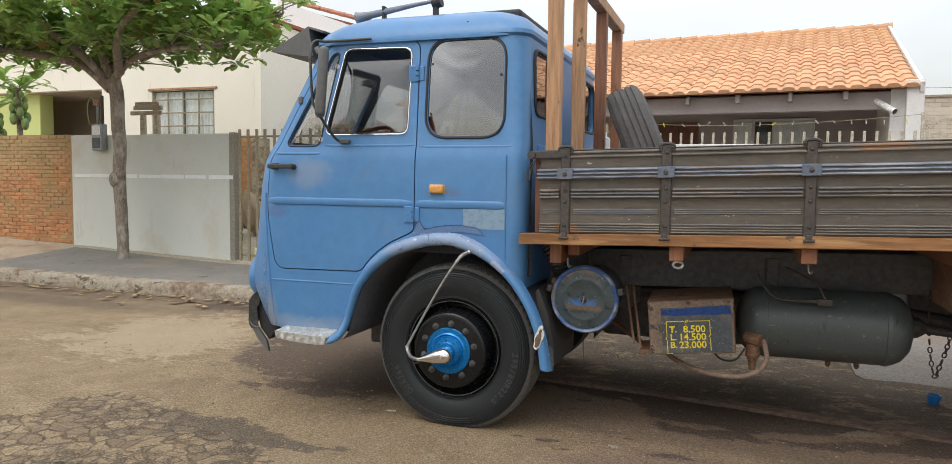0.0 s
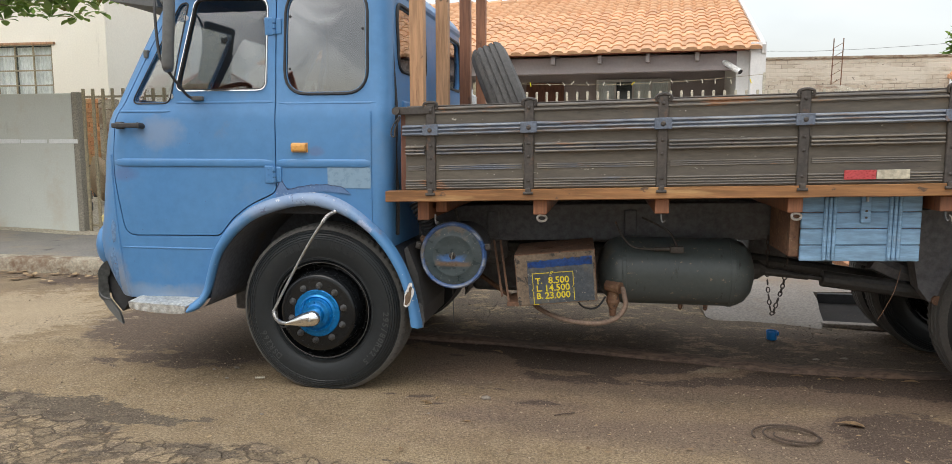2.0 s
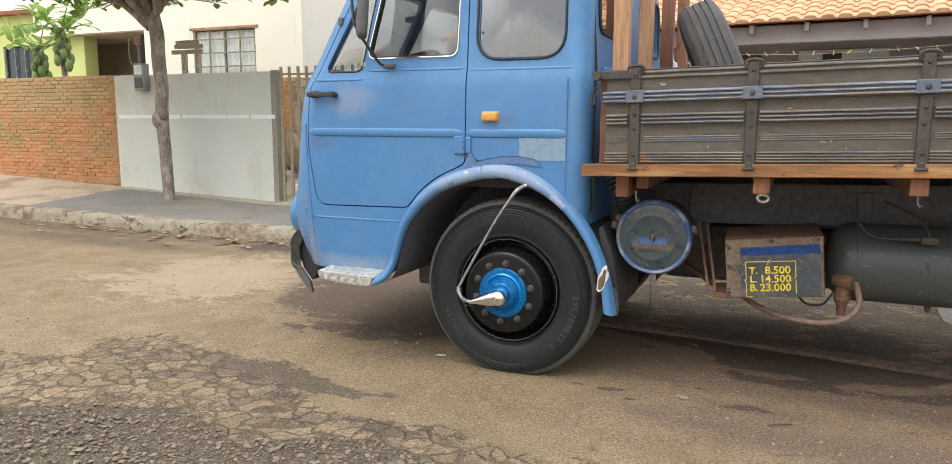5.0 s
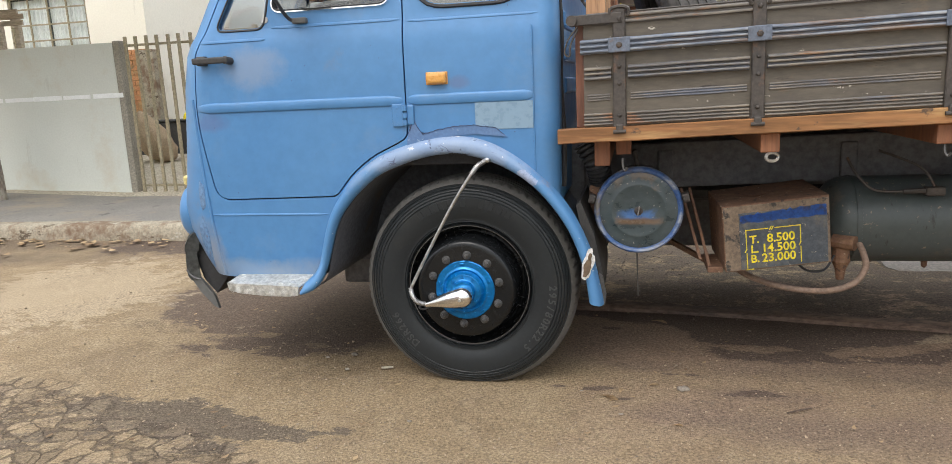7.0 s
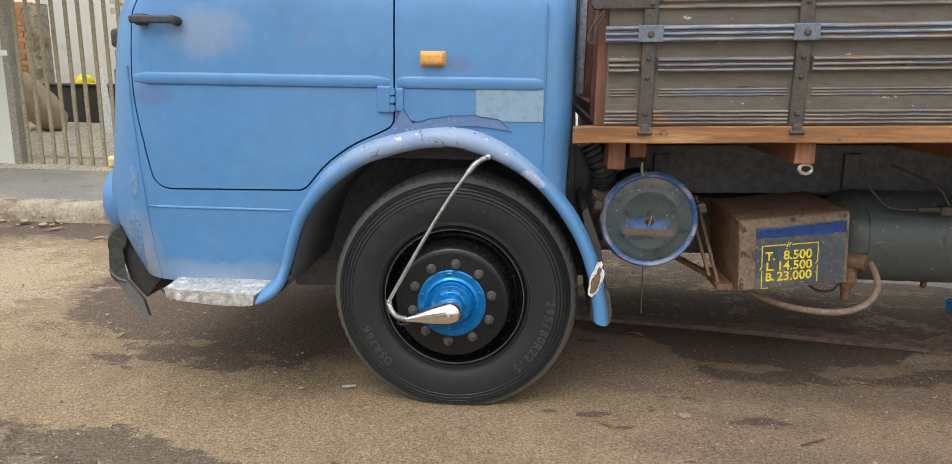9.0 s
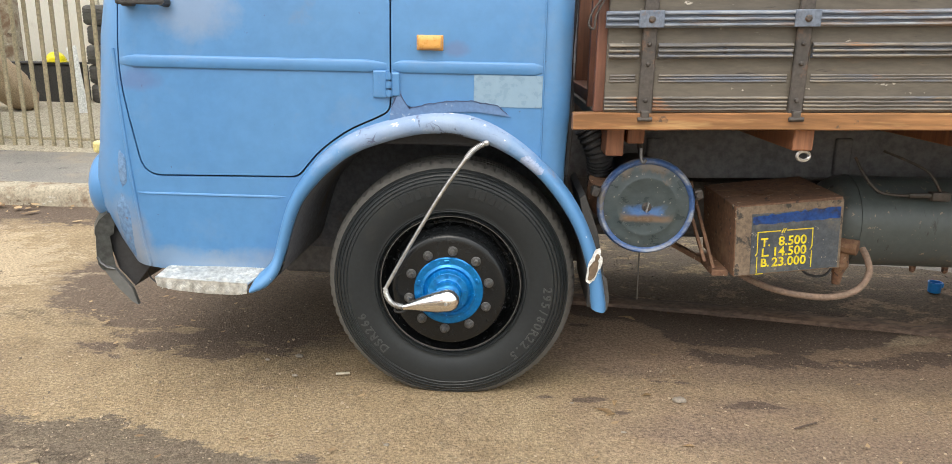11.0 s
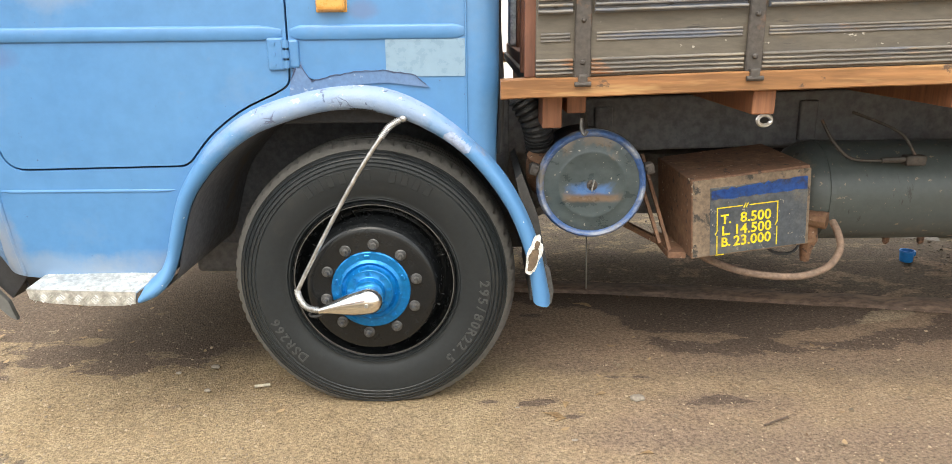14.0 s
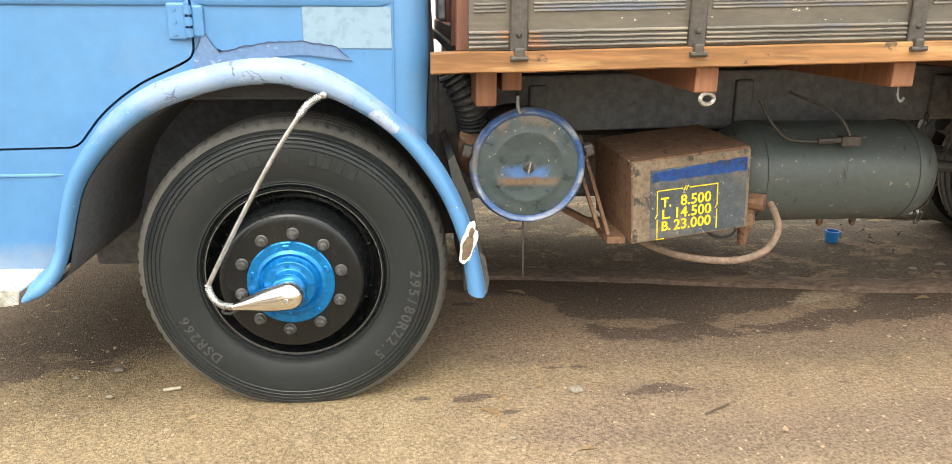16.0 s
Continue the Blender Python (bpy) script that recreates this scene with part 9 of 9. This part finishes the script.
pal = thing("yellow_pallet", -6.6, 9.8, 2.3, "weathered yellowish pallet boards fixed to a post", "pallet")
for k in range(3):
    part("board", box(-7.15, -5.9, 9.78, 9.81, 2.30 + 0.17 * k, 2.40 + 0.17 * k, 0.005), M_picket, pal)
for x in (-7.0, -6.3):
    part("post", box(x, x + 0.09, 9.812, 9.88, 0.2, 2.80, 0.005), M_picket, pal)
bulb = thing("wall_lamp_arm", -7.1, 12.3, 4.0, "dark bracket fixed high on the pale wall", "bracket")
part("arm", box(-7.2, -6.9, 12.0, 12.398, 3.85, 3.98, 0.01), M_black, bulb)

# ---- on the road ----
cap = thing("blue_cap", 2.955, 1.68, 0.02, "small bright blue plastic cup lying on the road", "plastic cup")
part("cup", turn_bm(lathe([(0.0, 0.002), (0.032, 0.0), (0.036, 0.004), (0.040, 0.062), (0.043, 0.064), (0.043, 0.070), (0.037, 0.070), (0.034, 0.010), (0.0, 0.008)], 24), pose(2.955, 1.68, 0.026, 90, 0, 0) @ Matrix.Diagonal((1, 1, 1, 1))), M_bluecap, cap, smooth=40)
part("tab", box(2.99, 3.005, 1.67, 1.69, 0.06, 0.09, 0.003), M_bluecap, cap)
rope_pts = []
for k in range(58):
    a = 3.4 - k * 0.235
    r = 0.155 + 0.022 * math.sin(k * 0.21) - 0.0007 * k
    rope_pts.append((2.615 + r * math.cos(a) * 1.02 + 0.0008 * k, -0.275 + r * math.sin(a) * 0.78, 0.014 + 0.014 * abs(math.sin(k * 0.16))))
M_rope = surface("dark_dusty_rope", (0.085, 0.060, 0.045), (0.13, 0.095, 0.07), 0.9, 0, 14, 90, bump=0.4)
tagged(part("rope_coil", tube(rope_pts, 0.0050, 6), M_rope, smooth=60), "loose coil of dusty brown rope on the road", "rope")


def scatter(count, where, small, large, seed, flat=0.6, level=0.006):
    """Many small stones in one mesh."""
    rng = random.Random(seed)
    ico = bmesh.new()
    bmesh.ops.create_icosphere(ico, subdivisions=1, radius=1.0)
    base = [v.co.copy() for v in ico.verts]
    fcs = [[v.index for v in f.verts] for f in ico.faces]
    ico.free()
    verts, faces = [], []
    for _ in range(count):
        x, y = where(rng)
        s = small + (large - small) * rng.random() ** 4
        rot = Euler((rng.uniform(0, 6), rng.uniform(0, 6), rng.uniform(0, 6))).to_matrix()
        sx, sy = rng.uniform(0.7, 1.3), rng.uniform(0.7, 1.2)
        o = len(verts)
        for p in base:
            q = rot @ Vector((p.x * sx, p.y * sy, p.z * 0.8)) * (1 + 0.55 * noise.noise(p * 2.4 + Vector((o * 0.37, 0, 0))))
            verts.append((x + q.x * s, y + q.y * s, level + s * flat * 0.45 + q.z * s * flat))
        faces += [[o + i for i in f] for f in fcs]
    me = bpy.data.meshes.new("stones")
    me.from_pydata(verts, [], faces)
    return me


def stone_material():
    m, nt, nodes, links, bsdf = nodes_of("loose_stone")
    rnd = nodes.new("ShaderNodeNewGeometry").outputs["Random Per Island"]
    col = mix_of(nt, rnd, (0.135, 0.105, 0.074), (0.300, 0.240, 0.168))
    fine = noise_of(nt, place_of(nt), 140, 3)
    col = mix_of(nt, ramp_of(nt, fine, 0.3, 0.7, 0, 0.35), col, (0.27, 0.20, 0.14))
    links.new(col, bsdf.inputs["Base Color"])
    bsdf.inputs["Roughness"].default_value = 0.95
    return m


M_loose = stone_material()
M_palegrit = surface("pale_grit", (0.42, 0.325, 0.22), (0.30, 0.225, 0.15), 0.95, 0, 30, 120, bump=0.2)
M_darkgrit = surface("dark_gutter_stone", (0.15, 0.118, 0.095), (0.26, 0.205, 0.16), 0.95, 0, 30, 120, bump=0.3)


def in_gravel(rng):
    while True:
        x, y = rng.uniform(-4.5, 1.1), rng.uniform(-2.75, -1.0)
        if rng.random() < min(1, max(0.0, (float(GRAVEL(x)) + 0.03 - y) / 0.12)):
            return x, y


tagged(part("gravel", scatter(22000, in_gravel, 0.0022, 0.017, 4, 0.45), M_loose), "loose dark gravel at the broken road edge", "gravel", kind="stuff")
tagged(part("pebbles", scatter(1500, lambda r: (r.uniform(-4.5, 4.5), r.triangular(-2.4, 3.3, 0.0)), 0.0025, 0.010, 6), M_loose), "small pebbles strewn over the road", "pebbles", kind="stuff")
tagged(part("road_grit", scatter(13000, lambda r: (r.uniform(-2.4, 3.5), r.triangular(-1.2, 1.2, -0.3)), 0.0012, 0.0055, 16), M_loose), "fine pale grit lying on the dusty road", "grit", kind="stuff")
tagged(part("pale_grit", scatter(1500, lambda r: (r.uniform(-2.4, 3.5), r.triangular(-1.3, 1.0, -0.25)), 0.0022, 0.0085, 26), M_palegrit), "pale grains of stone strewn over the dusty road", "grit", kind="stuff")
tagged(part("gutter_grit", scatter(5200, lambda r: (r.uniform(-0.9, 4.4), r.triangular(1.30, 3.2, 1.9)), 0.0015, 0.012, 9, 0.5, 0.024), M_darkgrit), "dark grit lying in the gutter", "grit", kind="stuff")


def litter(count, where, size, seed):
    rng = random.Random(seed)
    verts, faces = [], []
    for _ in range(count):
        x, y = where(rng)
        L = size * rng.uniform(0.3, 1.25)
        a, curl = rng.uniform(0, 6.28), rng.uniform(0.1, 0.5)
        d, s = Vector((math.cos(a), math.sin(a), 0)), Vector((-math.sin(a), math.cos(a), 0))
        o = len(verts)
        for t, w in ((0, 0.05), (0.3, 0.35), (0.65, 0.42), (1, 0.06)):
            for sg in (-1, 1):
                p = Vector((x, y, 0.010)) + d * (L * t) + s * (sg * w * L * 0.6)
                verts.append((p.x, p.y, p.z + L * (curl * abs(t - 0.5) + 0.15 * abs(sg) * w)))
        for r in range(3):
            faces.append((o + 2 * r, o + 2 * r + 1, o + 2 * r + 3, o + 2 * r + 2))
    me = bpy.data.meshes.new("litter")
    me.from_pydata(verts, [], faces)
    return me


def litter_material():
    m, nt, nodes, links, bsdf = nodes_of("leaf_litter")
    rnd = nodes.new("ShaderNodeNewGeometry").outputs["Random Per Island"]
    col = mix_of(nt, rnd, (0.13, 0.072, 0.036), (0.44, 0.31, 0.17))
    links.new(col, bsdf.inputs["Base Color"])
    bsdf.inputs["Roughness"].default_value = 0.85
    return m


M_litter = litter_material()
tagged(part("dry_leaves", litter(230, lambda r: (r.triangular(-12.5, -3.0, -5.5), 3.43 - abs(r.gauss(0, 0.30))), 0.11, 3), M_litter), "dry brown leaves gathered along the kerb", "dry leaves", kind="stuff")
tagged(part("leaf_scraps", litter(240, lambda r: (r.uniform(-4, 4.4), r.uniform(-1.6, 1.25)), 0.035, 12), M_litter), "small dry leaf scraps on the road", "leaf scraps", kind="stuff")
for x, y, L, a in ((0.87, 1.06, 0.10, -20), (0.62, -0.06, 0.085, -25), (0.66, -0.13, 0.06, 40), (2.93, -0.01, 0.15, -6), (2.88, 0.80, 0.10, 10), (3.10, 0.79, 0.11, -5), (3.27, 0.82, 0.10, 4), (3.39, 0.83, 0.07, -12), (3.55, 0.80, 0.13, 8), (0.84, 0.07, 0.055, 30), (0.71, -0.03, 0.06, 80), (0.93, -0.34, 0.05, 10)):
    lf = bmesh.new()
    add_leaf(lf, Vector((x, y, 0.012)), Vector((math.cos(radians(a)), math.sin(radians(a)), 0.05)), Vector((0, 0, 1)), L, L * 0.42)
    bmesh.ops.solidify(lf, geom=list(lf.faces), thickness=0.0015)
    tagged(part("fallen_leaf", lf, M_drybits, smooth=60), "single dry yellowed leaf lying on the road", "leaf", "fallen leaves")
for x, y, z, r in ((-0.76, 0.35, 0.010, 0.020), (-0.72, 0.14, 0.008, 0.014), (0.07, -0.03, 0.010, 0.016), (1.0, 0.04, 0.006, 0.03), (0.72, -0.25, 0.008, 0.013), (-0.9, 0.30, 0.008, 0.012), (-0.2, -0.42, 0.008, 0.012), (0.53, -0.02, 0.008, 0.013), (3.35, 1.25, 0.014, 0.03), (3.15, 1.2, 0.014, 0.028), (2.3, 1.05, 0.014, 0.022)):
    tagged(part("stone", lumpy(x, y, 0.002, r, r * 0.7, r * 0.45, x, 2, 0.3), M_stone, smooth=50), "small pale stone lying on the road", "stone", "pale stones")
weed = []
for k in range(9):
    weed.append(Vector((-0.62 + 0.05 * math.cos(k * 2.4), -1.78 + 0.05 * math.sin(k * 2.4), 0.015)))
tagged(part("weed", leaf_crown(weed, 6, 0.026, 30), M_leaf), "small bright green weed in the gravel", "weed")
tagged(part("twig", tube([(1.42, -0.16, 0.010), (1.47, -0.135, 0.013), (1.53, -0.10, 0.010)], 0.0035, 6), M_rope), "short dark twig lying on the road", "twig")
tagged(part("cigarette_end", tube([(-0.535, 0.165, 0.012), (-0.475, 0.18, 0.012)], 0.0065, 10), M_picket), "pale cigarette end lying on the road", "cigarette end")
tagged(part("green_straw", tube([(-0.40, -1.55, 0.02), (-0.22, -1.58, 0.02)], 0.004, 8), M_papaya), "green plastic straw lying in gravel", "straw")

# ---- far things ----
ft = thing("far_tree", 17.0, 31, 0.2, "large drooping green tree far behind the wall", "tree")
part("trunk", limb([(17, 31, 0), (17.1, 31, 3), (17.6, 31, 5)], 0.30, 0.14), M_bark, ft)
rng = random.Random(2)
ftips = []
while len(ftips) < 300:
    u, v, w = rng.uniform(-1, 1), rng.uniform(-1, 1), rng.uniform(-1, 1)
    if 0.3 < u * u + v * v + w * w < 1:
        ftips.append(Vector((17.9 + 2.0 * u, 31 + 1.8 * v, 5.3 + 1.7 * w + 0.3 * math.sin(u * 9))))
tagged(part("crown", leaf_crown(ftips, 9, 0.45, 40), M_farleaf, ft), kind="stuff")
cable = thing("overhead_cable", 10, 24, 5, "thin black cables crossing the sky", "cable")
part("cable_strand", tube(smooth_path([(2, 26, 5.6), (9, 25, 4.9), (20, 24, 5.4)]), 0.006, 5), M_black, cable)
part("cable_post", tube([(20, 24, 0), (20, 24, 6.0)], [0.14, 0.10], 10), M_concrete, cable)
part("cable_post", tube([(2, 26, 0), (2, 26, 6.0)], [0.14, 0.10], 10), M_concrete, cable)

# ---- bricks and tiles ----
brick_me = mesh_of(box(-0.0935, 0.0935, -0.035, 0.035, -0.0305, 0.0305, 0.008, 1))
brick_me.materials.append(M_brick)
rng = random.Random(11)
far_v, far_f = [], []
for r in range(28):
    for c in range(20):
        x = -13.32 + c * 0.1945 + (0.095 if r % 2 else 0)
        z = 0.37 + r * 0.0695
        if x > -9.74 or z < rise(x, 5.5) - 0.04:
            continue
        m = pose(x + rng.uniform(-0.006, 0.006), 5.841 + rng.uniform(-0.006, 0.006), z + rng.uniform(-0.003, 0.003), rng.uniform(-2, 2), rng.uniform(-0.9, 0.9), rng.uniform(-1.6, 1.6))
        if x > -11.72:
            b = part("brick", brick_me, None, bw)
            b.matrix_basis = m
            b.matrix_parent_inverse = world_of(bw).inverted()
        else:
            o = len(far_v)
            far_v += [tuple(m @ v.co) for v in brick_me.vertices]
            far_f += [[o + i for i in p.vertices] for p in brick_me.polygons]
far_bricks = bpy.data.meshes.new("bricks")
far_bricks.from_pydata(far_v, [], far_f)
tagged(part("bricks", far_bricks, M_brick, bw), kind="stuff")

slope = math.atan2(RZ - EZ, RY - EY)


def tile_bm():
    bm = bmesh.new()
    prof = [(-0.118, 0.004), (-0.088, 0.000), (-0.066, 0.003), (-0.050, 0.026), (-0.030, 0.037), (0.022, 0.042), (0.074, 0.037), (0.096, 0.024), (0.110, 0.006), (0.120, 0.004)]
    a = [bm.verts.new((x, -0.02, z + 0.022)) for x, z in prof]
    b = [bm.verts.new((x * 0.97, 0.40, z)) for x, z in prof]
    c = [bm.verts.new((x, -0.012, min(z, 0.006) - 0.006)) for x, z in prof]
    for i in range(len(prof) - 1):
        bm.faces.new((a[i], a[i + 1], b[i + 1], b[i]))
        bm.faces.new((c[i], c[i + 1], a[i + 1], a[i]))
    return bm


tile_me = mesh_of(tile_bm(), 50)
tile_me.materials.append(M_tile)
roof_m = TH @ pose(0, EY, EZ, math.degrees(slope), 0, 0)
roof_field = part("roof_cover", turn_bm(box(-4.6, 3.95, 0.10, 5.86, -0.018, -0.010), roof_m), M_oldtile, th)
rest_v, rest_f = [], []
proto = [v.co.copy() for v in tile_me.vertices]
polys = [list(p.vertices) for p in tile_me.polygons]
for r in range(16):
    for c in range(37):
        x, y = 3.83 - c * 0.2285, r * 0.365 - 0.05
        m = roof_m @ pose(x + rng.uniform(-0.004, 0.004), y + rng.uniform(-0.006, 0.006), 0, rng.uniform(-0.6, 0.6), rng.uniform(-0.8, 0.8), rng.uniform(-0.6, 0.6))
        if c < 27 and r < 11:
            b = part("roof_tile", tile_me, None, roof_field)
            b.matrix_basis = m
            b.matrix_parent_inverse = world_of(roof_field).inverted()
        else:
            o = len(rest_v)
            rest_v += [tuple(m @ p) for p in proto]
            rest_f += [[o + i for i in p] for p in polys]
rest = bpy.data.meshes.new("tiles")
rest.from_pydata(rest_v, [], rest_f)
rest.polygons.foreach_set("use_smooth", [True] * len(rest.polygons))
tagged(part("roof_tiles", rest, M_tile, th), kind="stuff")
for k in range(24):
    part("ridge_tile", turn_bm(tube([(-4.5 + k * 0.355, 0, 0), (-4.5 + k * 0.355 + 0.37, 0, 0.012)], [0.10, 0.12], 10), TH @ pose(0, RY, RZ + 0.0)), M_tile, th)
